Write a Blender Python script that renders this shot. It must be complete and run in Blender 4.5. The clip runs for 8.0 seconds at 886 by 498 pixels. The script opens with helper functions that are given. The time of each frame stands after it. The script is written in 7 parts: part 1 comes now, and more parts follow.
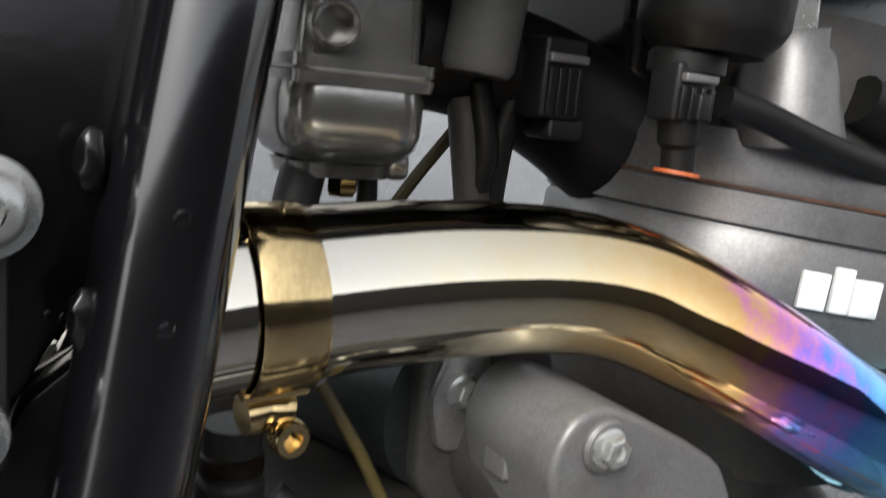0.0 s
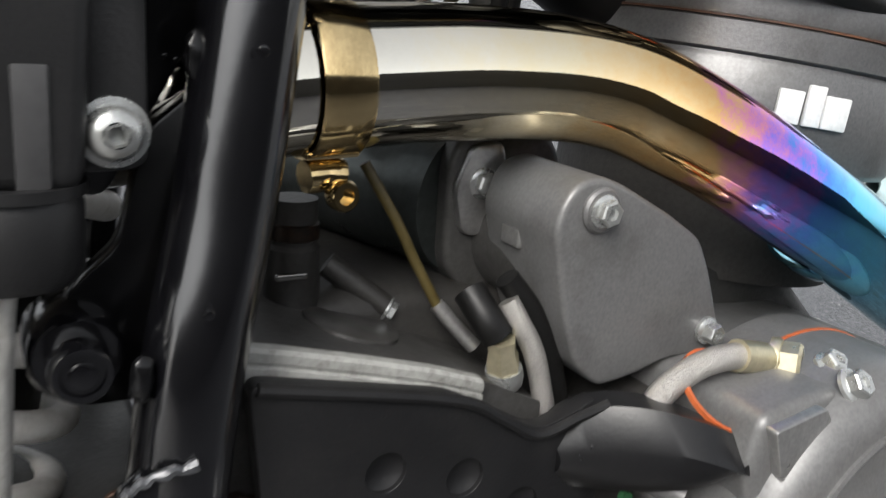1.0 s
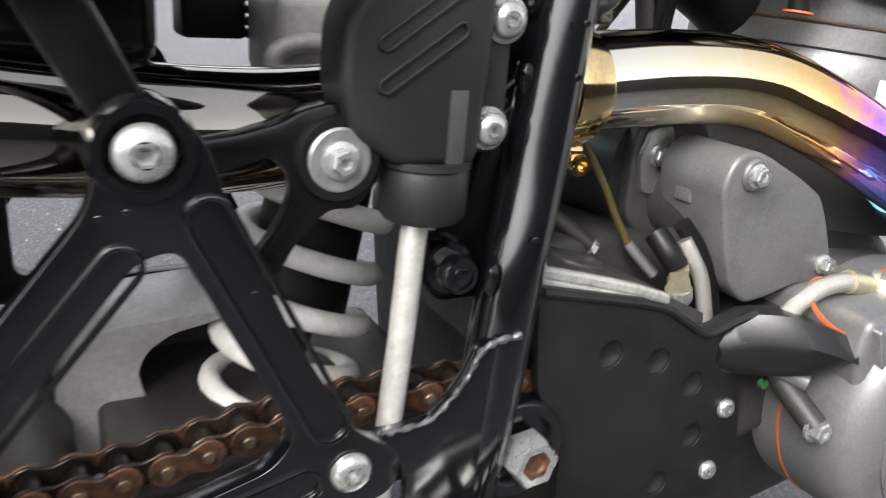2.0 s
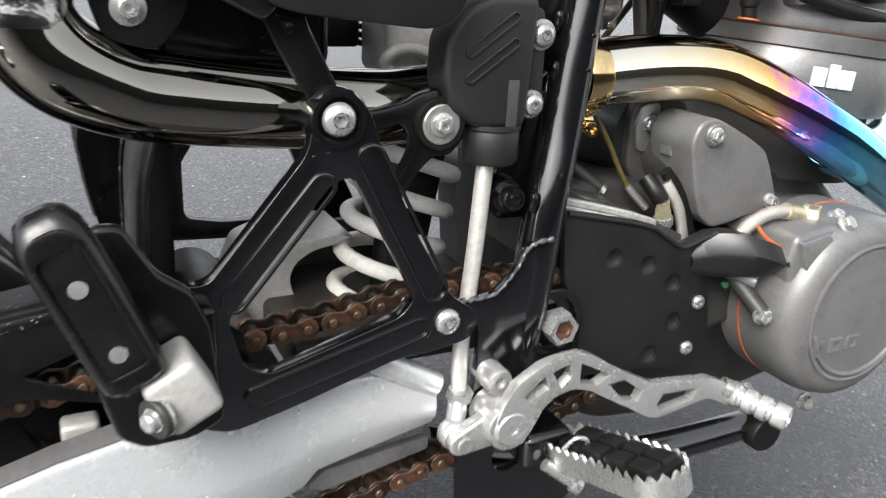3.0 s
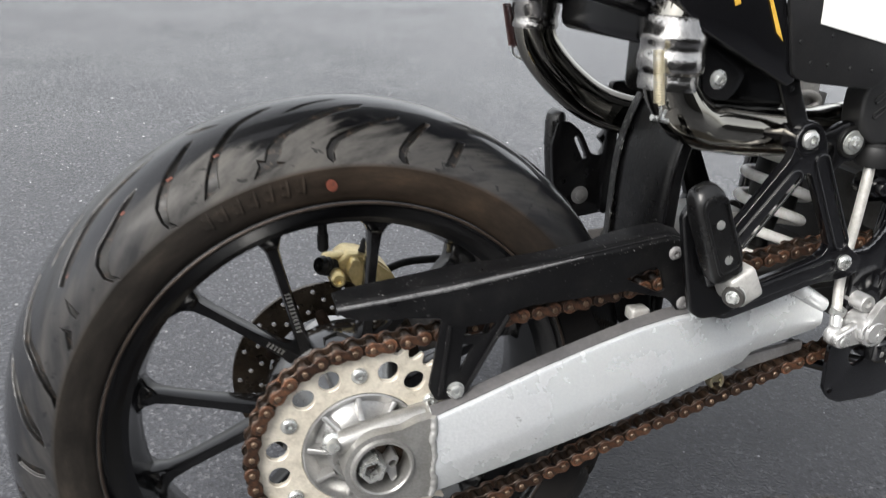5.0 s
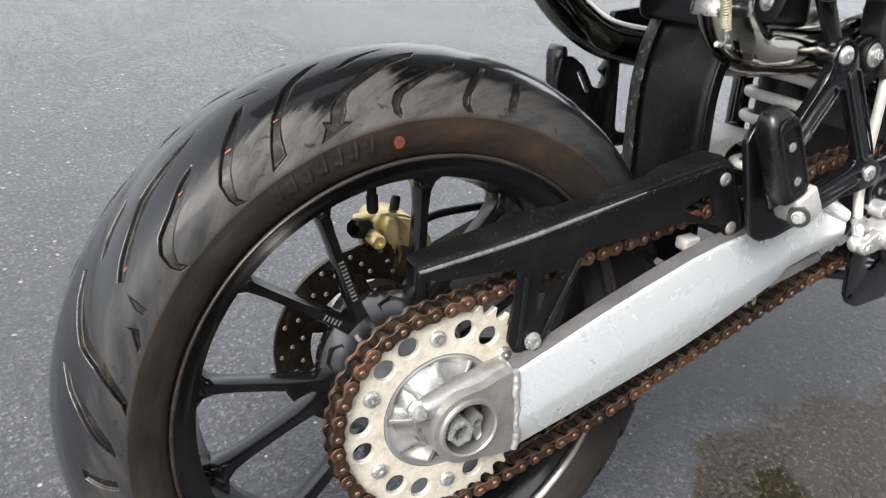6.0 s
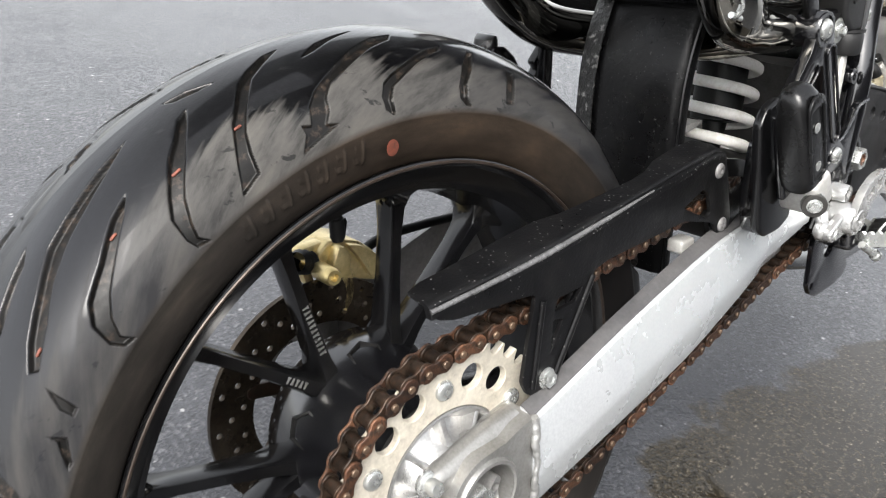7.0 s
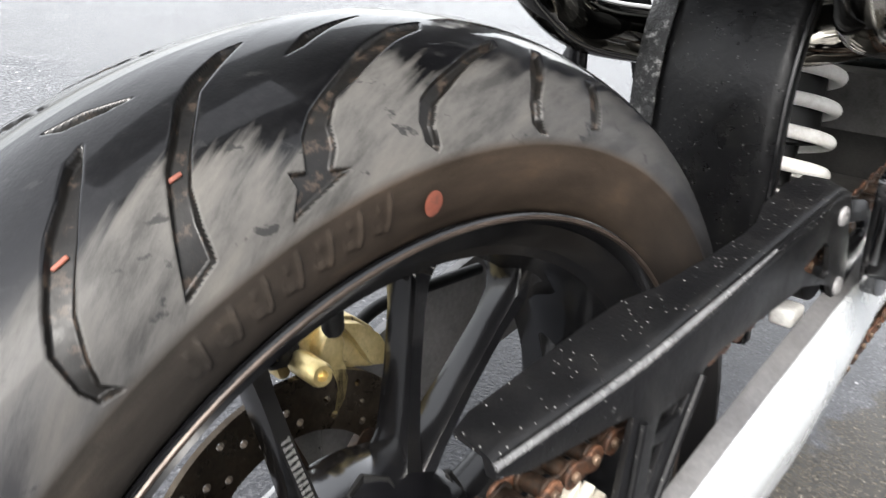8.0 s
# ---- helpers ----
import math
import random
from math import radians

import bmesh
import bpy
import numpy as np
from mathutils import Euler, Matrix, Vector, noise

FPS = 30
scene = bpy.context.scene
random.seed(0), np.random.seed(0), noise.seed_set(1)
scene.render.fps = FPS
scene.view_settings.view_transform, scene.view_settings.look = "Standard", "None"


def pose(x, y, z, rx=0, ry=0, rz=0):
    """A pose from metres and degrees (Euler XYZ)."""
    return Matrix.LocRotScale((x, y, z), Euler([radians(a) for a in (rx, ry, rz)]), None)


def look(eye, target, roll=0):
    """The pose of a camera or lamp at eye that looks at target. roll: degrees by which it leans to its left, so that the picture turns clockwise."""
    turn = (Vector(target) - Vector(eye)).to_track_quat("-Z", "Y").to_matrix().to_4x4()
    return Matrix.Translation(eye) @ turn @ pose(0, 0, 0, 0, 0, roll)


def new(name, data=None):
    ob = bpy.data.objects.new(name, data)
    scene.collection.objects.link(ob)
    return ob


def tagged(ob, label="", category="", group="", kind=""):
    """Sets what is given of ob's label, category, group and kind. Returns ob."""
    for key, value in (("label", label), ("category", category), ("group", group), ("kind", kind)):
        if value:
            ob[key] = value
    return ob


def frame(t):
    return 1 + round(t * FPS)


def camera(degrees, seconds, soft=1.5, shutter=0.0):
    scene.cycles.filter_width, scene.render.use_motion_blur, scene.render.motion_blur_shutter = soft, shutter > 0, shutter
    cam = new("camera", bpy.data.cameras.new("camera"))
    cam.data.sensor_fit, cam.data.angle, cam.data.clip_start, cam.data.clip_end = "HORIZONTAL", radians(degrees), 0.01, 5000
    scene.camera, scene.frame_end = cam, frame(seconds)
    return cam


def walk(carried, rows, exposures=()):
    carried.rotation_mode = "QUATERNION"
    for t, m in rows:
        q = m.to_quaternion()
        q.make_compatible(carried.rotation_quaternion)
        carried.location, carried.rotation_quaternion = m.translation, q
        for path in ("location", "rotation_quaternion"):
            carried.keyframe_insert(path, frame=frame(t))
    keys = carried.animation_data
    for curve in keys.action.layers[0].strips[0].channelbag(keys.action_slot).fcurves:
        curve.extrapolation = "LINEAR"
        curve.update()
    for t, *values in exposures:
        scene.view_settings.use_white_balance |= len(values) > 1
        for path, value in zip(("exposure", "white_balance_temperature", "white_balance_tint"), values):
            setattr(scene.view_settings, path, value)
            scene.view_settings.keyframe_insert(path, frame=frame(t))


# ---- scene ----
# ---------------------------------------------------------------- camera
cam = camera(56.05, 8.0, soft=1.15, shutter=0.35)
PATH = [
    (0.0, (0.5369, -0.1676, 0.6884), (0.8952, 0.3928, 0.4703), 10.61),
    (0.5, (0.5219, -0.1868, 0.6677), (0.8731, 0.3634, 0.4149), 10.53),
    (1.0, (0.5064, -0.2222, 0.6636), (0.8532, 0.3174, 0.3833), 9.85),
    (1.5, (0.4479, -0.2500, 0.6760), (0.7730, 0.2942, 0.3792), 8.57),
    (2.0, (0.3764, -0.2869, 0.6972), (0.6880, 0.2572, 0.3859), 8.69),
    (2.2, (0.3457, -0.3048, 0.7073), (0.6564, 0.2356, 0.3889), 8.70),
    (3.3, (0.2418, -0.4900, 0.7630), (0.5186, 0.0632, 0.4355), 5.91),
    (3.5, (0.2155, -0.5197, 0.7718), (0.4736, 0.0398, 0.4397), 5.39),
    (4.0, (0.1059, -0.5614, 0.7750), (0.3264, 0.0142, 0.4432), 6.65),
    (4.5, (-0.0459, -0.5993, 0.8025), (0.1552, -0.0217, 0.4619), 5.73),
    (5.0, (-0.1464, -0.6182, 0.8434), (0.0673, -0.0392, 0.5130), 5.52),
    (5.2, (-0.1797, -0.6235, 0.8674), (0.0437, -0.0480, 0.5374), 5.54),
    (6.3, (-0.3119, -0.4669, 0.7965), (0.0255, 0.0237, 0.4284), 4.50),
    (6.5, (-0.3228, -0.4287, 0.7805), (0.0403, 0.0478, 0.4184), 4.72),
    (7.0, (-0.3281, -0.3476, 0.7476), (0.1081, 0.0835, 0.4100), 6.94),
    (7.5, (-0.2730, -0.2536, 0.7009), (0.1974, 0.1500, 0.3755), 7.74),
    (8.0, (-0.2280, -0.1790, 0.6846), (0.2379, 0.2280, 0.3572), 8.33),
]
EXPOSURES = ((0, 1.05), (0.5, 0.32), (1, 0.9), (1.5, 1.15), (2, 1.55), (3.5, 1.52), (4, 1.2), (4.5, 1.0), (5, 1.33), (6.5, 1.68), (7, 1.7), (7.5, 1.9), (8, 2.25))
walk(cam, [(t, look(e, g, r)) for t, e, g, r in PATH], EXPOSURES)

# ---------------------------------------------------------------- sky and sun: bright overcast after rain
SUN_EL, SUN_AZ = radians(47), radians(235)
world = bpy.data.worlds.new("overcast_sky")
scene.world = world
world.use_nodes = True
wn, wl = world.node_tree.nodes, world.node_tree.links
wn.clear()
sky = wn.new("ShaderNodeTexSky")
sky.sky_type, sky.sun_disc = "NISHITA", False
sky.sun_elevation, sky.sun_rotation = SUN_EL, SUN_AZ
sky.air_density, sky.dust_density, sky.ozone_density = 1.0, 3.0, 1.0
veil = wn.new("ShaderNodeHueSaturation")
veil.inputs["Saturation"].default_value = 0.16
back = wn.new("ShaderNodeBackground")
back.inputs["Strength"].default_value = 0.15
wout = wn.new("ShaderNodeOutputWorld")
wl.new(sky.outputs["Color"], veil.inputs["Color"])
wl.new(veil.outputs["Color"], back.inputs["Color"])
wl.new(back.outputs["Background"], wout.inputs["Surface"])
sun_data = bpy.data.lights.new("sun", "SUN")
sun_data.energy, sun_data.angle, sun_data.color = 1.6, radians(30), (1.0, 0.96, 0.90)
sun = new("sun", sun_data)
sun.matrix_world = look((math.sin(SUN_AZ) * 5 * math.cos(SUN_EL), math.cos(SUN_AZ) * 5 * math.cos(SUN_EL), 5 * math.sin(SUN_EL)), (0, 0, 0))


# ---------------------------------------------------------------- materials
def nodes_of(name):
    m = bpy.data.materials.new(name)
    m.use_nodes = True
    return m, m.node_tree.nodes, m.node_tree.links, m.node_tree.nodes["Principled BSDF"]


def noise_tex(n, l, scale, detail=4.0, rough=0.55, coord="Object", stretch=(1, 1, 1)):
    tc, mp, tx = n.new("ShaderNodeTexCoord"), n.new("ShaderNodeMapping"), n.new("ShaderNodeTexNoise")
    mp.inputs["Scale"].default_value = stretch
    tx.inputs["Scale"].default_value, tx.inputs["Detail"].default_value, tx.inputs["Roughness"].default_value = scale, detail, rough
    l.new(tc.outputs[coord], mp.inputs["Vector"])
    l.new(mp.outputs["Vector"], tx.inputs["Vector"])
    return tx.outputs["Fac"]


def ramp(n, l, fac, stops):
    r = n.new("ShaderNodeValToRGB")
    el = r.color_ramp.elements
    while len(el) < len(stops):
        el.new(0.5)
    for e, (p, c) in zip(el, stops):
        e.position, e.color = p, (*c, 1) if len(c) == 3 else c
    l.new(fac, r.inputs["Fac"])
    return r.outputs["Color"]


def mix(n, l, fac, a, b, kind="MIX"):
    m = n.new("ShaderNodeMix")
    m.data_type, m.blend_type = "RGBA", kind
    for sock, val in ((m.inputs[0], fac), (m.inputs[6], a), (m.inputs[7], b)):
        if isinstance(val, (int, float)):
            sock.default_value = val
        elif isinstance(val, tuple):
            sock.default_value = (*val, 1) if len(val) == 3 else val
        else:
            l.new(val, sock)
    return m.outputs[2]


def bump(n, l, b, height, strength, dist=0.001, prev=None):
    u = n.new("ShaderNodeBump")
    u.inputs["Strength"].default_value, u.inputs["Distance"].default_value = strength, dist
    l.new(height, u.inputs["Height"])
    if prev is not None:
        l.new(prev, u.inputs["Normal"])
    l.new(u.outputs["Normal"], b.inputs["Normal"])
    return u.outputs["Normal"]


def surface(name, lo, hi, rough=(0.4, 0.6), metal=0.0, big=14.0, fine=260.0, relief=0.15, depth=0.0006, coat=0.0, dirt=None, dirt_amount=0.5,
            drops=0.0, stretch=(1, 1, 1), spec=0.5, vary=0.0, specks=0.0, dirt_cut=(0.5, 0.72)):
    """A painted, cast or moulded surface: two scales of tone, varied gloss, fine relief, dirt in patches, rain drops."""
    m, n, l, b = nodes_of(name)
    large = noise_tex(n, l, big, 5.0, stretch=stretch)
    small = noise_tex(n, l, fine, 3.0, 0.6, stretch=stretch)
    col = ramp(n, l, large, [(0.32, lo), (0.68, hi)])
    col = mix(n, l, 0.25, col, ramp(n, l, small, [(0.3, tuple(c * 0.6 for c in lo)), (0.7, tuple(min(1, c * 1.3) for c in hi))]))
    if dirt:
        spots = ramp(n, l, noise_tex(n, l, big * 2.7, 8.0, 0.7), [(dirt_cut[0], (0, 0, 0)), (dirt_cut[1], (dirt_amount,) * 3)])
        col = mix(n, l, spots, col, dirt)
    if specks:
        tc, vs_ = n.new("ShaderNodeTexCoord"), n.new("ShaderNodeTexVoronoi")
        vs_.inputs["Scale"].default_value = 430.0
        l.new(tc.outputs["Object"], vs_.inputs["Vector"])
        spot = ramp(n, l, vs_.outputs["Distance"], [(0.18, (1, 1, 1)), (0.26, (0, 0, 0))])
        some = ramp(n, l, vs_.outputs["Color"], [(0.72, (0, 0, 0)), (0.78, (specks,) * 3)])
        col = mix(n, l, mix(n, l, 1.0, spot, some, "MULTIPLY"), col, (0.16, 0.16, 0.155))
    if vary:
        info = n.new("ShaderNodeObjectInfo")
        col = mix(n, l, 1.0, col, ramp(n, l, info.outputs["Random"], [(0.0, (1 - vary,) * 3), (1.0, (1 + vary * 0.6,) * 3)]), "MULTIPLY")
    l.new(col, b.inputs["Base Color"])
    rr = ramp(n, l, noise_tex(n, l, big * 1.7, 6.0, 0.65, stretch=stretch), [(0.3, (rough[0],) * 3), (0.7, (rough[1],) * 3)])
    l.new(rr, b.inputs["Roughness"])
    b.inputs["Metallic"].default_value = metal
    b.inputs["Specular IOR Level"].default_value = spec
    if coat:
        b.inputs["Coat Weight"].default_value, b.inputs["Coat Roughness"].default_value = coat, 0.12
    prev = bump(n, l, b, small, relief, depth) if relief else None
    if drops:
        tc, vo = n.new("ShaderNodeTexCoord"), n.new("ShaderNodeTexVoronoi")
        vo.inputs["Scale"].default_value = 260.0
        l.new(tc.outputs["Object"], vo.inputs["Vector"])
        bead = ramp(n, l, vo.outputs["Distance"], [(0.0, (1, 1, 1)), (0.22, (0.7, 0.7, 0.7)), (0.3, (0, 0, 0))])
        few = ramp(n, l, vo.outputs["Color"], [(0.90, (0, 0, 0)), (0.92, (1, 1, 1))])
        h = mix(n, l, 1.0, bead, few, "MULTIPLY")
        bump(n, l, b, h, drops, 0.0007, prev)
    return m


BLACK = surface("black_enamel", (0.002, 0.002, 0.0026), (0.0042, 0.0042, 0.005), (0.10, 0.18), big=9, fine=190, relief=0.03, drops=0.5, spec=0.8, coat=0.45)
SATIN = surface("black_powder_coat", (0.0022, 0.0022, 0.0026), (0.0045, 0.0045, 0.005), (0.15, 0.28), relief=0.08, dirt=(0.025, 0.024, 0.022), dirt_amount=0.2, drops=0.6, spec=0.38)
PLASTIC = surface("black_moulded_plastic", (0.006, 0.006, 0.0064), (0.011, 0.011, 0.0118), (0.36, 0.52), relief=0.22, fine=700, dirt=(0.024, 0.023, 0.022), dirt_amount=0.3, spec=0.3, drops=0.3)
WETBLACK = surface("wet_black_plastic", (0.0025, 0.0025, 0.0028), (0.005, 0.005, 0.0055), (0.26, 0.48), relief=0.35, fine=420, dirt=(0.022, 0.021, 0.02), dirt_amount=0.3, drops=0.9, spec=0.24, specks=0.8)
COVERPLASTIC = surface("greyed_black_plastic", (0.009, 0.009, 0.0094), (0.015, 0.015, 0.0157), (0.4, 0.55), relief=0.25, fine=800, dirt=(0.03, 0.029, 0.027), dirt_amount=0.3, spec=0.4)
PEGRUBBER = surface("wet_peg_rubber", (0.003, 0.003, 0.0033), (0.007, 0.007, 0.0072), (0.2, 0.36), relief=0.15, dirt=(0.02, 0.02, 0.019), dirt_amount=0.3, spec=0.4, drops=0.6)
FLAPMAT = surface("rain_beaded_plastic", (0.002, 0.002, 0.0023), (0.0042, 0.0042, 0.0046), (0.22, 0.42), relief=0.35, fine=190, depth=0.001, dirt=(0.012, 0.012, 0.011), dirt_amount=0.4, spec=0.2, drops=1.0, specks=0.3)
RUBBER = surface("rubber", (0.003, 0.003, 0.003), (0.007, 0.0068, 0.0065), (0.38, 0.6), relief=0.3, spec=0.28)
ALU = surface("clear_anodised_aluminium", (0.54, 0.565, 0.59), (0.59, 0.60, 0.60), (0.24, 0.32), metal=0.48, big=4, fine=420, relief=0.0)
CASTALU = surface("cast_aluminium", (0.34, 0.34, 0.335), (0.46, 0.455, 0.445), (0.24, 0.38), metal=0.8, relief=0.08, fine=480, dirt=(0.16, 0.15, 0.135), dirt_amount=0.35)
LUGMAT = surface("worn_lug_casting", (0.23, 0.226, 0.216), (0.33, 0.326, 0.315), (0.26, 0.40), metal=0.65, relief=0.15, fine=420, dirt=(0.12, 0.115, 0.10), dirt_amount=0.4)
ENGINE = surface("grey_engine_paint", (0.128, 0.128, 0.128), (0.175, 0.174, 0.173), (0.34, 0.48), metal=0.35, relief=0.06, fine=620, dirt=(0.05, 0.046, 0.04), dirt_amount=0.4)
# dark casting colour; at the yoke and cylinder foot it stands for shade
ENGINEDARK = surface("dark_cast_metal", (0.020, 0.019, 0.018), (0.050, 0.048, 0.045), (0.4, 0.6), metal=0.3, relief=0.4, fine=420, dirt=(0.02, 0.018, 0.016), dirt_amount=0.6)
CYLINDER = surface("heat_dulled_grey", (0.15, 0.15, 0.15), (0.20, 0.199, 0.198), (0.38, 0.5), metal=0.7, relief=0.2, fine=620, dirt=(0.05, 0.045, 0.04), dirt_amount=0.4)
CASETOP = surface("oily_grey_casing", (0.048, 0.047, 0.046), (0.085, 0.083, 0.080), (0.32, 0.5), metal=0.35, relief=0.3, fine=420, big=26, dirt=(0.022, 0.02, 0.017), dirt_amount=0.7)
ZINC = surface("zinc_plated_steel", (0.40, 0.41, 0.405), (0.52, 0.53, 0.515), (0.22, 0.34), metal=0.75, relief=0.08, big=40, dirt=(0.28, 0.25, 0.20), dirt_amount=0.25)
POLISHED = surface("brushed_silver_lever", (0.44, 0.44, 0.435), (0.52, 0.52, 0.515), (0.2, 0.32), metal=0.7, relief=0.02, big=12, dirt=(0.36, 0.34, 0.31), dirt_amount=0.15)
PALECAST = surface("pale_casting", (0.34, 0.335, 0.32), (0.46, 0.455, 0.44), (0.35, 0.5), metal=0.3, relief=0.4, fine=300, dirt=(0.16, 0.14, 0.12), dirt_amount=0.5)
DARKALU = surface("darkened_aluminium", (0.13, 0.128, 0.13), (0.21, 0.205, 0.205), (0.45, 0.6), metal=0.2, relief=0.3, big=20, dirt=(0.09, 0.085, 0.08), dirt_amount=0.5)
SPROCKET = surface("hard_anodised_sprocket", (0.52, 0.48, 0.40), (0.62, 0.575, 0.49), (0.4, 0.55), metal=0.35, relief=0.12, big=30, dirt=(0.16, 0.12, 0.08), dirt_amount=0.5)
GOLD = surface("gold_anodised_caliper", (0.62, 0.49, 0.22), (0.76, 0.63, 0.34), (0.26, 0.42), metal=0.7, relief=0.15, big=40, dirt=(0.2, 0.15, 0.07), dirt_amount=0.35)
BRASS = surface("gold_plated_clamp", (0.66, 0.49, 0.24), (0.80, 0.61, 0.32), (0.08, 0.16), metal=1.0, relief=0.02, big=30, stretch=(3, 1, 1), dirt=(0.3, 0.19, 0.08), dirt_amount=0.35)
DISC = surface("browned_steel_disc", (0.045, 0.036, 0.027), (0.11, 0.088, 0.066), (0.22, 0.38), metal=0.92, relief=0.1, big=50, dirt=(0.07, 0.045, 0.025), dirt_amount=0.5)
RUST = surface("rusty_chain_plate", (0.036, 0.018, 0.011), (0.125, 0.055, 0.028), (0.35, 0.65), metal=0.35, relief=0.5, big=90, fine=900, dirt=(0.013, 0.010, 0.008), dirt_amount=0.95, vary=0.75, dirt_cut=(0.46, 0.60))
OILY = surface("oily_steel", (0.012, 0.009, 0.007), (0.045, 0.03, 0.021), (0.25, 0.5), metal=0.6, relief=0.3, big=120, dirt=(0.10, 0.04, 0.017), dirt_amount=0.5, vary=0.5)
SPRINGMAT = surface("white_powder_coat", (0.84, 0.82, 0.77), (0.90, 0.88, 0.84), (0.32, 0.5), relief=0.1, big=30, dirt=(0.40, 0.36, 0.29), dirt_amount=0.35)
ORANGE = surface("orange_gasket", (0.34, 0.07, 0.02), (0.46, 0.11, 0.03), (0.5, 0.6), relief=0.0)
WHITE = surface("white_enamel", (0.62, 0.62, 0.61), (0.70, 0.70, 0.69), (0.35, 0.45), relief=0.0)
GREEN = surface("green_hose", (0.03, 0.11, 0.045), (0.05, 0.16, 0.07), (0.35, 0.5), relief=0.0)
HOSE = surface("yellowed_hose", (0.045, 0.034, 0.010), (0.085, 0.064, 0.02), (0.3, 0.45), relief=0.0)
BRAID = surface("braided_steel_hose", (0.33, 0.32, 0.295), (0.5, 0.485, 0.46), (0.3, 0.45), metal=0.8, relief=0.9, fine=1500, depth=0.001)
TAPE = surface("yellow_plated_fitting", (0.5, 0.45, 0.3), (0.64, 0.58, 0.42), (0.25, 0.4), metal=0.8, relief=0.05)
RIM = surface("black_cast_wheel", (0.002, 0.002, 0.0024), (0.005, 0.005, 0.0055), (0.11, 0.22), relief=0.08, fine=300, dirt=(0.02, 0.019, 0.018), dirt_amount=0.3, spec=0.5)
HUBBLACK = surface("wet_black_hub", (0.002, 0.002, 0.0026), (0.004, 0.004, 0.0048), (0.16, 0.28), relief=0.06, fine=300, dirt=(0.016, 0.016, 0.016), dirt_amount=0.25, spec=0.9, drops=0.7, coat=1.0)
TOPDARK = surface("dark_top_aluminium", (0.060, 0.059, 0.062), (0.105, 0.102, 0.102), (0.4, 0.6), metal=0.2, relief=0.3, big=20, dirt=(0.05, 0.047, 0.045), dirt_amount=0.5)


def steel_pipe():
    """Polished stainless pipe; straw, violet and blue heat colours grow towards the cylinder."""
    m, n, l, b = nodes_of("heat_tinted_stainless")
    tc, sp = n.new("ShaderNodeTexCoord"), n.new("ShaderNodeSeparateXYZ")
    l.new(tc.outputs["Object"], sp.inputs["Vector"])
    wob = mix(n, l, 0.45, noise_tex(n, l, 30.0, 4.0), noise_tex(n, l, 130.0, 5.0, 0.7))
    add, mad = n.new("ShaderNodeMath"), n.new("ShaderNodeMath")
    mad.operation, mad.inputs[1].default_value, mad.inputs[2].default_value = "MULTIPLY_ADD", 0.12, -0.06
    l.new(wob, mad.inputs[0])
    l.new(sp.outputs["X"], add.inputs[0])
    l.new(mad.outputs[0], add.inputs[1])
    mr = n.new("ShaderNodeMapRange")
    mr.inputs["From Min"].default_value, mr.inputs["From Max"].default_value = 0.258, 0.998
    l.new(add.outputs[0], mr.inputs["Value"])
    col = ramp(n, l, mr.outputs["Result"], [(0.0, (0.25, 0.24, 0.215)), (0.22, (0.30, 0.285, 0.25)), (0.32, (0.44, 0.42, 0.375)), (0.42, (0.72, 0.69, 0.61)), (0.50, (0.90, 0.86, 0.75)), (0.575, (0.93, 0.81, 0.55)), (0.635, (0.93, 0.66, 0.32)), (0.662, (0.92, 0.56, 0.22)),
                                           (0.680, (0.90, 0.34, 0.55)), (0.698, (0.50, 0.26, 0.95)), (0.716, (0.12, 0.34, 0.98)), (0.770, (0.16, 0.66, 0.95)), (0.85, (0.36, 0.70, 0.78)), (1.0, (0.62, 0.60, 0.42))])
    l.new(col, b.inputs["Base Color"])
    b.inputs["Metallic"].default_value = 1.0
    l.new(ramp(n, l, noise_tex(n, l, 90, 5.0), [(0.35, (0.03,) * 3), (0.75, (0.08,) * 3)]), b.inputs["Roughness"])
    bump(n, l, b, noise_tex(n, l, 400, 2.0), 0.03, 0.0004)
    return m


PIPE = steel_pipe()
CHROME = surface("bright_stainless", (0.27, 0.265, 0.26), (0.40, 0.39, 0.375), (0.10, 0.24), metal=1.0, relief=0.5, fine=70, depth=0.002, big=40, dirt=(0.16, 0.15, 0.14), dirt_amount=0.5)
PINSTEEL = surface("tan_chain_pin", (0.09, 0.06, 0.04), (0.17, 0.115, 0.078), (0.3, 0.5), metal=0.5, relief=0.1, big=120, vary=0.4)


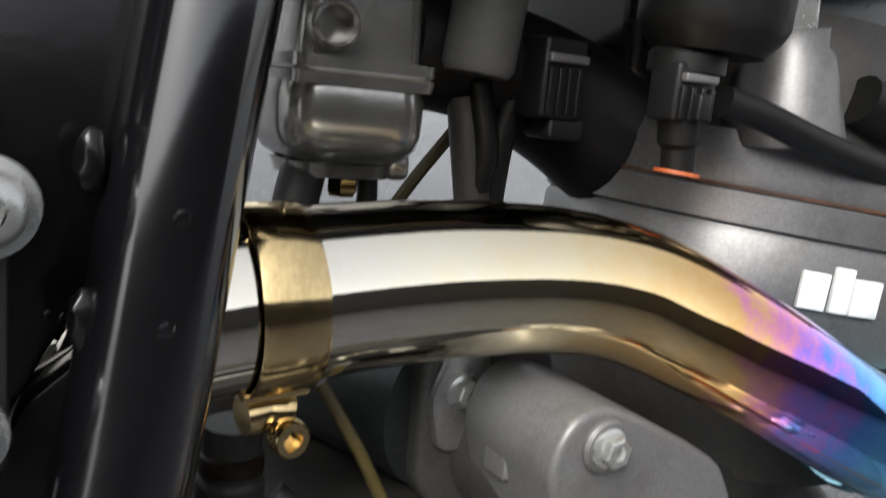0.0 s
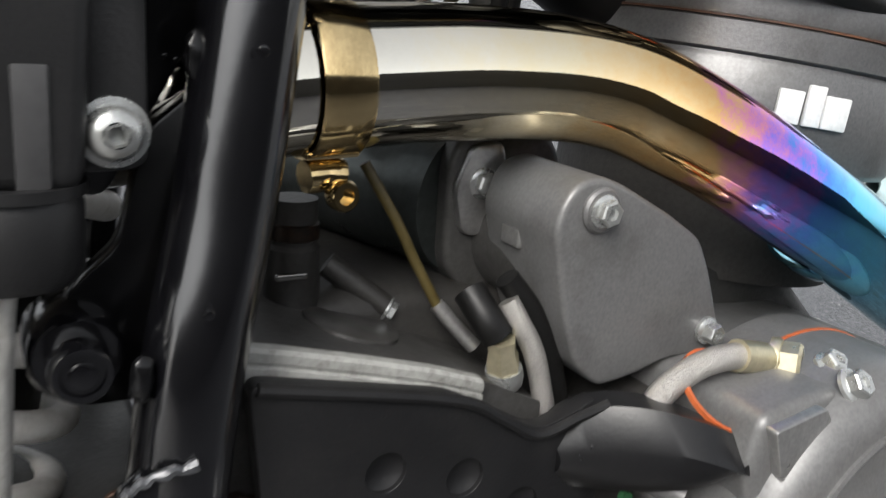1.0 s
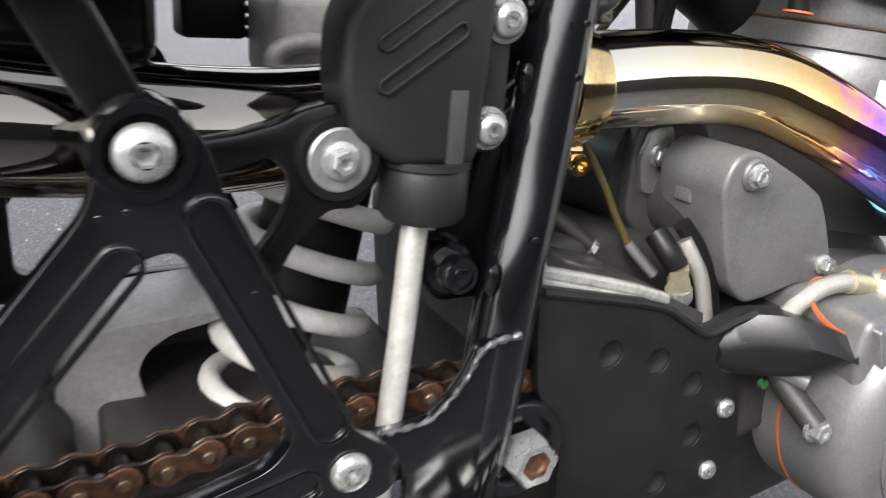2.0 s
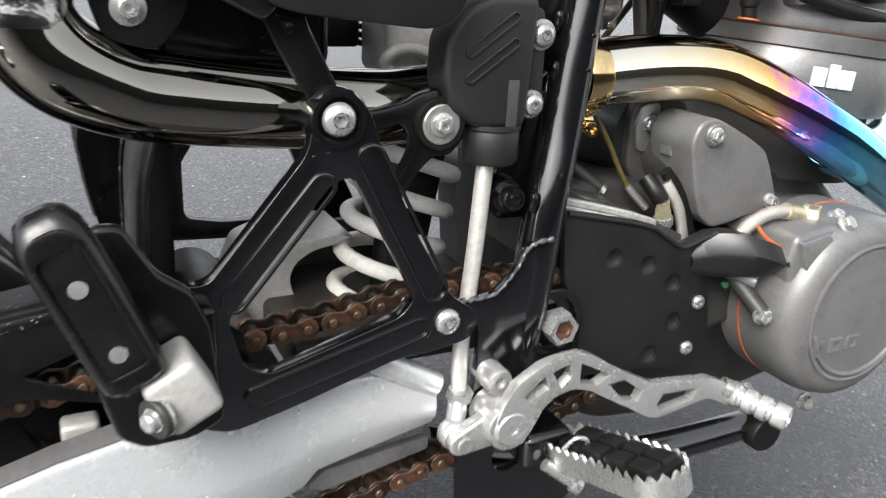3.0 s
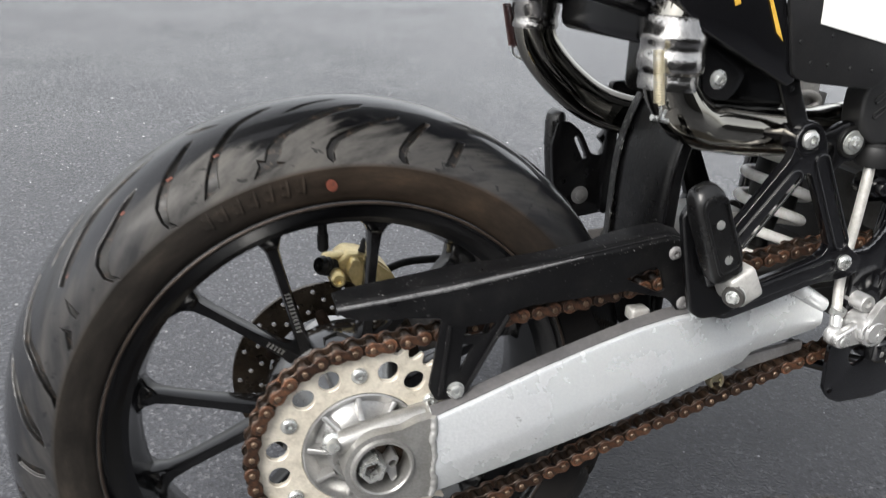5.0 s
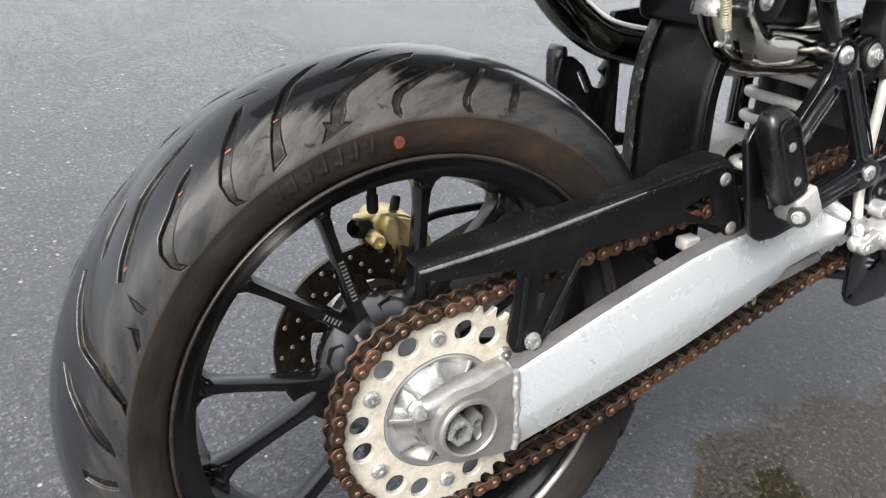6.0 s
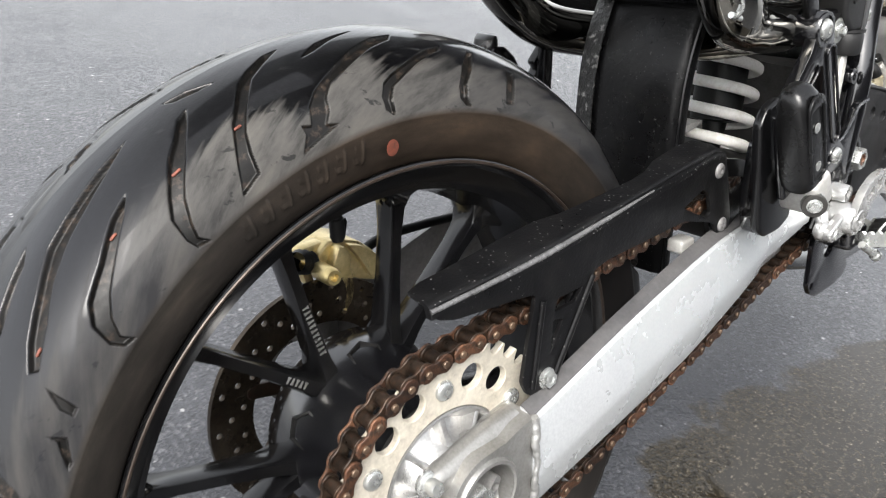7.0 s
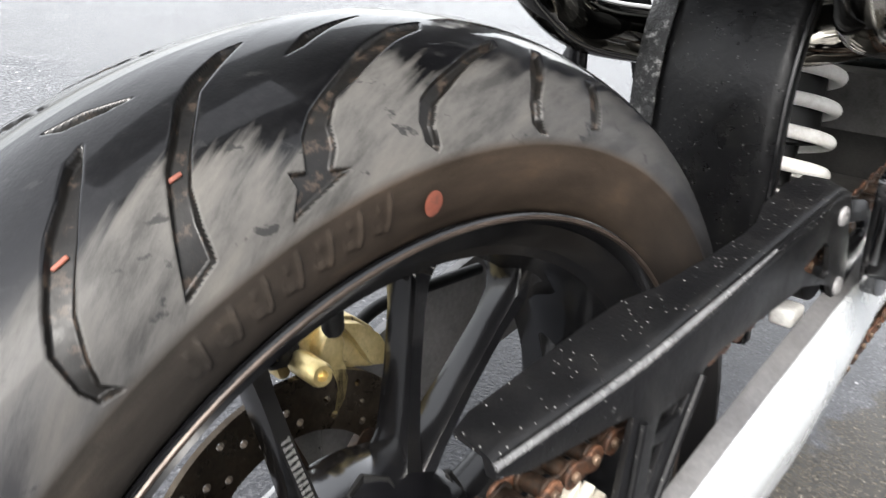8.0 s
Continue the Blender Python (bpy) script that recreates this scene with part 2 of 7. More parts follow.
def tyre_rubber():
    """Worn road tyre: black wet crown that frays into a grey dusty shoulder, brown dusty sidewall. UV: metres round and across."""
    m, n, l, b = nodes_of("worn_tyre_rubber")
    uv, sp = n.new("ShaderNodeUVMap"), n.new("ShaderNodeSeparateXYZ")
    uv.uv_map = "UVMap"
    l.new(uv.outputs["UV"], sp.inputs["Vector"])

    def along(scale, stretch, turn, detail, rough):
        mp, tx = n.new("ShaderNodeMapping"), n.new("ShaderNodeTexNoise")
        mp.vector_type = "TEXTURE"
        mp.inputs["Rotation"].default_value, mp.inputs["Scale"].default_value = (0, 0, radians(turn)), tuple(1 / s for s in stretch)
        tx.inputs["Scale"].default_value, tx.inputs["Detail"].default_value, tx.inputs["Roughness"].default_value = scale, detail, rough
        l.new(uv.outputs["UV"], mp.inputs["Vector"])
        l.new(mp.outputs["Vector"], tx.inputs["Vector"])
        return tx.outputs["Fac"]

    def shifted(fac, amount):
        mad, add = n.new("ShaderNodeMath"), n.new("ShaderNodeMath")
        mad.operation, mad.inputs[1].default_value, mad.inputs[2].default_value = "MULTIPLY_ADD", amount, -amount / 2
        l.new(fac, mad.inputs[0])
        l.new(sp.outputs["Y"], add.inputs[0])
        l.new(mad.outputs[0], add.inputs[1])
        return add.outputs[0]

    whole = n.new("ShaderNodeMath")
    whole.operation, whole.inputs[1].default_value = "DIVIDE", 2.1
    l.new(sp.outputs["X"], whole.inputs[0])
    streak = along(30.0, (0.16, 2.0, 1), 24, 6.0, 0.62)
    wide = along(11.0, (1, 1, 1), 0, 4.0, 0.6)
    edge = shifted(mix(n, l, 0.4, streak, wide), 0.13)
    dry = ramp(n, l, edge, [(0.0605, (0, 0, 0)), (0.0630, (0.55,) * 3), (0.0680, (1, 1, 1))])
    dust, grey, dark = (0.029, 0.0212, 0.0155), (0.056, 0.0540, 0.051), (0.0016, 0.0016, 0.0019)
    shoulder = ramp(n, l, along(60.0, (0.3, 1.1, 1), 22, 7.0, 0.68), [(0.36, tuple(c * 0.5 for c in grey)), (0.50, grey), (0.70, (0.080, 0.075, 0.068))])
    col = mix(n, l, dry, ramp(n, l, along(240, (1, 1, 1), 0, 4.0, 0.6), [(0.45, dark), (0.85, (0.0065, 0.0065, 0.007))]), shoulder)
    marks = ramp(n, l, along(95.0, (0.6, 1.0, 1), -30, 5.0, 0.6), [(0.62, (0, 0, 0)), (0.66, (0.85, 0.85, 0.85))])
    col = mix(n, l, marks, col, (0.012, 0.012, 0.012))
    # darker, bluer and glossier away from the top of the tyre
    dark_ends = ramp(n, l, sp.outputs["X"], [(0.257, (0.9,) * 3), (0.36, (0.5,) * 3), (0.455, (0, 0, 0)), (0.568, (0, 0, 0)), (0.66, (0.9,) * 3)])
    col = mix(n, l, mix(n, l, 1.0, dark_ends, ramp(n, l, streak, [(0.35, (1, 1, 1)), (0.66, (0.45,) * 3)]), "MULTIPLY"), col, (0.010, 0.0105, 0.013))
    wallness = ramp(n, l, sp.outputs["Y"], [(0.0945, (0, 0, 0)), (0.0975, (1, 1, 1))])
    side = ramp(n, l, along(60, (0.3, 1, 1), 0, 7.0, 0.7), [(0.3, tuple(c * 0.45 for c in dust)), (0.55, dust), (0.75, (0.052, 0.035, 0.023))])
    plain = ramp(n, l, along(60, (0.3, 1, 1), 0, 7.0, 0.7), [(0.3, (0.010, 0.0095, 0.009)), (0.55, (0.021, 0.0195, 0.0178)), (0.75, (0.036, 0.033, 0.029))])
    side = mix(n, l, ramp(n, l, whole.outputs[0], [(0.1226, (0.8,) * 3), (0.15, (1, 1, 1)), (0.22, (1, 1, 1)), (0.286, (0.25,) * 3), (0.88, (0.25,) * 3), (0.971, (0.8,) * 3)]), plain, side)
    col = mix(n, l, wallness, col, side)
    # front of the tyre, behind the swingarm, gets a darker colour
    front_dark = ramp(n, l, whole.outputs[0], [(0.1226, (0.25,) * 3), (0.150, (0, 0, 0)), (0.74, (0, 0, 0)), (0.80, (1, 1, 1)), (0.92, (1, 1, 1)), (0.971, (0.25,) * 3)])
    col = mix(n, l, mix(n, l, 1.0, front_dark, (0.85, 0.85, 0.85), "MULTIPLY"), col, (0.005, 0.005, 0.0055))
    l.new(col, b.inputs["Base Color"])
    gloss = mix(n, l, dry, ramp(n, l, streak, [(0.3, (0.30,) * 3), (0.7, (0.45,) * 3)]), (0.56, 0.56, 0.56))
    l.new(mix(n, l, wallness, gloss, (0.46, 0.46, 0.46)), b.inputs["Roughness"])
    inv = n.new("ShaderNodeInvert")
    l.new(mix(n, l, wallness, dry, (1.0, 1.0, 1.0)), inv.inputs["Color"])
    shiny = mix(n, l, 1.0, inv.outputs["Color"], mix(n, l, 1.0, mix(n, l, wallness, dark_ends, (0, 0, 0)), (0.25, 0.25, 0.25), "MULTIPLY"), "ADD")
    l.new(mix(n, l, 1.0, shiny, (0.8, 0.8, 0.8), "MULTIPLY"), b.inputs["Coat Weight"])
    b.inputs["Specular IOR Level"].default_value = 0.13
    b.inputs["Coat Roughness"].default_value, b.inputs["Coat IOR"].default_value = 0.05, 1.33
    bump(n, l, b, along(700, (1, 1, 1), 0, 4.0, 0.6), 0.2, 0.0005, bump(n, l, b, streak, 0.25, 0.0006))
    return m


TYRE = tyre_rubber()
# groove floors: brown-dirtied rubber, coloured darker for the shade in the recess
GROOVE = surface("darkened_groove_rubber", (0.0022, 0.0021, 0.002), (0.0065, 0.006, 0.0055), (0.3, 0.55), relief=0.3, big=60, dirt=(0.034, 0.025, 0.019), dirt_amount=0.8, spec=0.25, dirt_cut=(0.54, 0.62))


def wet_asphalt():
    """Grey asphalt after rain: packed stones, pale chips, a wet film that lifts the sheen, sodden brownish patches, a
    dark reflection painted in at the motorcycle.
    """
    m, n, l, b = nodes_of("wet_asphalt")
    tc = n.new("ShaderNodeTexCoord")

    def cells(scale):
        v = n.new("ShaderNodeTexVoronoi")
        v.inputs["Scale"].default_value = scale
        l.new(broken.outputs[0], v.inputs["Vector"])
        return v

    # bent coordinates, so that the stones have ragged outlines
    bend, broken = n.new("ShaderNodeTexNoise"), n.new("ShaderNodeVectorMath")
    bend.inputs["Scale"].default_value, bend.inputs["Detail"].default_value = 170.0, 3.0
    l.new(tc.outputs["Object"], bend.inputs["Vector"])
    broken.operation, broken.inputs[1].default_value = "MULTIPLY_ADD", (0.005, 0.005, 0.005)
    l.new(bend.outputs["Color"], broken.inputs[0])
    l.new(tc.outputs["Object"], broken.inputs[2])

    film = ramp(n, l, noise_tex(n, l, 1.6, 7.0, 0.65), [(0.40, (0, 0, 0)), (0.60, (1, 1, 1))])
    grain = noise_tex(n, l, 150.0, 5.0, 0.8)
    stones, chips, specks, glints = cells(230.0), cells(60.0), cells(24.0), cells(150.0)
    base = ramp(n, l, grain, [(0.32, (0.004, 0.0043, 0.0056)), (0.70, (0.082, 0.084, 0.096))])
    base = mix(n, l, 0.45, base, ramp(n, l, stones.outputs["Color"], [(0.15, (0.007, 0.0075, 0.009)), (0.7, (0.055, 0.056, 0.062)), (0.97, (0.24, 0.24, 0.245))]))
    col = mix(n, l, ramp(n, l, noise_tex(n, l, 5.0, 8.0, 0.7), [(0.35, (0.0,) * 3), (0.7, (0.5,) * 3)]), base, (0.030, 0.031, 0.035))
    for cell, lo, far, tone in ((chips, 0.84, 0.24, (0.26, 0.26, 0.26)), (specks, 0.90, 0.08, (0.42, 0.415, 0.405)), (glints, 0.90, 0.30, (0.36, 0.36, 0.36))):
        pick = ramp(n, l, cell.outputs["Color"], [(lo, (0, 0, 0)), (lo + 0.02, (1, 1, 1))])
        dot = ramp(n, l, cell.outputs["Distance"], [(far * 0.7, (1, 1, 1)), (far, (0, 0, 0))])
        col = mix(n, l, mix(n, l, 1.0, pick, dot, "MULTIPLY"), col, tone)
    # mirror-wet ground under and beyond the motorcycle, its dark reflection painted into the colour
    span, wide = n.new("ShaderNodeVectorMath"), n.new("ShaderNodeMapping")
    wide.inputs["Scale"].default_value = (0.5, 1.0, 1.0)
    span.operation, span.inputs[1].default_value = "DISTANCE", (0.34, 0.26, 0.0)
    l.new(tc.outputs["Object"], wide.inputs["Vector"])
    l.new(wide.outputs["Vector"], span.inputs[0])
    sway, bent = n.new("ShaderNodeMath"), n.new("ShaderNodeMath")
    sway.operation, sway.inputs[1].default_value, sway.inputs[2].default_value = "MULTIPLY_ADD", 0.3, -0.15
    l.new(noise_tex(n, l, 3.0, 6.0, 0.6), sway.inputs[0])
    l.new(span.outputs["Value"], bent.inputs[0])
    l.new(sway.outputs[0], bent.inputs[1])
    wet_dark = ramp(n, l, bent.outputs[0], [(0.20, (1, 1, 1)), (0.40, (0, 0, 0))])
    col = mix(n, l, mix(n, l, 1.0, wet_dark, (0.62, 0.62, 0.62), "MULTIPLY"), col, mix(n, l, 1.0, col, (0.12, 0.13, 0.17), "MULTIPLY"))
    # soaked patch of the yard with fine grit in it
    dist, flat = n.new("ShaderNodeVectorMath"), n.new("ShaderNodeMapping")
    flat.inputs["Scale"].default_value = (0.5, 1.0, 1.0)
    dist.operation = "DISTANCE"
    dist.inputs[1].default_value = (0.34, -0.22, 0.0)
    l.new(tc.outputs["Object"], flat.inputs["Vector"])
    l.new(flat.outputs["Vector"], dist.inputs[0])
    wob, mad, add = noise_tex(n, l, 4.5, 7.0, 0.6), n.new("ShaderNodeMath"), n.new("ShaderNodeMath")
    mad.operation, mad.inputs[1].default_value, mad.inputs[2].default_value = "MULTIPLY_ADD", 0.36, -0.18
    l.new(wob, mad.inputs[0])
    l.new(dist.outputs["Value"], add.inputs[0])
    l.new(mad.outputs[0], add.inputs[1])
    soak = ramp(n, l, add.outputs[0], [(0.245, (1, 1, 1)), (0.262, (0, 0, 0))])
    grit = ramp(n, l, noise_tex(n, l, 120.0, 4.0, 0.8), [(0.38, (0.006, 0.005, 0.0032)), (0.56, (0.026, 0.0215, 0.014)), (0.66, (0.07, 0.06, 0.045)), (0.72, (0.30, 0.28, 0.235))])
    col = mix(n, l, soak, col, grit)
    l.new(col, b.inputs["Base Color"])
    rough = mix(n, l, film, (0.26, 0.26, 0.26), (0.17, 0.17, 0.17))
    pond = mix(n, l, 1.0, soak, ramp(n, l, noise_tex(n, l, 5.5, 5.0, 0.55), [(0.56, (0, 0, 0)), (0.575, (1, 1, 1))]), "MULTIPLY")
    rough = mix(n, l, soak, rough, (0.12, 0.12, 0.12))
    rough = mix(n, l, pond, rough, (0.025, 0.025, 0.025))
    l.new(rough, b.inputs["Roughness"])
    l.new(mix(n, l, wet_dark, (0.5, 0.5, 0.5), (0.22, 0.22, 0.22)), b.inputs["Specular IOR Level"])
    h = mix(n, l, 0.5, grain, stones.outputs["Distance"])
    h = mix(n, l, 0.3, h, noise_tex(n, l, 38.0, 6.0))
    h = mix(n, l, mix(n, l, 1.0, soak, (0.6, 0.6, 0.6), "MULTIPLY"), h, (0.5, 0.5, 0.5))
    h = mix(n, l, mix(n, l, 1.0, pond, (0.96, 0.96, 0.96), "MULTIPLY"), h, (0.5, 0.5, 0.5))
    bump(n, l, b, h, 0.6, 0.006)
    ripple = n.new("ShaderNodeBump")
    ripple.inputs["Distance"].default_value = 0.004
    l.new(mix(n, l, wet_dark, (0.48, 0.48, 0.48), (0.2, 0.2, 0.2)), ripple.inputs["Strength"])
    l.new(h, ripple.inputs["Height"])
    l.new(ripple.outputs["Normal"], b.inputs["Coat Normal"])
    lift = mix(n, l, film, (0.28, 0.28, 0.28), (0.42, 0.42, 0.42))
    l.new(mix(n, l, soak, lift, mix(n, l, pond, (0.06, 0.06, 0.06), (0.5, 0.5, 0.5))), b.inputs["Coat Weight"])
    l.new(mix(n, l, film, mix(n, l, wet_dark, (0.20, 0.20, 0.20), (0.07, 0.07, 0.07)), mix(n, l, wet_dark, (0.13, 0.13, 0.13), (0.07, 0.07, 0.07))), b.inputs["Coat Roughness"])
    b.inputs["Coat IOR"].default_value = 1.38
    return m


ASPHALT = wet_asphalt()


# ---------------------------------------------------------------- mesh helpers
def part(name, bm, material, parent, label="", kind="", smooth=38):
    me = bpy.data.meshes.new(name)
    bmesh.ops.recalc_face_normals(bm, faces=bm.faces)
    bm.to_mesh(me)
    bm.free()
    me.materials.append(material)
    me.polygons.foreach_set("use_smooth", [True] * len(me.polygons))
    me.set_sharp_from_angle(angle=radians(smooth))
    ob = new(name, me)
    ob.parent = parent
    return tagged(ob, label, kind=kind)


def share(name, src, parent, m, label=""):
    """Another piece on the same mesh."""
    ob = new(name, src.data)
    ob.parent, ob.matrix_basis = parent, m
    return tagged(ob, label)


def aim(pos, axis=(0, -1, 0), spin=0.0):
    """The pose at pos whose z axis points along axis."""
    return Matrix.Translation(pos) @ Vector(axis).to_track_quat("Z", "Y").to_matrix().to_4x4() @ Matrix.Rotation(radians(spin), 4, "Z")


def fillet(pts, r, n=4):
    """A closed outline with its corners rounded; r: one radius, or one for each corner."""
    out, k = [], len(pts)
    for i in range(k):
        p, a, b = Vector(pts[i]), Vector(pts[i - 1]), Vector(pts[(i + 1) % k])
        rad = r[i] if isinstance(r, (list, tuple)) else r
        u, v = (a - p), (b - p)
        d = min(rad, u.length * 0.45, v.length * 0.45)
        if d < 1e-5:
            out.append(tuple(p))
            continue
        s, e = p + u.normalized() * d, p + v.normalized() * d
        for j in range(n + 1):
            t = j / n
            out.append(tuple(s * (1 - t) ** 2 + p * 2 * t * (1 - t) + e * t * t))
    return out


def ring(cx, cz, r, n=20, start=0.0):
    return [(cx + r * math.cos(start + 2 * math.pi * i / n), cz + r * math.sin(start + 2 * math.pi * i / n)) for i in range(n)]


def slot(p, q, w0, w1=None, n=8):
    """A long hole or bar with round ends."""
    w1 = w0 if w1 is None else w1
    p, q = Vector(p), Vector(q)
    a = math.atan2(q.y - p.y, q.x - p.x)
    return [tuple(p + w0 * Vector((math.cos(a + math.pi / 2 + math.pi * i / n), math.sin(a + math.pi / 2 + math.pi * i / n)))) for i in range(n + 1)] + \
           [tuple(q + w1 * Vector((math.cos(a - math.pi / 2 + math.pi * i / n), math.sin(a - math.pi / 2 + math.pi * i / n)))) for i in range(n + 1)]


def plate(outline, y0, y1, holes=(), bevel=0.0012, seg=2, bm=None, warp=None):
    """A sheet cut to an outline in x, z, from y0 (outer) to y1 (inner), with holes through it."""
    own = bmesh.new()
    edges = []
    for loop in (outline, *holes):
        vs = [own.verts.new((x, y0, z)) for x, z in loop]
        edges += [own.edges.new((vs[i], vs[(i + 1) % len(vs)])) for i in range(len(vs))]
    bmesh.ops.triangle_fill(own, use_beauty=True, edges=edges)
    bmesh.ops.dissolve_limit(own, angle_limit=0.01, verts=own.verts, edges=own.edges) if not holes else None
    got = bmesh.ops.extrude_face_region(own, geom=own.faces[:])
    for v in got["geom"]:
        if isinstance(v, bmesh.types.BMVert):
            v.co.y = y1
    bmesh.ops.recalc_face_normals(own, faces=own.faces)
    if bevel:
        sharp = [e for e in own.edges if len(e.link_faces) == 2 and e.calc_face_angle(0) > 0.9 and abs(e.verts[0].co.y - e.verts[1].co.y) < 1e-6]
        bmesh.ops.bevel(own, geom=sharp, offset=bevel, segments=seg, profile=0.5, affect="EDGES", clamp_overlap=True)
    if warp:
        for v in own.verts:
            v.co = warp(v.co)
    return merge(bm, own)


def merge(bm, own):
    """Adds one bmesh to another, or gives it back when there is none yet."""
    if bm is None:
        return own
    me = bpy.data.meshes.new("tmp")
    own.to_mesh(me)
    own.free()
    bm.from_mesh(me)
    bpy.data.meshes.remove(me)
    return bm


def box(lo, hi, bevel=0.003, seg=3, bm=None, m=None):
    own = bmesh.new()
    bmesh.ops.create_cube(own, size=1.0)
    for v in own.verts:
        v.co = Vector([lo[i] + (v.co[i] + 0.5) * (hi[i] - lo[i]) for i in range(3)])
    if bevel:
        bmesh.ops.bevel(own, geom=own.edges[:], offset=bevel, segments=seg, profile=0.5, affect="EDGES", clamp_overlap=True)
    if m is not None:
        bmesh.ops.transform(own, matrix=m, verts=own.verts)
    return merge(bm, own)


def smooth_path(pts, steps=8):
    """A curve through points (Catmull-Rom); points may carry a radius as a fourth number."""
    p = [np.array(q, float) for q in pts]
    p = [2 * p[0] - p[1]] + p + [2 * p[-1] - p[-2]]
    out = []
    for i in range(1, len(p) - 2):
        for j in range(steps):
            t = j / steps
            out.append(0.5 * (2 * p[i] + (p[i + 1] - p[i - 1]) * t + (2 * p[i - 1] - 5 * p[i] + 4 * p[i + 1] - p[i + 2]) * t * t + (3 * p[i] - p[i - 1] - 3 * p[i + 1] + p[i + 2]) * t ** 3))
    out.append(p[-2])
    return out


def tube(pts, r, seg=20, steps=8, cap=True, bm=None, flat=1.0, closed=False):
    """A round bar or pipe swept along points."""
    own = bmesh.new()
    path = smooth_path(pts, steps) if steps else [np.array(q, float) for q in pts]
    radii = [float(q[3]) if len(q) > 3 else r for q in path]
    path = [Vector(q[:3]) for q in path]
    k = len(path)
    tan = [(path[min(i + 1, k - 1)] - path[max(i - 1, 0)]).normalized() for i in range(k)]
    side = tan[0].orthogonal().normalized()
    rows = []
    for i in range(k):
        side = (side - tan[i] * side.dot(tan[i])).normalized()
        other = tan[i].cross(side)
        rows.append([own.verts.new(path[i] + radii[i] * (math.cos(2 * math.pi * j / seg) * side + flat * math.sin(2 * math.pi * j / seg) * other)) for j in range(seg)])
    for a, b in zip(rows, rows[1:]):
        for j in range(seg):
            own.faces.new((a[j], a[(j + 1) % seg], b[(j + 1) % seg], b[j]))
    if cap:
        own.faces.new(rows[0][::-1])
        own.faces.new(rows[-1])
    return merge(bm, own)


def lathe(profile, seg=32, m=None, bm=None, close=False):
    """Turns a profile of (radius, height) round its z axis; then lays it at the pose m."""
    own = bmesh.new()
    rows = []
    for r, h in profile:
        if r < 1e-6:
            rows.append([own.verts.new((0, 0, h))] * seg)
        else:
            rows.append([own.verts.new((r * math.cos(2 * math.pi * j / seg), r * math.sin(2 * math.pi * j / seg), h)) for j in range(seg)])
    pairs = list(zip(rows, rows[1:])) + ([(rows[-1], rows[0])] if close else [])
    for a, b in pairs:
        for j in range(seg):
            quad = [a[j], a[(j + 1) % seg], b[(j + 1) % seg], b[j]]
            vs = [v for i, v in enumerate(quad) if v not in quad[:i]]
            if len(vs) > 2:
                own.faces.new(vs)
    if m is not None:
        bmesh.ops.transform(own, matrix=m, verts=own.verts)
    return merge(bm, own)


def loft(rings, bm=None, cap=True):
    """Skins closed rings of points, each with the same count."""
    own = bmesh.new()
    rows = [[own.verts.new(p) for p in rg] for rg in rings]
    k = len(rows[0])
    for a, b in zip(rows, rows[1:]):
        for j in range(k):
            own.faces.new((a[j], a[(j + 1) % k], b[(j + 1) % k], b[j]))
    if cap:
        own.faces.new(rows[0][::-1])
        own.faces.new(rows[-1])
    return merge(bm, own)


def soften(bm, offset, seg=2, angle=0.5):
    sharp = [e for e in bm.edges if len(e.link_faces) == 2 and e.calc_face_angle(0) > angle]
    bmesh.ops.bevel(bm, geom=sharp, offset=offset, segments=seg, profile=0.5, affect="EDGES", clamp_overlap=True)
    return bm


# ---------------------------------------------------------------- fasteners
def hex_head(pos, r, h, axis=(0, -1, 0), flange=1.25, spin=0.0, dish=0.45):
    """A hexagon screw head with its flange and a dished top."""
    m = aim(pos, axis, spin)
    bm = lathe([(0, 0), (r * flange, 0), (r * flange, h * 0.22), (r * 1.02, h * 0.34), (r * 0.9, h * 0.36), (0, h * 0.36)], 28, m)
    c = r * 0.98
    own = lathe([(c, h * 0.3), (c, h * 0.9), (c * 0.86, h), (c * dish, h), (c * dish * 0.8, h * 0.8), (0, h * 0.8)], 6, m)
    return merge(bm, own)


def button_head(pos, r, h, axis=(0, -1, 0), spin=0.0, washer=0.0):
    """A domed screw head with a hexagon socket."""
    m = aim(pos, axis, spin)
    bm = lathe([(r, 0), (r, h * 0.25), (r * 0.93, h * 0.6), (r * 0.74, h * 0.9), (r * 0.46, h)], 28, m)
    lathe([(r * 0.46, h), (r * 0.34, h), (r * 0.32, h * 0.3), (0, h * 0.3)], 6, m, bm)
    if washer:
        lathe([(0, -0.0015), (washer, -0.0015), (washer, 0.0005), (r * 0.8, 0.001)], 28, m, bm)
    return bm


def screw(kind, pos, r, parent, h=None, axis=(0, -1, 0), spin=15.0, washer=0.0, material=None, label="", flange=1.25):
    h = h or r * 0.9
    bm = hex_head(pos, r, h, axis, flange, spin) if kind == "hex" else button_head(pos, r, h, axis, spin, washer)
    return part("screw", bm, material or ZINC, parent, label)


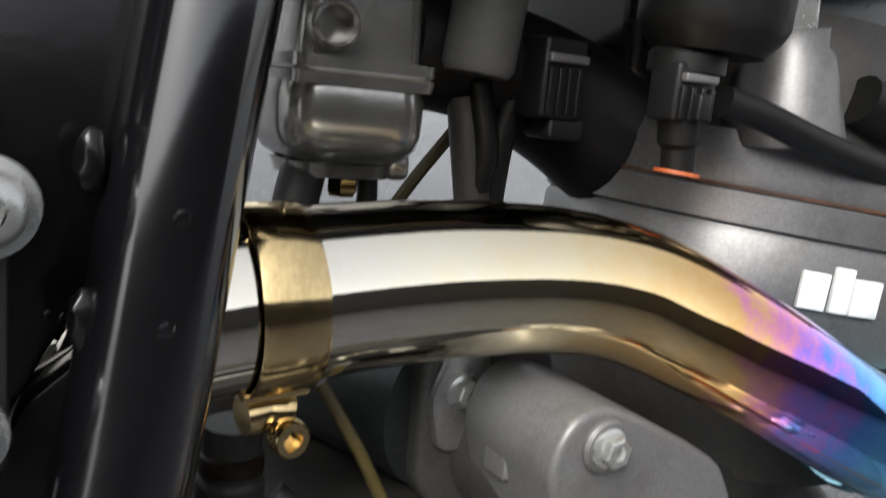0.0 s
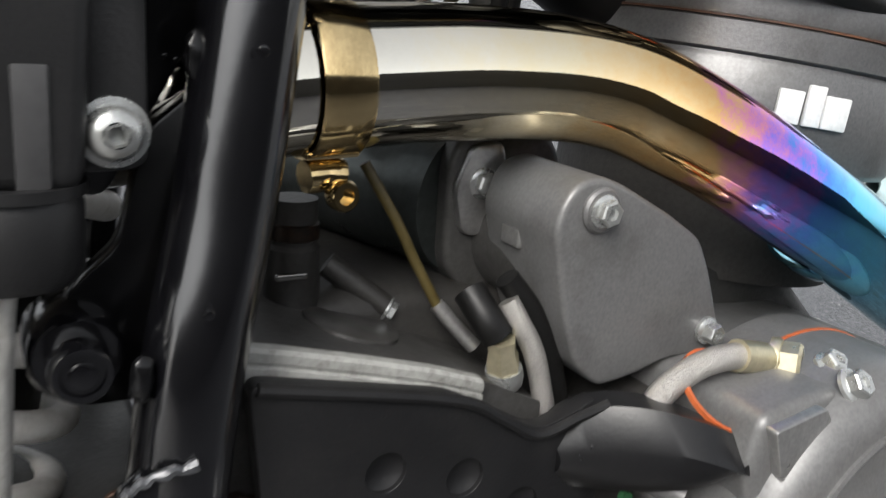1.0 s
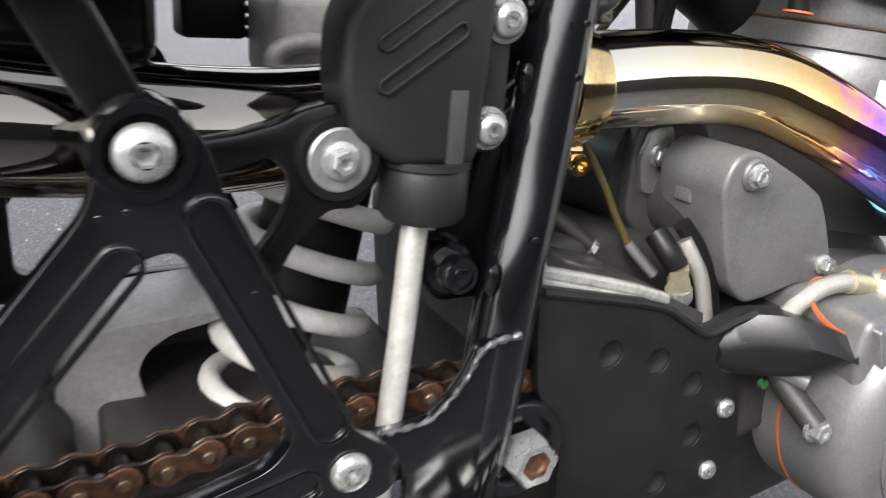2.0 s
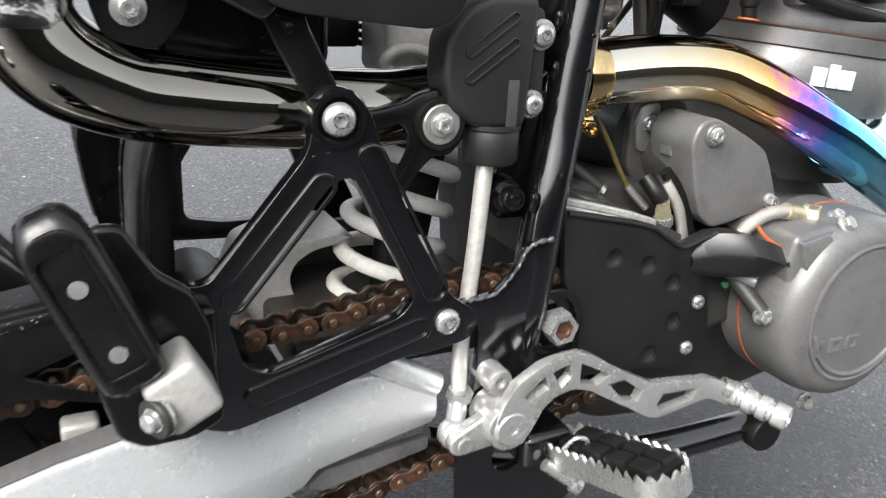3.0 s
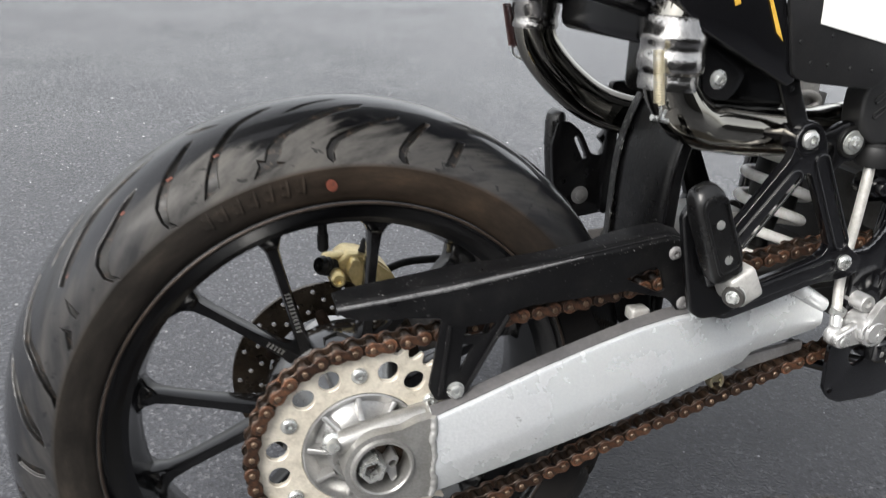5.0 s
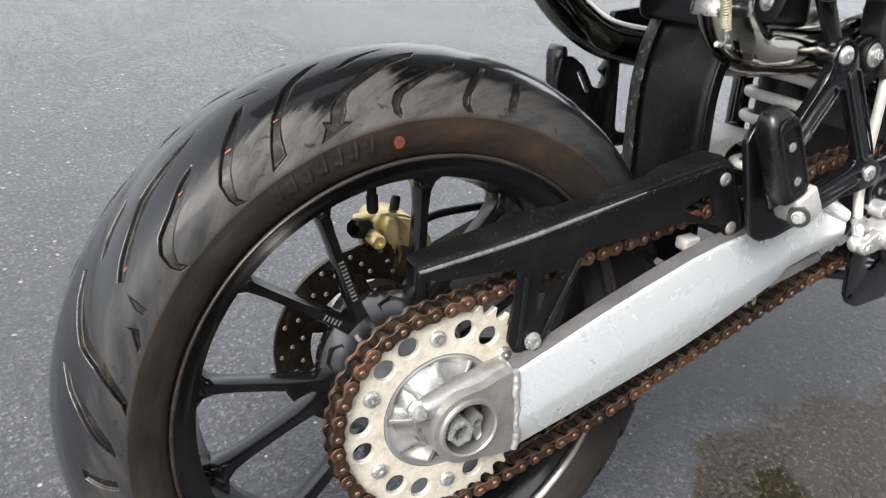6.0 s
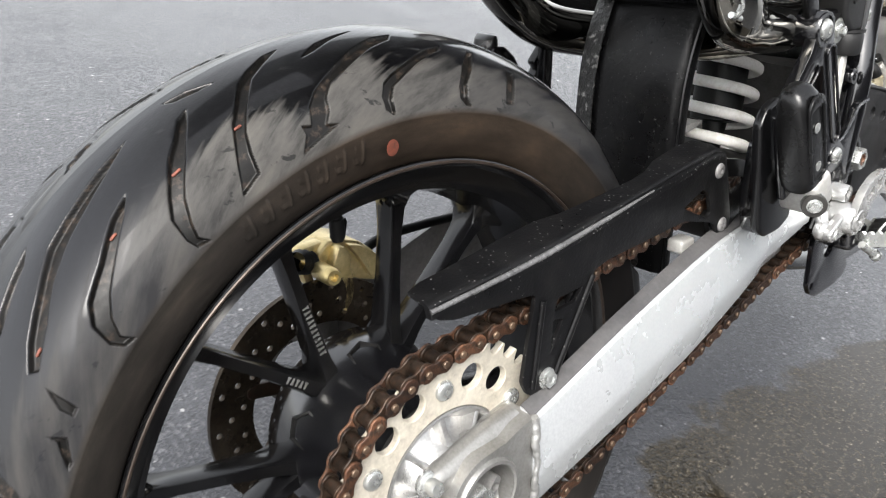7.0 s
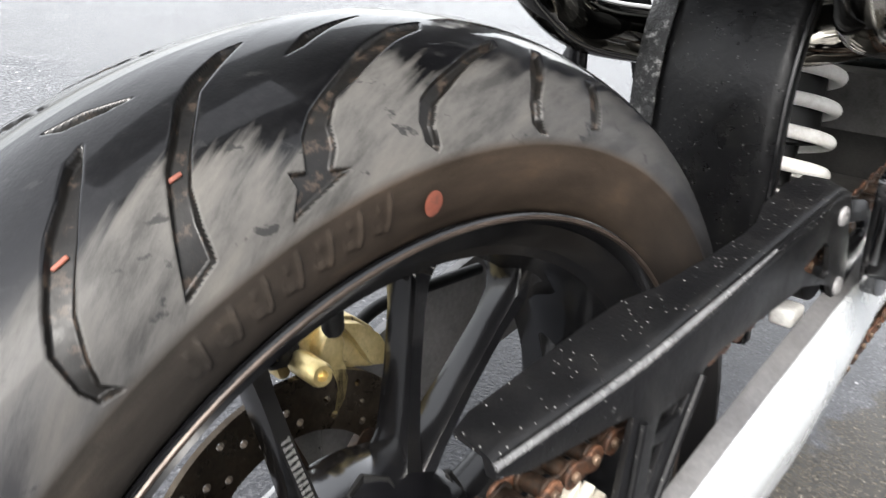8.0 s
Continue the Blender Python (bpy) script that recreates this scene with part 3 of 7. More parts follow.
# ---------------------------------------------------------------- ground
def ground_sheet():
    bm = bmesh.new()
    rings_r = [0.0, 0.5, 1.0, 1.6, 2.4, 3.6, 5.5, 9, 16, 30, 60, 130, 300, 800, 2500]
    seg, rows = 48, []
    for r in rings_r[1:]:
        row = []
        for j in range(seg):
            x, y = 0.3 + r * math.cos(2 * math.pi * j / seg), 0.2 + r * math.sin(2 * math.pi * j / seg)
            row.append(bm.verts.new((x, y, 0.0)))
        rows.append(row)
    mid = bm.verts.new((0.3, 0.2, 0.0))
    for j in range(seg):
        bm.faces.new((mid, rows[0][j], rows[0][(j + 1) % seg]))
    for a, b in zip(rows, rows[1:]):
        for j in range(seg):
            bm.faces.new((a[j], b[j], b[(j + 1) % seg], a[(j + 1) % seg]))
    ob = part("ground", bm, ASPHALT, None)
    return tagged(ob, "grey asphalt yard, wet after rain, with pale stone chips", "asphalt", kind="structure")


ground = ground_sheet()


def add_unseen_wall():
    """A plain dark wall, unseen behind the camera, added to darken reflections and side light."""
    bm = box((-14.0, -7.3, 0.0), (15.0, -7.0, 3.2), 0.02)
    ob = part("unseen_wall", bm, surface("dark_render", (0.018, 0.017, 0.016), (0.03, 0.028, 0.026), (0.7, 0.9), big=0.8, fine=30, relief=0.4, depth=0.01), None)
    return tagged(ob, "unseen dark wall added behind the camera for dark reflections", "wall", kind="structure")


add_unseen_wall()

# ---------------------------------------------------------------- the motorcycle: an empty at the rear tyre's contact, leaning away
LEAN_DEG = -9.0
bike = new("motorcycle")
bike.matrix_basis = pose(0, 0, 0, LEAN_DEG, 0, 0)
tagged(bike, "black motorcycle, silver swingarm, rusty chain, heat-tinted exhaust, on wet asphalt", "motorcycle")
HUB = Vector((0.002, 0.0, 0.3055))


# ---- rear wheel
TYRE_HALF = [(0.2215, 0.055), (0.2245, 0.0615), (0.2275, 0.066), (0.236, 0.0712), (0.247, 0.0748), (0.2568, 0.0762), (0.2585, 0.0762), (0.2605, 0.0755), (0.272, 0.0715), (0.283, 0.0640),
             (0.292, 0.0530), (0.2985, 0.0395), (0.3028, 0.025), (0.3052, 0.0105), (0.306, 0.0)]
curve = np.array([tuple(q) for q in smooth_path([(a, b, 0) for a, b in TYRE_HALF], 8)])[:, :2]
run = np.concatenate([[0], np.cumsum(np.hypot(*np.diff(curve, axis=0).T))]) * 1000
RUN_END = run[-1]


def tyre_profile(mm):
    """Radius and half width of the tyre's section, mm from the crown along it."""
    s = RUN_END - np.abs(mm)
    return np.interp(s, run, curve[:, 0]), np.interp(s, run, curve[:, 1]) * np.sign(mm)


MM_PER_DEG = 4.95
# one stretch of the tread: outlines of its grooves in (degrees, mm from the crown), and depths in mm
TREAD = [
    ([(101.4, 14.5), (103.4, 15.5), (106.6, 24), (108.9, 32), (110.9, 44), (112.9, 54), (114.3, 64), (115.7, 74.5), (117.7, 91), (114.4, 86.5), (113.6, 74), (112.6, 64), (111.2, 55), (108.7, 41), (107.3, 33)], 4.0),
    ([(114.9, 26), (116.5, 29), (118.5, 39.5), (120.6, 48), (123.4, 62.5), (125.3, 74), (125.9, 87), (125.6, 93.5), (124.0, 95.8), (124.7, 90), (124.0, 82), (122.6, 71), (119.5, 55), (116.6, 38)], 4.0),
    ([(86.9, 28), (90.3, 30.5), (94.7, 40.5), (98.5, 51), (100.9, 57), (102.8, 62), (104.5, 69), (105.7, 79.5), (106.9, 77), (106.9, 83), (108.5, 92), (102.2, 86), (103.7, 83), (102.6, 77), (102.0, 69), (100.3, 61), (97.5, 56), (91.8, 42), (88.0, 35)], 2.6),
    ([(81.0, 44), (84.8, 51), (88.6, 60), (92.2, 67.5), (93.8, 72), (94.9, 80), (95.0, 88), (94.0, 92.8), (93.5, 91), (93.6, 83), (92.5, 75.5), (90.2, 70), (86.8, 61), (81.5, 49)], 3.4),
    ([(76.4, 47), (79.7, 65), (81.7, 81), (81.8, 88.5), (80.7, 93.3), (79.6, 93.9), (80.3, 87), (79.9, 78), (78.3, 68), (75.5, 48)], 3.6),
    ([(70.6, 61), (72.1, 80), (72.4, 88.5), (70.6, 87.5), (69.7, 72), (68.9, 60)], 2.6),
    ([(115.8, 7.5), (113.1, 10.5), (110.3, 18.3), (112.4, 17.2), (114.9, 13.2)], 4.0),
    ([(100.4, 33.5), (97.1, 22.4), (93.8, 17.6), (91.0, 14.8), (94.5, 21.5), (98.5, 31)], 3.2),
    ([(126.0, 45), (128.9, 49), (133.1, 60), (137.0, 67), (138.9, 75), (139.7, 87), (139.2, 93.8), (137.8, 96), (138.4, 89.5), (137.2, 81), (135.0, 73), (131.3, 63), (127.9, 53)], 4.0),
    ([(121.6, 14.5), (125.7, 17.3), (130.3, 22.7), (134.8, 28), (139.0, 40), (143.2, 50), (145.8, 58), (145.2, 62), (140.8, 54), (137.1, 44), (133.0, 36), (129.5, 31), (125.5, 24)], 4.0),
    ([(135.9, 12), (139.4, 17), (142.4, 22.4), (145.3, 32), (143.7, 31), (140.5, 25), (137.5, 19.5)], 3.6),
    ([(148.1, 14), (151.8, 22.7), (155.1, 35.8), (157.3, 46), (159.1, 65), (161.7, 80), (164.0, 91.4), (166.1, 95.8), (163.4, 95), (160.5, 84.7), (157.5, 71.7), (155.8, 56), (153.7, 44), (151.2, 31), (147.8, 19)], 4.0),
    ([(161.4, 28.8), (164.4, 41.5), (166.9, 56), (171.2, 74), (174.0, 90), (170.9, 85), (166.8, 70), (164.2, 56), (162.0, 40)], 4.0),
    ([(146.4, 69), (148.0, 79.3), (148.3, 87), (147.2, 87.2), (146.8, 79.6)], 2.0),
    ([(151.1, 78), (151.4, 84), (154.4, 93.6), (153.4, 94.5), (150.6, 88)], 2.0),
]


def tyre_mesh():
    """The tyre with its grooves sunk in; finely divided over the upper near part, plainer elsewhere."""
    th = np.concatenate([np.arange(52, 184, 0.115), np.arange(184, 412, 0.75)])
    across = np.concatenate([np.linspace(-RUN_END, -99, 26), np.arange(-98.4, 12, 0.6), np.arange(12, 98, 3.0), np.linspace(98, RUN_END, 14)])
    rad, wid = tyre_profile(across)
    depth = np.zeros((len(across), len(th)))

    def sink(outline, deep):
        q = np.array(outline) * (MM_PER_DEG, 1.0)
        cols = np.where((th * MM_PER_DEG > q[:, 0].min() - 3) & (th * MM_PER_DEG < q[:, 0].max() + 3))[0]
        rows_ = np.where((across > q[:, 1].min() - 3) & (across < q[:, 1].max() + 3))[0]
        if len(cols) == 0 or len(rows_) == 0:
            return
        X, Y = np.meshgrid(th[cols] * MM_PER_DEG, across[rows_])
        inside, dist = np.zeros(X.shape, bool), np.full(X.shape, 1e9)
        for (x0, y0), (x1, y1) in zip(q, np.roll(q, -1, axis=0)):
            t = np.clip(((X - x0) * (x1 - x0) + (Y - y0) * (y1 - y0)) / ((x1 - x0) ** 2 + (y1 - y0) ** 2), 0, 1)
            dist = np.minimum(dist, np.hypot(X - x0 - t * (x1 - x0), Y - y0 - t * (y1 - y0)))
            if y0 != y1:
                inside ^= ((y0 > Y) != (y1 > Y)) & (X < (x1 - x0) * (Y - y0) / (y1 - y0) + x0)
        f = np.clip(0.3 + np.where(inside, dist, -dist) / 1.3, 0, 1)
        f = f * f * (3 - 2 * f) * deep / 1000
        block = np.ix_(rows_, cols)
        depth[block] = np.maximum(depth[block], f) if deep > 0 else np.minimum(depth[block], f)

    for turn in (0, 108, 216):
        for outline, deep in TREAD:
            sink([(a + turn, -b) for a, b in outline], deep)
            sink([(a + turn + 12, b) for a, b in outline], deep)
    # shallow hatched maker's letters, unreadable, on the sidewall
    for i in range(7):
        a = 99.6 + 3.15 * i
        for quad in ([(a, 101), (a + 0.5, 101), (a + 0.7, 115), (a + 0.2, 115)], [(a + 0.4, 114), (a + 2.2, 111), (a + 2.2, 113), (a + 0.4, 116)], [(a + 0.4, 105), (a + 1.7, 103.5), (a + 1.7, 105), (a + 0.4, 106.5)]):
            sink([(x, -y) for x, y in quad], -1.3)
    dr, dw = np.gradient(rad), np.gradient(wid)
    size = np.hypot(dr, dw)
    nr, nw = dw / size, -dr / size
    ct, st = np.cos(np.radians(th)), np.sin(np.radians(th))
    R, Y = rad[:, None] - depth * nr[:, None], wid[:, None] - depth * nw[:, None]
    verts = np.stack([R * ct, Y, R * st], -1).reshape(-1, 3)
    k, n = len(across), len(th)
    i, j = np.meshgrid(np.arange(k - 1), np.arange(n), indexing="ij")
    jn = (j + 1) % n
    faces = np.stack([i * n + j, (i + 1) * n + j, (i + 1) * n + jn, i * n + jn], -1).reshape(-1, 4)
    u = np.stack([th[j], th[j], np.where(jn == 0, 412.0, th[jn]), np.where(jn == 0, 412.0, th[jn])], -1) * MM_PER_DEG / 1000
    v = np.abs(np.stack([across[i], across[i + 1], across[i + 1], across[i]], -1)) / 1000
    me = bpy.data.meshes.new("tyre")
    me.from_pydata(verts.tolist(), [], faces.tolist())
    layer = me.uv_layers.new(name="UVMap")
    layer.data.foreach_set("uv", np.stack([u, v], -1).reshape(-1).astype(np.float32))
    me.materials.append(TYRE)
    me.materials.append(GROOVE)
    # sunken faces take the darkened rubber, shade put in by depth
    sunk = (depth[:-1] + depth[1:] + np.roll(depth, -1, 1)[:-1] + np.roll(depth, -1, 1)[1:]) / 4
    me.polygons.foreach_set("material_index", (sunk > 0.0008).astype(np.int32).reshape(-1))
    me.polygons.foreach_set("use_smooth", [True] * len(me.polygons))
    return me


wheel = new("rear_wheel")
wheel.parent, wheel.location = bike, HUB
tagged(wheel, "black cast rear wheel with slim paired spokes")
tyre = new("tyre", tyre_mesh())
tyre.parent = wheel
tagged(tyre, "worn black road tyre with hooked grooves and a dusty brown sidewall")
WHEEL_AXIS = Matrix.Rotation(radians(-90), 4, "X")
rim_profile = [(0.2175, -0.0560), (0.2215, -0.0665), (0.2240, -0.0690), (0.2262, -0.0680), (0.2262, -0.0655), (0.2235, -0.064), (0.214, -0.055), (0.206, -0.05), (0.203, -0.02), (0.199, 0.0), (0.203, 0.02), (0.206, 0.05),
               (0.214, 0.055), (0.2235, 0.064), (0.2262, 0.0655), (0.2240, 0.0690), (0.2215, 0.0665), (0.2145, 0.056), (0.2005, 0.047), (0.1945, 0.02), (0.190, 0.0), (0.1945, -0.02), (0.2005, -0.047)]
part("rim", lathe(rim_profile, 144, WHEEL_AXIS, close=True), RIM, wheel, "black rim with a bare bright edge")
part("rim_edge", lathe([(0.2226, -0.0680), (0.2236, -0.0695), (0.2248, -0.0695), (0.2254, -0.0688), (0.2240, -0.0680)], 144, WHEEL_AXIS, close=True), surface("browned_rim_edge", (0.022, 0.016, 0.013), (0.06, 0.045, 0.036), (0.3, 0.5), metal=0.5, relief=0.0, big=60), wheel, "thin browned rim edge")


def spoke_mesh(mid_deg, off):
    a = radians(mid_deg)
    u, w_ = Vector((math.cos(a), 0, math.sin(a))), Vector((-math.sin(a), 0, math.cos(a)))
    d = (u * 0.124 + w_ * 0.0445 * off).normalized()
    tang = Vector((-d.z, 0, d.x))
    rings_ = []
    for s, w, y0, y1 in ((0.062, 0.0085, -0.020, 0.018), (0.085, 0.0062, -0.0165, 0.009), (0.12, 0.0053, -0.0138, 0.007), (0.155, 0.0053, -0.0128, 0.007), (0.172, 0.0066, -0.0135, 0.009), (0.181, 0.0110, -0.0155, 0.013), (0.189, 0.0240, -0.02, 0.02)):
        c = u * s + w_ * (0.0045 + 0.359 * (s - 0.066)) * off
        rings_.append([c + tang * (k * w) + Vector((0, y, 0)) for k, y in ((-1, y0 + 0.004), (-0.72, y0), (0.72, y0), (1, y0 + 0.004), (1, y1 - 0.004), (0.72, y1), (-0.72, y1), (-1, y1 - 0.004))])
    return loft(rings_)


for k in range(6):
    mid_deg = 5 + 60 * k
    for off in (-1, 1):
        part("spoke", spoke_mesh(mid_deg, off), RIM, wheel)
# worn unreadable lettering on two spokes
for a_mid, off, lo, hi in ((125, -1, 0.092, 0.135), (125, 1, 0.085, 0.105)):
    a = radians(a_mid)
    u, w_ = Vector((math.cos(a), 0, math.sin(a))), Vector((-math.sin(a), 0, math.cos(a)))
    ang = math.atan2((u * 0.124 + w_ * 0.0445 * off).z, (u * 0.124 + w_ * 0.0445 * off).x)
    letters = bmesh.new()
    for i in range(int((hi - lo) / 0.0037)):
        s = lo + 0.0037 * i
        c = u * s + w_ * (0.0045 + 0.359 * (s - 0.066)) * off
        m = Matrix.Translation(c + Vector((0, -0.0165 + (s - 0.085) * 0.075, 0))) @ Matrix.Rotation(-ang, 4, "Y")
        box((-0.0007, -0.0005, -0.0026), (0.0007, 0.0007, 0.0026), 0, bm=letters, m=m)
        box((-0.0013, -0.0005, 0.0014 if i % 2 else -0.0026), (0.0013, 0.0007, 0.0026 if i % 2 else -0.0014), 0, bm=letters, m=m)
    part("lettering", letters, CASTALU, wheel, "raised unreadable characters cast on a spoke", kind="stuff")
part("hub", lathe([(0.0, -0.088), (0.0575, -0.088), (0.0600, -0.0860), (0.0605, -0.078), (0.0618, -0.060), (0.0665, -0.036), (0.0725, -0.016), (0.0745, 0.0), (0.0730, 0.018), (0.066, 0.028), (0.036, 0.032), (0.034, 0.06), (0, 0.06)], 96, WHEEL_AXIS), HUBBLACK, wheel, "glossy wet black hub drum")
for k in range(6):
    a = radians(35 + 60 * k)
    face = Vector((math.cos(a), -0.55, math.sin(a))).normalized()
    at = Vector((0.070 * math.cos(a), -0.022, 0.070 * math.sin(a)))
    part("hub_pocket", lathe([(0.0175, -0.022), (0.0160, -0.004), (0.0148, -0.0005), (0.0135, 0.0), (0.0122, -0.0015), (0.0115, -0.006), (0.0100, -0.020), (0, -0.020)], 6, aim(tuple(at), tuple(face), spin=30)), RUBBER, wheel, "rounded cast pocket between the spokes")
vs = aim((-0.016, -0.004, 0.190), (0.02, 0, -1))
bm = lathe([(0, 0), (0.0045, 0), (0.0045, 0.014), (0.0055, 0.014), (0.0055, 0.028), (0.004, 0.031), (0, 0.031)], 14, vs)
part("valve", bm, RUBBER, wheel, "black capped tyre valve")
MARK = surface("faded_orange_paint", (0.12, 0.033, 0.020), (0.19, 0.053, 0.030), (0.55, 0.7), big=150, relief=0.1, dirt=(0.03, 0.022, 0.018), dirt_amount=0.7)
dot = bmesh.new()
spin_v = []
for j in range(24):
    q = 2 * math.pi * j / 24
    a, mm = 94.7 + 1.12 * math.cos(q) + 0.25 * math.sin(q), -113 + 6.2 * math.sin(q)
    r, y = tyre_profile(np.array(mm))
    spin_v.append(dot.verts.new(((float(r)) * math.cos(radians(a)), float(y) - 0.0006, float(r) * math.sin(radians(a)))))
r, y = tyre_profile(np.array(-113.0))
hub_v = dot.verts.new((float(r) * math.cos(radians(94.7)), float(y) - 0.0009, float(r) * math.sin(radians(94.7))))
for j in range(24):
    dot.faces.new((hub_v, spin_v[j], spin_v[(j + 1) % 24]))
part("paint_dot", dot, MARK, wheel, "faded orange paint dot")
# orange wear indicators across the grooves
for a, mm, wide in ((99.8, -56.5, 0.0026), (112.8, -56.5, 0.0031), (121.0, -55.2, 0.0030), (130.2, -54.6, 0.0024), (143.7, -55.8, 0.0024)):
    r, y = tyre_profile(np.array(mm))
    r1, y1 = tyre_profile(np.array(mm - 1.0))
    slant = math.atan2(float(y1 - y), float(r1 - r))
    m = Matrix.Rotation(radians(90 - a), 4, "Y") @ Matrix.Translation((0, float(y) + 0.0020, float(r) - 0.0030)) @ Matrix.Rotation(slant - math.pi / 2, 4, "X")
    wm = bmesh.new()
    box((-wide, -0.0009, -0.0008), (wide, 0.0009, 0.0008), 0.0005, bm=wm, m=m)
    part("wear_indicator", wm, MARK, wheel, "orange wear indicator across a groove")

# ---- brake disc and caliper on the far side
disc = new("brake_disc")
disc.parent, disc.location = bike, HUB
tagged(disc, "drilled steel rear brake disc")
drill = []
for i in range(36):
    a = 2 * math.pi * i / 36
    for q, rr in ((0, 0.094), (1, 0.083), (2, 0.073)):
        if (i + q) % 2 == 0:
            drill.append(ring(rr * math.cos(a + q * 0.06), rr * math.sin(a + q * 0.06), 0.0026, 8))
part("rotor", plate(ring(0, 0, 0.1015, 96), 0.055, 0.0595, [ring(0, 0, 0.064, 72)] + drill, bevel=0), DISC, disc)
for i in range(6):
    a = radians(20 + 60 * i)
    part("carrier_arm", plate(slot((0.03 * math.cos(a), 0.03 * math.sin(a)), (0.067 * math.cos(a + 0.3), 0.067 * math.sin(a + 0.3)), 0.008, 0.006), 0.054, 0.0605, bevel=0.001), OILY, disc, "browned disc carrier arm")

cal = new("brake_caliper")
cal.parent = bike
tagged(cal, "gold-coloured rear brake caliper with slide pin")
bm = bmesh.new()
bridge = [(-0.004, 0.4405), (0.006, 0.4480), (0.020, 0.4465), (0.037, 0.4405), (0.052, 0.4275), (0.060, 0.4130), (0.061, 0.3990), (0.048, 0.4010), (0.036, 0.4060), (0.024, 0.4030), (0.013, 0.4080), (0.001, 0.4180), (-0.003, 0.4300)]
plate(fillet(bridge, 0.004), 0.034, 0.074, bevel=0.005, seg=3, bm=bm)
plate(fillet([(0.020, 0.4440), (0.036, 0.4385), (0.051, 0.4260), (0.058, 0.4130), (0.058, 0.4030), (0.044, 0.4070), (0.038, 0.4180), (0.030, 0.4310)], 0.004), 0.027, 0.036, bevel=0.004, seg=3, bm=bm)
plate(fillet([(0.009, 0.4455), (0.016, 0.4440), (0.022, 0.4330), (0.020, 0.4230), (0.025, 0.4080), (0.021, 0.3930), (0.014, 0.3850), (0.010, 0.3900), (0.013, 0.4060), (0.008, 0.4200), (0.003, 0.4310)], 0.003), 0.024, 0.036, bevel=0.0035, seg=3, bm=bm)
plate(slot((-0.014, 0.4405), (0.002, 0.4400), 0.0055, 0.0070), 0.040, 0.056, bevel=0.003, bm=bm)
plate(slot((-0.010, 0.4250), (-0.006, 0.4130), 0.0045), 0.046, 0.060, bevel=0.003, bm=bm)
bmesh.ops.translate(bm, verts=bm.verts, vec=(0.019, 0.031, -0.015))
part("body", bm, GOLD, cal, "pale gold sculpted caliper body")
part("brake_pad", plate(fillet([(0.026, 0.4040), (0.056, 0.4010), (0.056, 0.3800), (0.024, 0.3840)], 0.003), 0.066, 0.078, bevel=0.001), OILY, cal, "dark brake pad under the bridge")
bm = lathe([(0.0045, 0), (0.0072, 0), (0.0075, 0.001), (0.0075, 0.024), (0.006, 0.027), (0.0035, 0.027), (0.003, 0.022), (0, 0.022)], 20, aim((0.0128, 0.0630, 0.4125), (-0.12, -1, 0.1)))
part("slide_pin_boss", bm, GOLD, cal, "gold slide pin boss")
bm = lathe([(0.009, -0.012), (0.0105, -0.006), (0.009, -0.003), (0.0105, 0.0), (0.009, 0.003), (0.0105, 0.006), (0.008, 0.011)], 18, aim((0.003, 0.070, 0.4200), (-0.8, -0.4, 0.35)))
part("dust_boot", bm, RUBBER, cal, "black rubber dust boot")
bm = lathe([(0, 0), (0.005, 0), (0.005, 0.012), (0.0035, 0.015), (0, 0.015)], 14, aim((0.043, 0.075, 0.4310), (0.3, 0.1, 1)))
part("bleed_cap", bm, RUBBER, cal, "black rubber bleed cap")
part("hose", tube([(0.070, 0.085, 0.404), (0.10, 0.090, 0.410), (0.15, 0.090, 0.410), (0.20, 0.095, 0.405)], 0.0045, 10), RUBBER, cal, "black brake hose")

# ---- rear sprocket, carrier and axle
spr = new("rear_sprocket")
spr.parent, spr.location = bike, (HUB.x + 0.002, 0, HUB.z)
tagged(spr, "sand-coloured drilled rear sprocket")
teeth = []
for i in range(40):
    for da, r in ((-4.5, 0.0955), (-2.9, 0.0962), (-1.6, 0.1000), (-0.7, 0.1048), (0.7, 0.1048), (1.6, 0.1000), (2.9, 0.0962)):
        a = radians(9 * i + 4.5 + da)
        teeth.append((r * math.cos(a), r * math.sin(a)))
lighten = []
for i in range(18):
    a = radians(93.2 + 20 * i)
    if i % 3:
        lighten.append(ring(0.0785 * math.cos(a), 0.0785 * math.sin(a), 0.0099, 22))
part("toothed_ring", plate(teeth, -0.1012, -0.0952, [ring(0, 0, 0.0565, 60)] + lighten, bevel=0.0006, seg=1), SPROCKET, spr)
for i in range(6):
    a = radians(93.2 + 60 * i)
    screw("button", (0.0752 * math.cos(a), -0.1012, 0.0752 * math.sin(a)), 0.0076, spr, 0.0042, spin=20 * i)
prof = [(0.0, -0.06), (0.050, -0.0885), (0.0600, -0.0885), (0.0600, -0.0951), (0.0565, -0.0975), (0.0560, -0.1015), (0.0545, -0.1022), (0.0505, -0.099), (0.043, -0.0905), (0.035, -0.096), (0.031, -0.108), (0.0295, -0.1085), (0.024, -0.106), (0.0, -0.106)]
part("carrier", lathe([(r, h) for r, h in prof], 72, WHEEL_AXIS), CASTALU, spr, "cast alloy sprocket carrier with radial ribs")
ribs = bmesh.new()
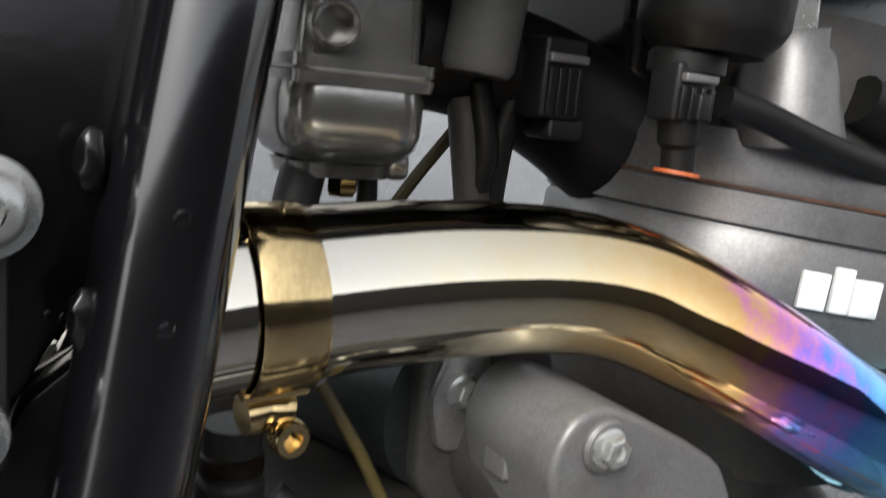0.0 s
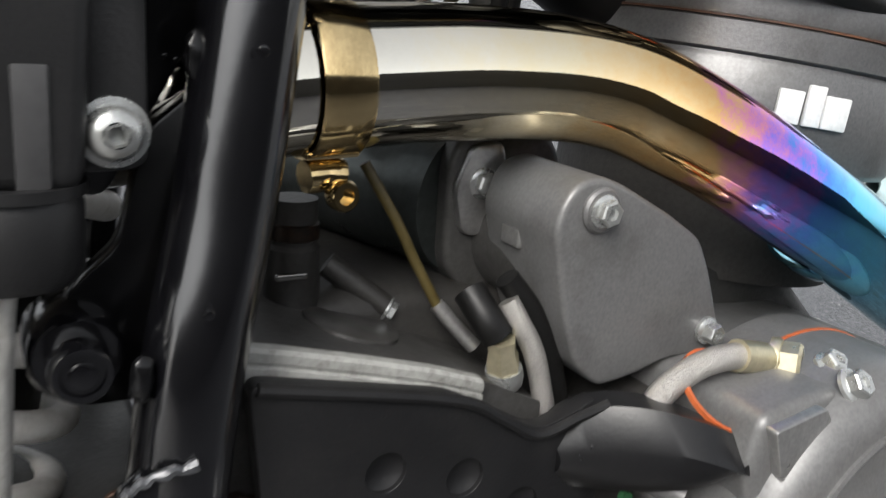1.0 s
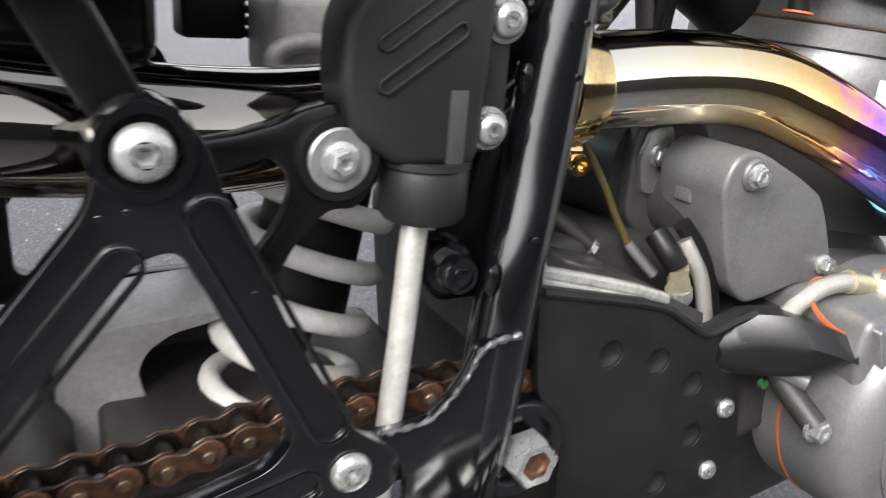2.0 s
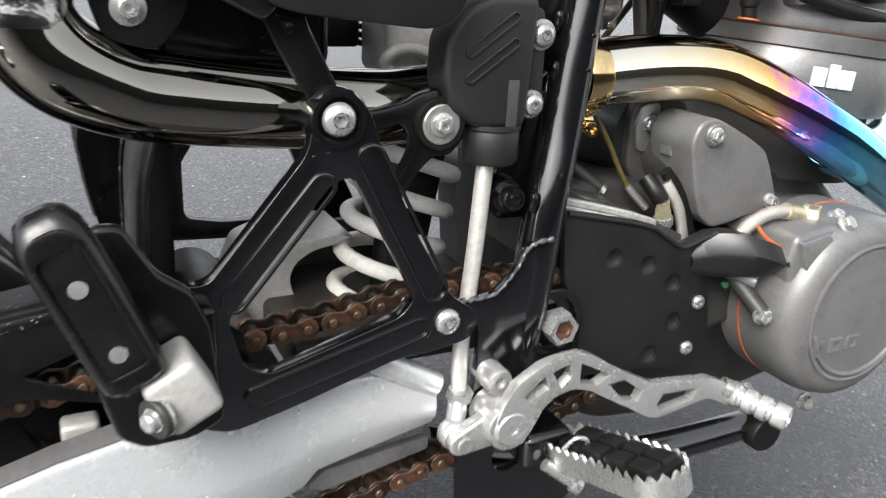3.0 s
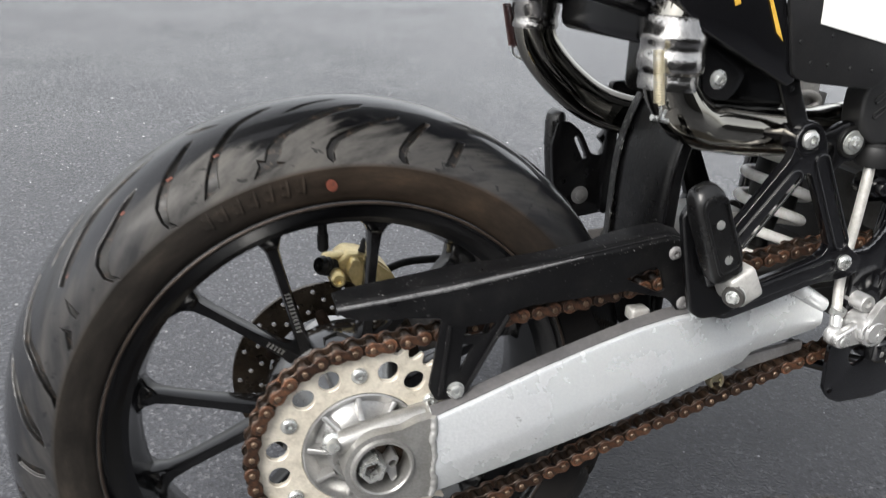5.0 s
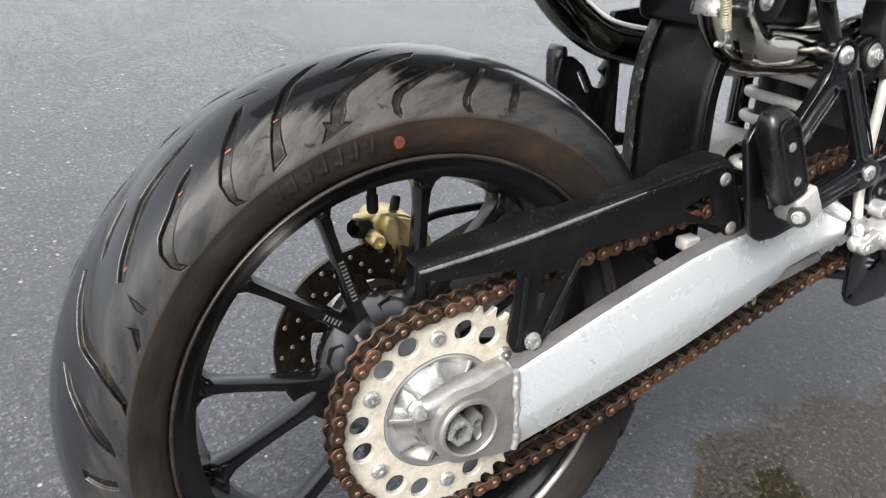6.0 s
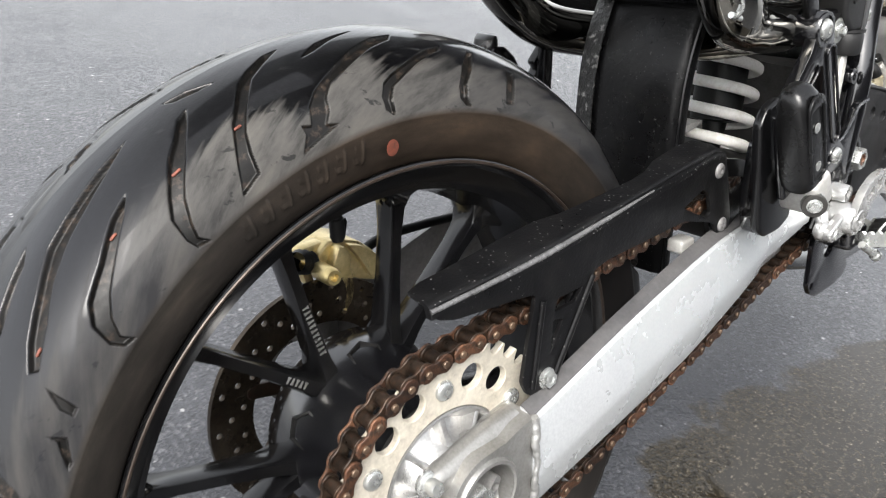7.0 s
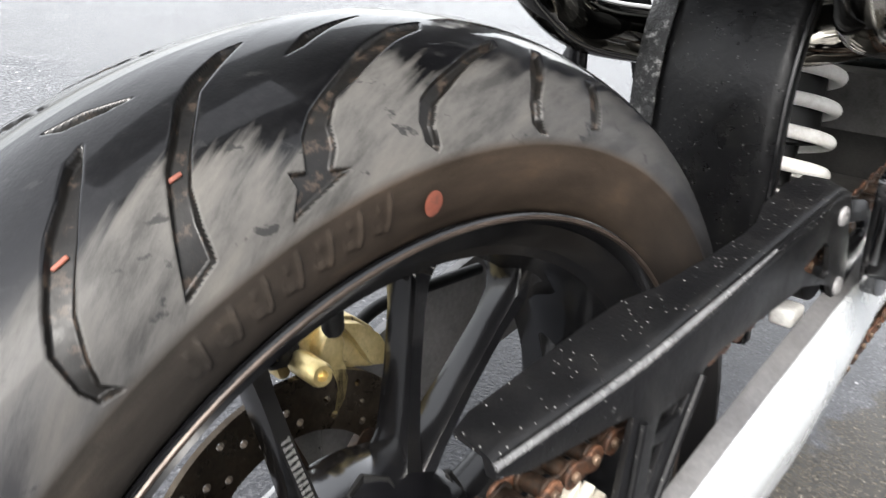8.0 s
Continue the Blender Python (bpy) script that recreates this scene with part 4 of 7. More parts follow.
for i in range(9):
    a = radians(15 + 40 * i)
    u, t = Vector((math.cos(a), 0, math.sin(a))), Vector((-math.sin(a), 0, math.cos(a)))
    loops = []
    for r, y, w in ((0.033, -0.1075, 0.0035), (0.042, -0.1035, 0.0026), (0.0515, -0.1008, 0.0032), (0.0535, -0.0995, 0.0042)):
        loops.append([u * r + t * w * sgn + Vector((0, yy, 0)) for sgn, yy in ((-1, -0.088), (-0.8, y + 0.0008), (-0.4, y), (0.4, y), (0.8, y + 0.0008), (1, -0.088))])
    loft(loops, ribs)
part("ribs", ribs, CASTALU, spr, kind="stuff")

# ---- drive chain
PITCH = 0.015875
CHAIN_Y = -0.0982


def chain_path():
    cx, cz, r = HUB.x + 0.002, HUB.z, 0.1012
    fx, fz, fr = 0.600, 0.415, 0.052
    pts = [(cx + r * math.cos(radians(a)), cz + r * math.sin(radians(a))) for a in range(282, 84, -6)]
    pts += [(0.09, 0.4165), (0.143, 0.4237), (0.2026, 0.4300), (0.25, 0.4368), (0.31, 0.4465), (0.3633, 0.4520), (0.412, 0.4565), (0.459, 0.4650), (0.52, 0.4680)]
    pts += [(fx + fr * math.cos(radians(a)), fz + fr * math.sin(radians(a))) for a in range(100, -80, -15)]
    pts += [(0.57, 0.3520), (0.52, 0.3445), (0.457, 0.3290), (0.396, 0.3110), (0.28, 0.2770), (0.169, 0.2410), (0.127, 0.2290), (0.06, 0.2125)]
    dense = [q[:2] for q in smooth_path([(a, b, 0) for a, b in pts + pts[:1]], 12)]
    return np.array(dense)


cp = chain_path()
acc = np.concatenate([[0], np.cumsum(np.hypot(*np.diff(cp, axis=0).T))])
links = int(round(acc[-1] / PITCH / 2)) * 2
joints = [np.array([np.interp(acc[-1] * i / links, acc, cp[:, 0]), np.interp(acc[-1] * i / links, acc, cp[:, 1])]) for i in range(links + 1)]


def eight(w, waist):
    h = PITCH / 2
    a = [(-h + w * math.cos(t), w * math.sin(t)) for t in np.linspace(math.radians(55), math.radians(305), 9)]
    b = [(h + w * math.cos(t), w * math.sin(t)) for t in np.linspace(math.radians(235), math.radians(485), 9)]
    return a + [(0, -waist)] + b + [(0, waist)]


chain = new("drive_chain")
chain.parent = bike
tagged(chain, "rusty roller chain, orange side plates")
bm = bmesh.new()
for y0, y1 in ((-0.0105, -0.0083), (0.0083, 0.0105)):
    plate(eight(0.0070, 0.0046), y0, y1, bevel=0.0005, seg=1, bm=bm)
outer = part("outer_link", bm, RUST, chain)
bm = bmesh.new()
for y0, y1 in ((-0.0079, -0.0058), (0.0058, 0.0079)):
    plate(eight(0.0072, 0.0050), y0, y1, bevel=0.0005, seg=1, bm=bm)
for s in (-1, 1):
    lathe([(0.0050, -0.0057), (0.0051, -0.0053), (0.0051, 0.0053), (0.0050, 0.0057)], 14, Matrix.Translation((s * PITCH / 2, 0, 0)) @ WHEEL_AXIS, bm)
inner = part("inner_link", bm, OILY, chain)
bm = lathe([(0.0, -0.0122), (0.0022, -0.0122), (0.0027, -0.0116), (0.0027, 0.0116), (0.0022, 0.0122), (0, 0.0122)], 12, WHEEL_AXIS)
pin = part("pin", bm, PINSTEEL, chain)
for i in range(links):
    a, b = joints[i], joints[i + 1]
    ang = math.atan2(b[1] - a[1], b[0] - a[0])
    m = Matrix.Translation(((a[0] + b[0]) / 2, CHAIN_Y, (a[1] + b[1]) / 2)) @ Matrix.Rotation(-ang, 4, "Y")
    src, nm = (outer, "outer_link") if i % 2 == 0 else (inner, "inner_link")
    if i < 2:
        src.matrix_basis = m
    else:
        share(nm, src, chain, m)
    mp = Matrix.Translation((a[0], CHAIN_Y, a[1]))
    if i == 0:
        pin.matrix_basis = mp
    else:
        share("pin", pin, chain, mp)

# ---- swingarm
arm = new("swingarm")
arm.parent = bike
tagged(arm, "silver aluminium box-section swingarm with rain drops")
stations = [(0.0605, 0.3490, 0.3110, 0.2655), (0.109, 0.3660, 0.3245, 0.2768), (0.157, 0.3830, 0.3365, 0.2885), (0.207, 0.3990, 0.3475, 0.3010), (0.258, 0.4140, 0.3585, 0.3150), (0.300, 0.4212, 0.3700, 0.3265),
            (0.360, 0.4252, 0.3840, 0.3432), (0.393, 0.4268, 0.3900, 0.3528), (0.4030, 0.4272, 0.3930, 0.3625), (0.4366, 0.4288, 0.3980, 0.3700), (0.462, 0.4235, 0.3990, 0.3757), (0.481, 0.4155, 0.3980, 0.3800)]


def arm_mesh(s):
    loops = []
    for x, t, c, b in stations:
        k, c, d = 0.003, t - 0.6 * (t - b), float(np.interp(x, [0.26, 0.33, 0.41], [0.0, 0.004, 0.012]))
        yi, yo = -0.1170 + d, -0.1325 + d
        loops.append([Vector((x, y * s, z)) for y, z in ((yi, t), (-0.1200 + d, t), (yo + k, t - 0.0055), (yo + k * 0.3, t - 0.0055 - k * 0.3), (yo, t - 0.0055 - k), (-0.1362 + d, c + 0.006), (-0.1367 + d, c), (-0.1362 + d, c - 0.006), (yo + 0.001, b + k), (yo + k * 0.3 + 0.001, b + k * 0.3), (yo + k + 0.001, b), (yi, b))])
    return loft(loops)


part("main_beam", arm_mesh(1), ALU, arm, "matt silver beam, creased along its side")
# same beam in darker aluminium, its shade put into the colour
part("far_beam", arm_mesh(-1), DARKALU, arm, "far beam in darkened aluminium, shade painted in")
# thin strip on the beam's top that paints in its darker reflection
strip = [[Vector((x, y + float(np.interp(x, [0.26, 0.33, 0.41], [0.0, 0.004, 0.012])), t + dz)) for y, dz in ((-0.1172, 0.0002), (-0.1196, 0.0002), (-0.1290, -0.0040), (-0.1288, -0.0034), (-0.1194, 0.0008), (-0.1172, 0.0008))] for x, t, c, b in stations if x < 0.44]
part("top_dark_strip", loft(strip), TOPDARK, arm, "upper face of the beam, its dark reflection painted in")
# axle lug with its round recess, at both ends
lug = fillet([(0.064, 0.3470), (0.046, 0.3440), (0.030, 0.3380)], 0.003) + [(0.0145 + 0.0345 * math.cos(radians(q)), 0.3025 + 0.0345 * math.sin(radians(q))) for q in range(100, 265, 11)] + fillet([(0.030, 0.2670), (0.050, 0.2640), (0.064, 0.2640)], 0.003)
part("axle_lug", plate(lug, -0.1315, -0.1000, [ring(0.0145, 0.3025, 0.0245, 30)], bevel=0.005, seg=4), LUGMAT, arm, "cast axle lug welded to the beam")
part("axle_lug", plate(lug, 0.111, 0.125, [ring(0.0145, 0.3025, 0.0245, 30)], bevel=0.003, seg=3), CASTALU, arm)
part("adjuster_arm", tube([(0.058, -0.1120, 0.3380, 0.0110), (0.030, -0.1120, 0.3340, 0.0110), (0.000, -0.1125, 0.3270, 0.0108), (-0.018, -0.1130, 0.3225, 0.0104), (-0.0262, -0.1130, 0.3195, 0.0085)], 0.0105, 20, 5), LUGMAT, arm, "rounded arm to the chain adjuster")
m = aim((0.0145, -0.1230, 0.3025))
part("recess_ring", lathe([(0.0300, -0.004), (0.0296, 0.0085), (0.0282, 0.0115), (0.0258, 0.0118), (0.0246, 0.0105), (0.0240, -0.008)], 48, m), LUGMAT, arm, "raised machined ring")
# recess floor takes the dark steel colour
part("recess_floor", lathe([(0, 0), (0.0243, 0), (0.0243, -0.004), (0, -0.004)], 32, aim((0.0145, -0.1105, 0.3025))), OILY, arm, "dark recess floor")
part("recess_web", plate(fillet([(0.0150, 0.2985), (0.0215, 0.3075), (0.0260, 0.3130), (0.0300, 0.3090), (0.0270, 0.3000), (0.0285, 0.2890), (0.0235, 0.2845), (0.0200, 0.2940)], 0.002), -0.1290, -0.1120, [ring(0.0242, 0.3035, 0.0036, 16)], bevel=0.001), CASTALU, arm, "bright web beside the axle")
bead_pts = [(0.0600 + 0.002 * t + 0.0010 * math.sin(17 * t) + 0.0004 * math.sin(43 * t), -0.1316 - 0.0034 * math.sin(math.pi * t), 0.3470 - 0.081 * t, 0.0028 + 0.0006 * math.sin(9 * t) + 0.00018 * math.sin(70 * t)) for t in np.linspace(0, 1, 120)]
part("weld_bead", tube(bead_pts, 0.0028, 12, 0), surface("pale_weld", (0.28, 0.28, 0.275), (0.42, 0.42, 0.41), (0.3, 0.45), metal=0.6, relief=0.5, fine=500, big=80, dirt=(0.2, 0.19, 0.17), dirt_amount=0.5), arm, "uneven pale weld between lug and beam")
axle = lathe([(0.0128, -0.015), (0.0128, 0.006), (0.0118, 0.008), (0.0088, 0.008), (0.0080, 0.006), (0.0078, -0.010), (0, -0.010)], 6, aim((0.0055, -0.1270, 0.3015), spin=12))
part("axle_nut", axle, ZINC, arm, "hollow hexagon axle end")
part("axle_bore", lathe([(0, 0), (0.0076, 0), (0.0076, 0.001), (0, 0.001)], 20, aim((0.0055, -0.1190, 0.3015))), OILY, arm)
part("adjuster", lathe([(0, 0), (0.0095, 0), (0.0095, 0.003), (0.006, 0.004), (0.006, 0.012), (0.0045, 0.0145), (0, 0.0145)], 20, aim((-0.0262, -0.1130, 0.3235), (-0.15, -1, 0.25))), ZINC, arm, "chain adjuster screw")
part("adjuster_nut", hex_head((-0.0262, -0.1165, 0.3235), 0.0070, 0.005, (-0.15, -1, 0.25)), ZINC, arm)
# cast yoke between the beams
yoke = fillet([(0.3790, 0.4020), (0.3795, 0.4150), (0.3830, 0.4450), (0.3920, 0.4640), (0.4100, 0.4705), (0.4545, 0.4735), (0.4700, 0.4725), (0.4560, 0.4675), (0.4370, 0.4640), (0.4245, 0.4560), (0.4195, 0.4450), (0.4225, 0.4320), (0.4300, 0.4200), (0.4400, 0.4120), (0.4400, 0.4000), (0.4000, 0.3950)], 0.005)
part("yoke", plate(yoke, 0.000, 0.066, bevel=0.007, seg=4), PALECAST, arm, "grey cast yoke round the shock absorber")
# dark plate put behind the spring in place of the pocket's shade
part("yoke_shade_plate", plate(fillet([(0.405, 0.400), (0.405, 0.464), (0.500, 0.468), (0.520, 0.430), (0.500, 0.400)], 0.006), 0.056, 0.064, bevel=0.002), ENGINEDARK, arm, "dark plate standing in for shade inside the yoke")
marks = bmesh.new()
for x, z, w, h in ((0.391, 0.4520, 0.0012, 0.0080), (0.396, 0.4535, 0.0030, 0.0010), (0.3965, 0.4490, 0.0030, 0.0010), (0.4030, 0.4560, 0.0012, 0.0070), (0.4060, 0.4590, 0.0050, 0.0010), (0.3890, 0.4700, 0.0080, 0.0012), (0.4040, 0.4380, 0.0040, 0.0010)):
    box((x, -0.0009, z - 0.012), (x + w, 0.0005, z + h - 0.012), 0, bm=marks)
part("cast_marks", marks, PALECAST, arm, "raised unreadable casting marks", kind="stuff")
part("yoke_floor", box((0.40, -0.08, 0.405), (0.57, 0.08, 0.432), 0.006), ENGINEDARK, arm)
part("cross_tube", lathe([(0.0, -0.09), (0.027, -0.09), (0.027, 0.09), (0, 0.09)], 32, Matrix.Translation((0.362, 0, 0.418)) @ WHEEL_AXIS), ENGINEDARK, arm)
part("brace", tube([(0.437, -0.121, 0.4355), (0.482, -0.118, 0.4075)], 0.0085, 16, 0), ALU, arm, "short silver brace tube")
part("slider_block", box((0.262, -0.114, 0.4090), (0.282, -0.098, 0.4215), 0.003), PALECAST, arm)
part("chain_roller", lathe([(0.004, -0.004), (0.0088, -0.004), (0.0098, -0.002), (0.0098, 0.004), (0.0085, 0.006), (0.0060, 0.006), (0.0055, 0.003), (0, 0.003)], 28, aim((0.3889, -0.088, 0.3172))), TAPE, arm, "tan chain roller under the beam")
part("chain_slider", plate(fillet([(0.4020, 0.3345), (0.4150, 0.3450), (0.4900, 0.3540), (0.4900, 0.3440), (0.4140, 0.3290)], 0.002), -0.0960, -0.0890, bevel=0.0015), DARKALU, arm, "grey chain slider under the beam")
part("spindle_nut", lathe([(0.0122, 0), (0.0122, 0.0105), (0.0112, 0.0130), (0.0075, 0.0130), (0.0070, 0.001), (0, 0.001)], 6, aim((0.5695, -0.1195, 0.438), spin=8)), ZINC, arm, "large silver swingarm spindle nut")
part("spindle_core", lathe([(0.0072, 0.0), (0.0070, 0.0126), (0.0052, 0.0120), (0.0044, 0.0105), (0, 0.0100)], 24, aim((0.5695, -0.1195, 0.438))), RUST, arm, "rusty hollow spindle end")
part("spindle_boss", lathe([(0, -0.03), (0.0235, -0.03), (0.0240, -0.001), (0.0228, 0.0006), (0.0185, 0.0006), (0.0170, -0.004), (0, -0.004)], 40, aim((0.5680, -0.1195, 0.4390))), BLACK, arm, "glossy black boss round the spindle")

# ---- chain guard
guard = new("chain_guard")
guard.parent = bike
tagged(guard, "matt black chain guard speckled with dried rain")
def guard_in(v):
    return Vector((v.x, v.y + 0.0075 + 0.07 * max(0.0, 0.075 - v.x), v.z))


side = [(-0.0225, 0.4535), (0.06, 0.4640), (0.15, 0.4775), (0.247, 0.4920), (0.289, 0.4975), (0.303, 0.4940), (0.3085, 0.4760), (0.3245, 0.4330), (0.3235, 0.4195), (0.3085, 0.4160), (0.296, 0.4330), (0.250, 0.4455), (0.150, 0.4405), (0.1330, 0.4365), (0.0945, 0.3700), (0.0950, 0.3575), (0.066, 0.3560), (0.0590, 0.3690), (0.0690, 0.4370), (0.05, 0.4385), (-0.002, 0.4400), (-0.018, 0.4445)]
win1 = fillet([(0.0872, 0.3830), (0.1000, 0.4080), (0.0885, 0.4105)], 0.002)
win2 = fillet([(0.246, 0.4575), (0.275, 0.4680), (0.2825, 0.4630), (0.2900, 0.4430), (0.284, 0.4400)], 0.003)
win3 = fillet([(0.0890, 0.4165), (0.0925, 0.4265), (0.1205, 0.4278), (0.1135, 0.4175)], 0.002)
part("side_plate", plate(fillet(side, 0.004), -0.1280, -0.1245, [win1, win2, win3], bevel=0.001, warp=guard_in), WETBLACK, guard)
top = []
crest = [(-0.0225, 0.4535), (0.06, 0.4640), (0.15, 0.4775), (0.247, 0.4920), (0.289, 0.4975), (0.301, 0.4945)]
for x, w in ((-0.0225, -0.0915), (-0.010, -0.0880), (0.03, -0.0875), (0.074, -0.0870), (0.100, -0.0885), (0.120, -0.095), (0.160, -0.100), (0.195, -0.103), (0.212, -0.102), (0.235, -0.0945), (0.27, -0.092), (0.289, -0.095), (0.301, -0.106)):
    z = float(np.interp(x, [q[0] for q in crest], [q[1] for q in crest]))
    fold = [(-0.1288, z - 0.0075), (-0.1288, z - 0.0050), (-0.1284, z - 0.0028), (-0.1272, z - 0.0008), (-0.1254, z + 0.0008), (-0.1230, z + 0.0018), (-0.1200, z + 0.0024)]
    top.append([guard_in(Vector((x, y - (0.0075 + 0.07 * max(0.0, 0.075 - x) if y > -0.11 else 0.0), zz))) for y, zz in fold + [(w, z + 0.0045), (w, z + 0.0018), (-0.1215, z - 0.0002), (-0.1240, z - 0.0075)]])
part("top_flange", loft(top), WETBLACK, guard)
edge = tube([tuple(guard_in(Vector((x, -0.1281, z - 0.001)))) + (r,) for x, z, r in ((-0.0225, 0.4525, 0.0018), (0.06, 0.4630, 0.0022), (0.13, 0.4733, 0.0020), (0.20, 0.4840, 0.0008))], 0.0023, 12, 6)
# pale grey for the tube that paints the sky highlight along the fold
EDGE = surface("pale_black_edge", (0.05, 0.05, 0.052), (0.12, 0.12, 0.122), (0.2, 0.32), relief=0.1, big=60)
part("rib", edge, EDGE, guard, "folded edge with its sky highlight painted on")
part("leg_rib", tube([(0.0690, -0.1210, 0.362), (0.0760, -0.1210, 0.43)], 0.0022, 8, 0, bm=tube([(0.0925, -0.1210, 0.363), (0.131, -0.1210, 0.4335)], 0.0022, 8, 0)), WETBLACK, guard)
stay = fillet([(0.2900, 0.4860), (0.3040, 0.4880), (0.3400, 0.4800), (0.3600, 0.4650), (0.3640, 0.4420), (0.3289, 0.4220), (0.3101, 0.4180), (0.3020, 0.4260), (0.3060, 0.4500)], 0.004)
part("front_stay", plate(stay, -0.1190, -0.1130, [fillet([(0.3140, 0.4700), (0.3460, 0.4640), (0.3500, 0.4560), (0.3230, 0.4520)], 0.003)], bevel=0.001), SATIN, guard, "black stay bolted to the front of the guard")
fin = [[Vector(p) + Vector((d, 0.0, 0.0)) for p in ((0.1180, -0.1195, 0.4420), (0.1060, -0.1170, 0.4100), (0.0930, -0.1150, 0.3800), (0.0860, -0.1150, 0.3660))] for d in (0.0, 0.0125)]
part("leg_fin", loft([[a_, a_ + Vector((0, 0.003, 0)), b_ + Vector((0, 0.016, 0)), b_ + Vector((0, 0.013, 0))] for a_, b_ in zip(*fin)]), WETBLACK, guard, "flared fin down the leg")
part("fin_edge", tube([tuple(b_ + Vector((0.0005, 0.0145, 0))) for b_ in fin[1]], 0.0016, 8, 6), EDGE, guard, "bright fin edge")
screw("hex", (0.0838, -0.1205, 0.3650), 0.0066, guard, 0.0060)
screw("button", (0.2955, -0.1205, 0.4795), 0.0066, guard, 0.0026, material=DARKALU)
screw("button", (0.3110, -0.1205, 0.4275), 0.0066, guard, 0.0026, material=DARKALU)

# ---- passenger peg bracket
br = new("peg_bracket")
br.parent = bike
tagged(br, "glossy black triangular passenger peg bracket")
outl = [(0.3985, 0.6000), (0.4190, 0.6010), (0.4285, 0.5880), (0.4330, 0.5720), (0.4560, 0.5200), (0.4790, 0.4790), (0.5000, 0.4640), (0.4960, 0.4480), (0.4760, 0.4440), (0.4460, 0.4420), (0.3870, 0.4240),
        (0.3480, 0.4140), (0.3300, 0.4200), (0.3220, 0.4400), (0.3200, 0.4900), (0.3240, 0.5045), (0.3390, 0.5030), (0.3930, 0.5700)]
tri_hole = fillet([(0.3480, 0.4820), (0.3560, 0.4530), (0.3700, 0.4460), (0.4480, 0.4690), (0.4570, 0.4800), (0.4180, 0.5560), (0.4060, 0.5530)], 0.006)
part("frame_plate", plate(fillet(outl, 0.007), -0.1390, -0.1290, [tri_hole], bevel=0.0025, seg=3), BLACK, br)
raised = bmesh.new()
for p, q, w in (((0.352, 0.4930), (0.4010, 0.5520), 0.0075), ((0.4280, 0.5650), (0.4690, 0.4840), 0.0085), ((0.3620, 0.4330), (0.4600, 0.4600), 0.0075)):
    o, i_ = slot(p, q, w), slot(p, q, w - 0.0022)
    plate(o, -0.1412, -0.1385, [i_], bevel=0.0009, bm=raised)
part("raised_rim", raised, BLACK, br, "raised glossy rims of the bracket arms")
m = aim((0.4095, -0.1380, 0.5868))
part("boss", lathe([(0, -0.02), (0.0165, -0.02), (0.0165, 0.0), (0.0150, 0.0025), (0.0120, 0.0025), (0.0115, 0.001), (0, 0.001)], 32, m), BLACK, br)
screw("button", (0.4095, -0.1385, 0.5868), 0.0092, br, 0.0050, spin=5)
screw("button", (0.4780, -0.1395, 0.4620), 0.0080, br, 0.0045, spin=25)
link = fillet([(0.4150, 0.5880), (0.4254, 0.5850), (0.4439, 0.5875), (0.4574, 0.5910), (0.4643, 0.5950), (0.4770, 0.5980), (0.4930, 0.5900), (0.4945, 0.5690), (0.4850, 0.5580), (0.4763, 0.5590), (0.4700, 0.5543), (0.4617, 0.5450), (0.4560, 0.5340), (0.4460, 0.5390), (0.4498, 0.5434), (0.4575, 0.5543), (0.4616, 0.5639), (0.4600, 0.5720), (0.4540, 0.5790), (0.4438, 0.5760), (0.4287, 0.5716), (0.4150, 0.5700)], 0.004)
part("link_plate", plate(link, -0.1180, -0.1070, bevel=0.002), SATIN, br, "black link plate to the frame")
m = aim((0.4770, -0.1178, 0.5780))
part("bush", lathe([(0, 0), (0.0156, -0.008), (0.0156, 0.0026), (0.0148, 0.0038), (0.0122, 0.0038), (0.0118, 0.003), (0, 0.003)], 40, m), RUBBER, br, "black rubber mounting bush")
DULLZINC = surface("dulled_passivated_zinc", (0.30, 0.31, 0.295), (0.42, 0.43, 0.41), (0.28, 0.42), metal=0.7, relief=0.12, big=90, dirt=(0.16, 0.16, 0.12), dirt_amount=0.6)
part("washer", lathe([(0, 0.003), (0.0117, 0.003), (0.0117, 0.0042), (0.0108, 0.0048), (0.0088, 0.0046), (0, 0.0046)], 40, m), DULLZINC, br, "large dull zinc washer")
part("screw", hex_head((0.4770, -0.1222, 0.5780), 0.0051, 0.0064, flange=1.35, spin=20), ZINC, br)
strut = fillet([(0.4147, 0.5970), (0.3999, 0.5880), (0.3792, 0.6237), (0.3660, 0.6480), (0.3660, 0.6640), (0.3880, 0.6660), (0.3960, 0.6340)], 0.004)
part("upper_strut", plate(strut, -0.1310, -0.1240, bevel=0.002), SATIN, br, "black upper strut")
screw("hex", (0.386, -0.1310, 0.632), 0.0022, br, 0.0012, material=SATIN)

# ---- passenger footpeg, folded up
peg = new("passenger_footpeg")
peg.parent = bike
tagged(peg, "folded black passenger footpeg on a silver hinge")
PX = Matrix.Translation((0.3010, -0.1870, 0.4755)) @ Matrix.Rotation(radians(-22.5), 4, "Y")
loops = []
